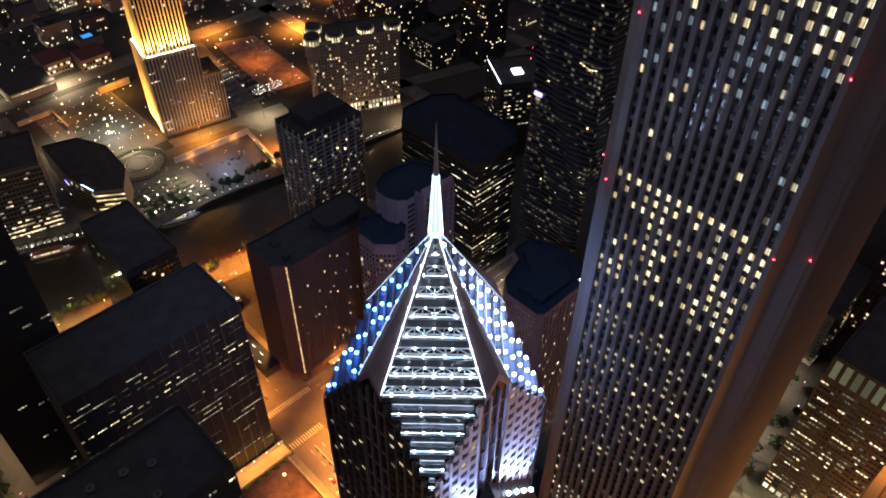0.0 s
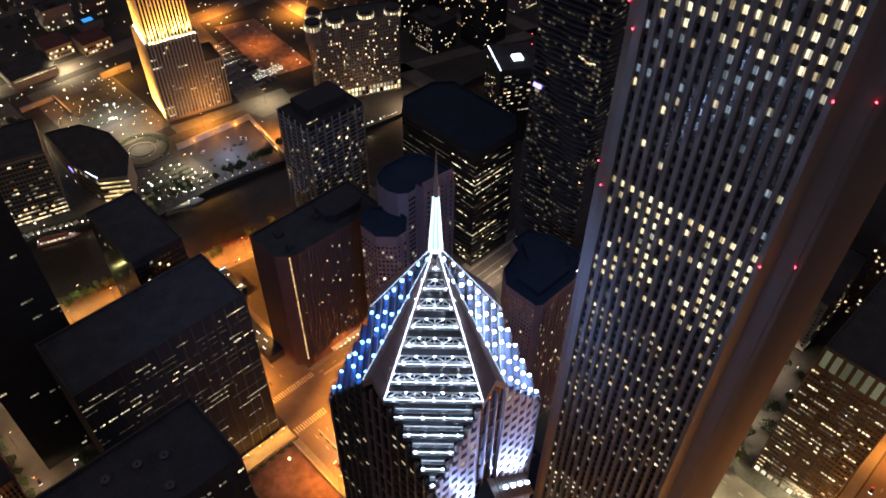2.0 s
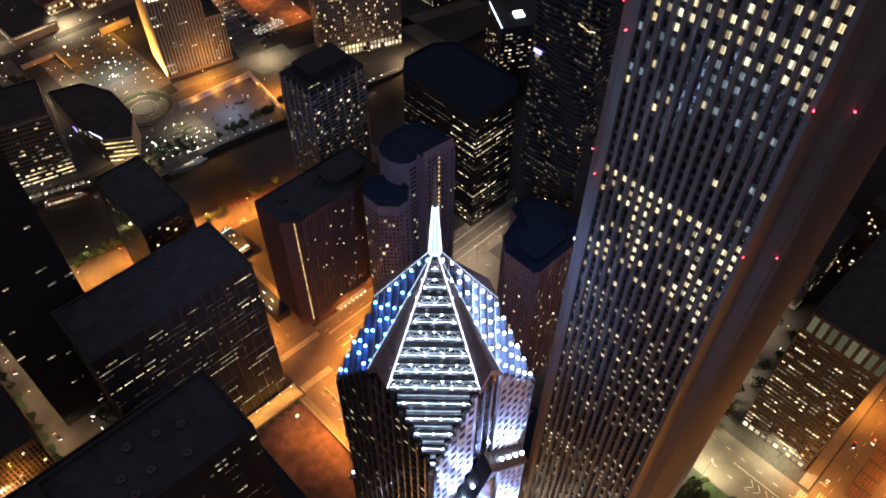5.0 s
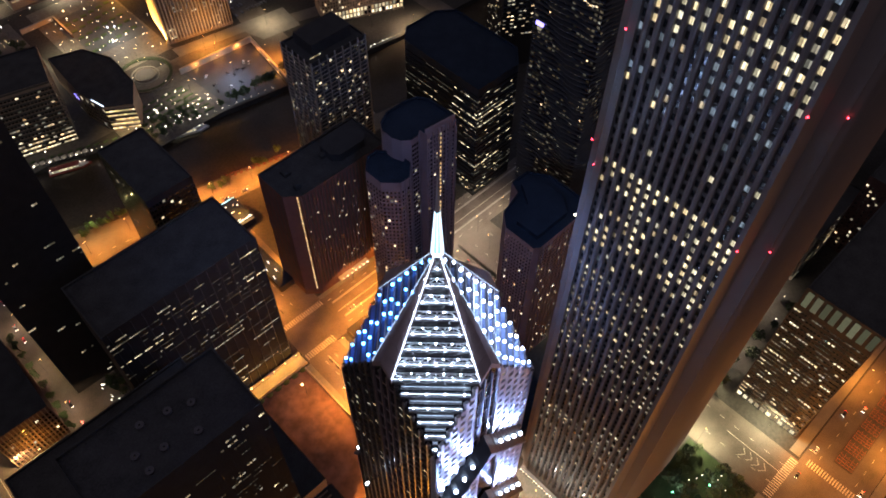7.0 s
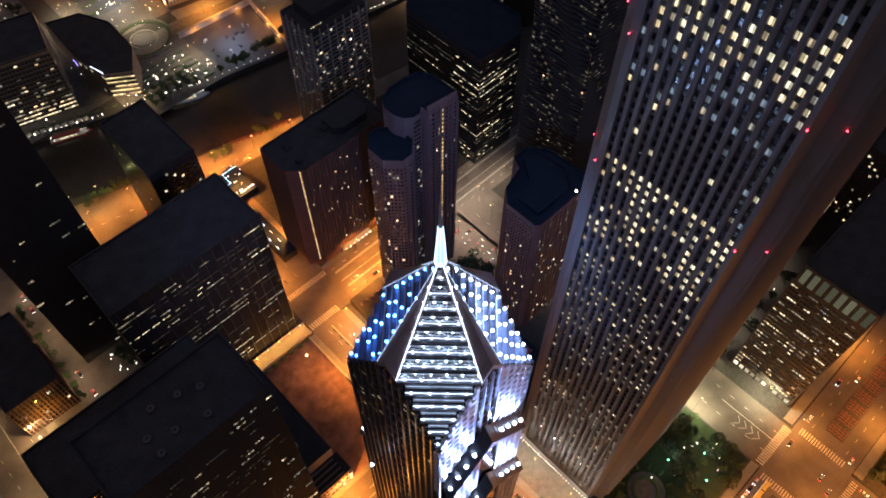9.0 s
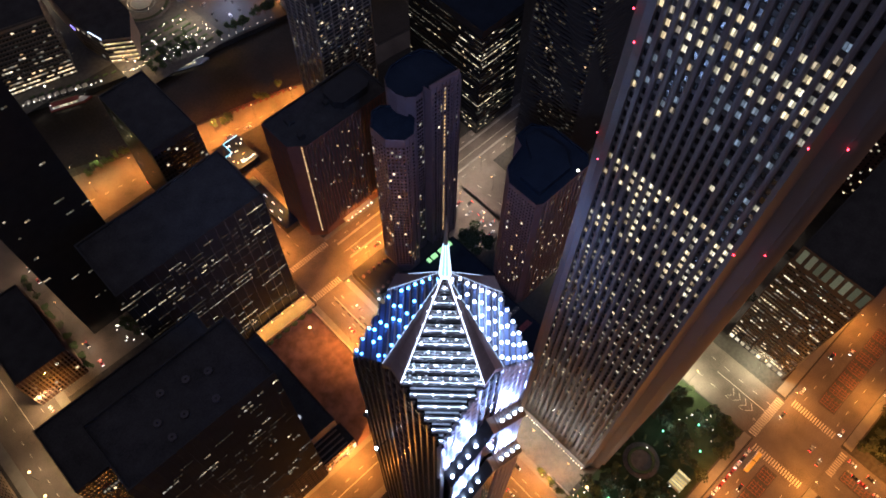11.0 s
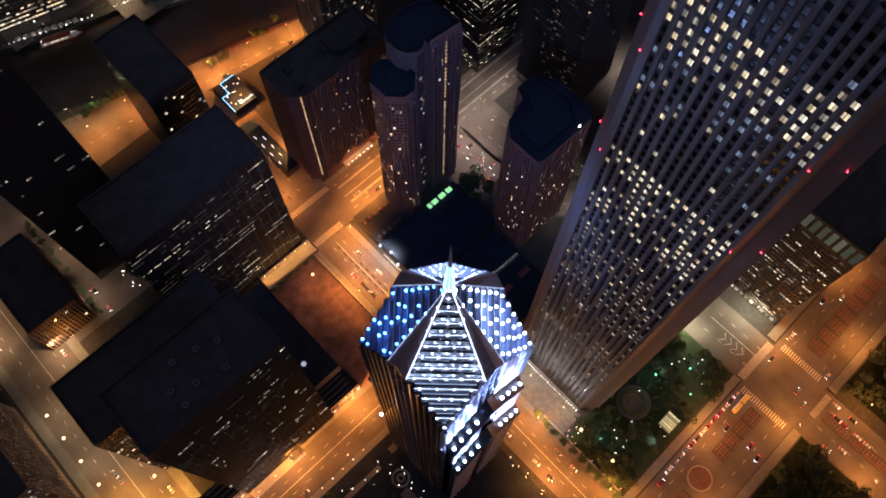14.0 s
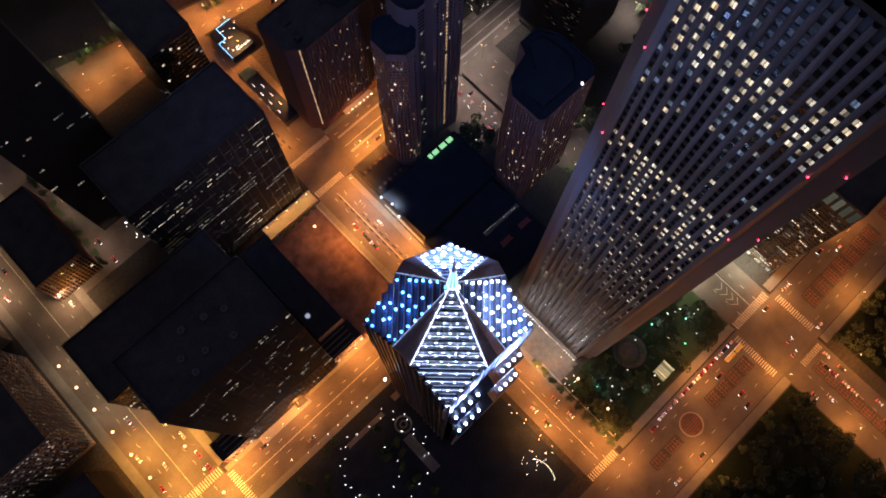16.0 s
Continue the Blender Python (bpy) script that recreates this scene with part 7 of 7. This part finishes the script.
for i, (x, y, a) in enumerate(((131.3, 417, 30), (130.7, 403.2, 35), (128.8, 395.1, 80), (150.1, 403.4, 75), (156, 407, 20), (167.8, 407.8, 60), (165, 411.5, 60), (160.5, 404.5, 25), (147, 409, 80))):
    copy_thing(still[0 if i in (0, 5, 6) else 1], pose(x, y, 0.12, 0, 0, a))
# railing: the red light on it is put into its colour
REDRAIL = surface("red_lit_rail", (0.10, 0.022, 0.016), 0.6)
fence = thing("quay_railing", (103, 308, 0.1), "dark red railing with planters on the south quay", "railing")
for i in range(34):
    x = 80 + i * 1.5
    y = 318 - (x - 56) * 22 / 87 - 1.2
    part("post", tube((x, y, 0), (x, y, 1.9), 0.14, 5), REDRAIL, fence)
    if i < 33:
        for z in (0.7, 1.8):
            part("rail", tube((x, y, z), (x + 1.5, y - 1.5 * 22 / 87, z), 0.12, 4), REDRAIL, fence)
    if i % 3 == 0:
        part("planter", box(x, x + 2.2, y - 2.6, y - 1.4, 0.05, 0.9), REDRAIL, fence)


def boat(name, x, y, ang, length, hull, label):
    ob = thing(name, (x, y, -4.5), label, "boat")
    T = pose(x, y, -4.5, 0, 0, ang)
    w = length * 0.092
    out = [(-length / 2, -w), (length * 0.3, -w), (length / 2, 0), (length * 0.3, w), (-length / 2, w)]
    bm = prism(out, -0.5, 1.6); bm.transform(T); part("hull", bm, hull, ob)
    bm = prism(inset(out, 0.5), 1.6, 1.75); bm.transform(T); part("deck", bm, WHITEPAINT, ob)
    bm = box(-length * 0.42, length * 0.2, -w * 0.7, w * 0.7, 1.75, 4.0); bm.transform(T); cabin = part("cabin", bm, WHITEPAINT, ob)
    bm = box(-length * 0.44, length * 0.22, -w * 0.8, w * 0.8, 4.0, 4.2); bm.transform(T); part("cabin_roof", bm, WHITEPAINT if name == "lit_boat" else REDHULL, ob)
    for i in range(int(length / 2)):
        u = -length * 0.41 + i * length * 0.6 / (length / 2)
        for s in (-1, 1):
            piece("cabin_window", UNIT[ROOM.name], T @ Matrix.Translation((u + 0.5, s * w * 0.72, 2.3)) @ Matrix.Rotation(0 if s < 0 else math.pi, 4, "Z") @ Matrix.Diagonal((0.9, 1, 1.1, 1)), cabin)
    for i in range(int(length / 4)):
        bm = box(-length * 0.4 + i * 2.4, -length * 0.4 + i * 2.4 + 1.7, -w * 0.55, w * 0.55, 4.2, 4.35); bm.transform(T); part("roof_light", bm, DOT if name == "lit_boat" else REDHULL, ob)
    for i in range(int(length / 3)):
        piece("deck_lamp", step_lamp, T @ Matrix.Translation((-length / 2 + 1 + i * 2.8, w * 0.9, 2.0)), ob)


boat("tour_boat", 0.8, 402.8, -19.6, 31, REDHULL, "red-hulled tour boat moored at the quay")
boat("lit_boat", 86.6, 375.2, -20.2, 33, WHITEPAINT, "brightly lit white boat moored at the quay")
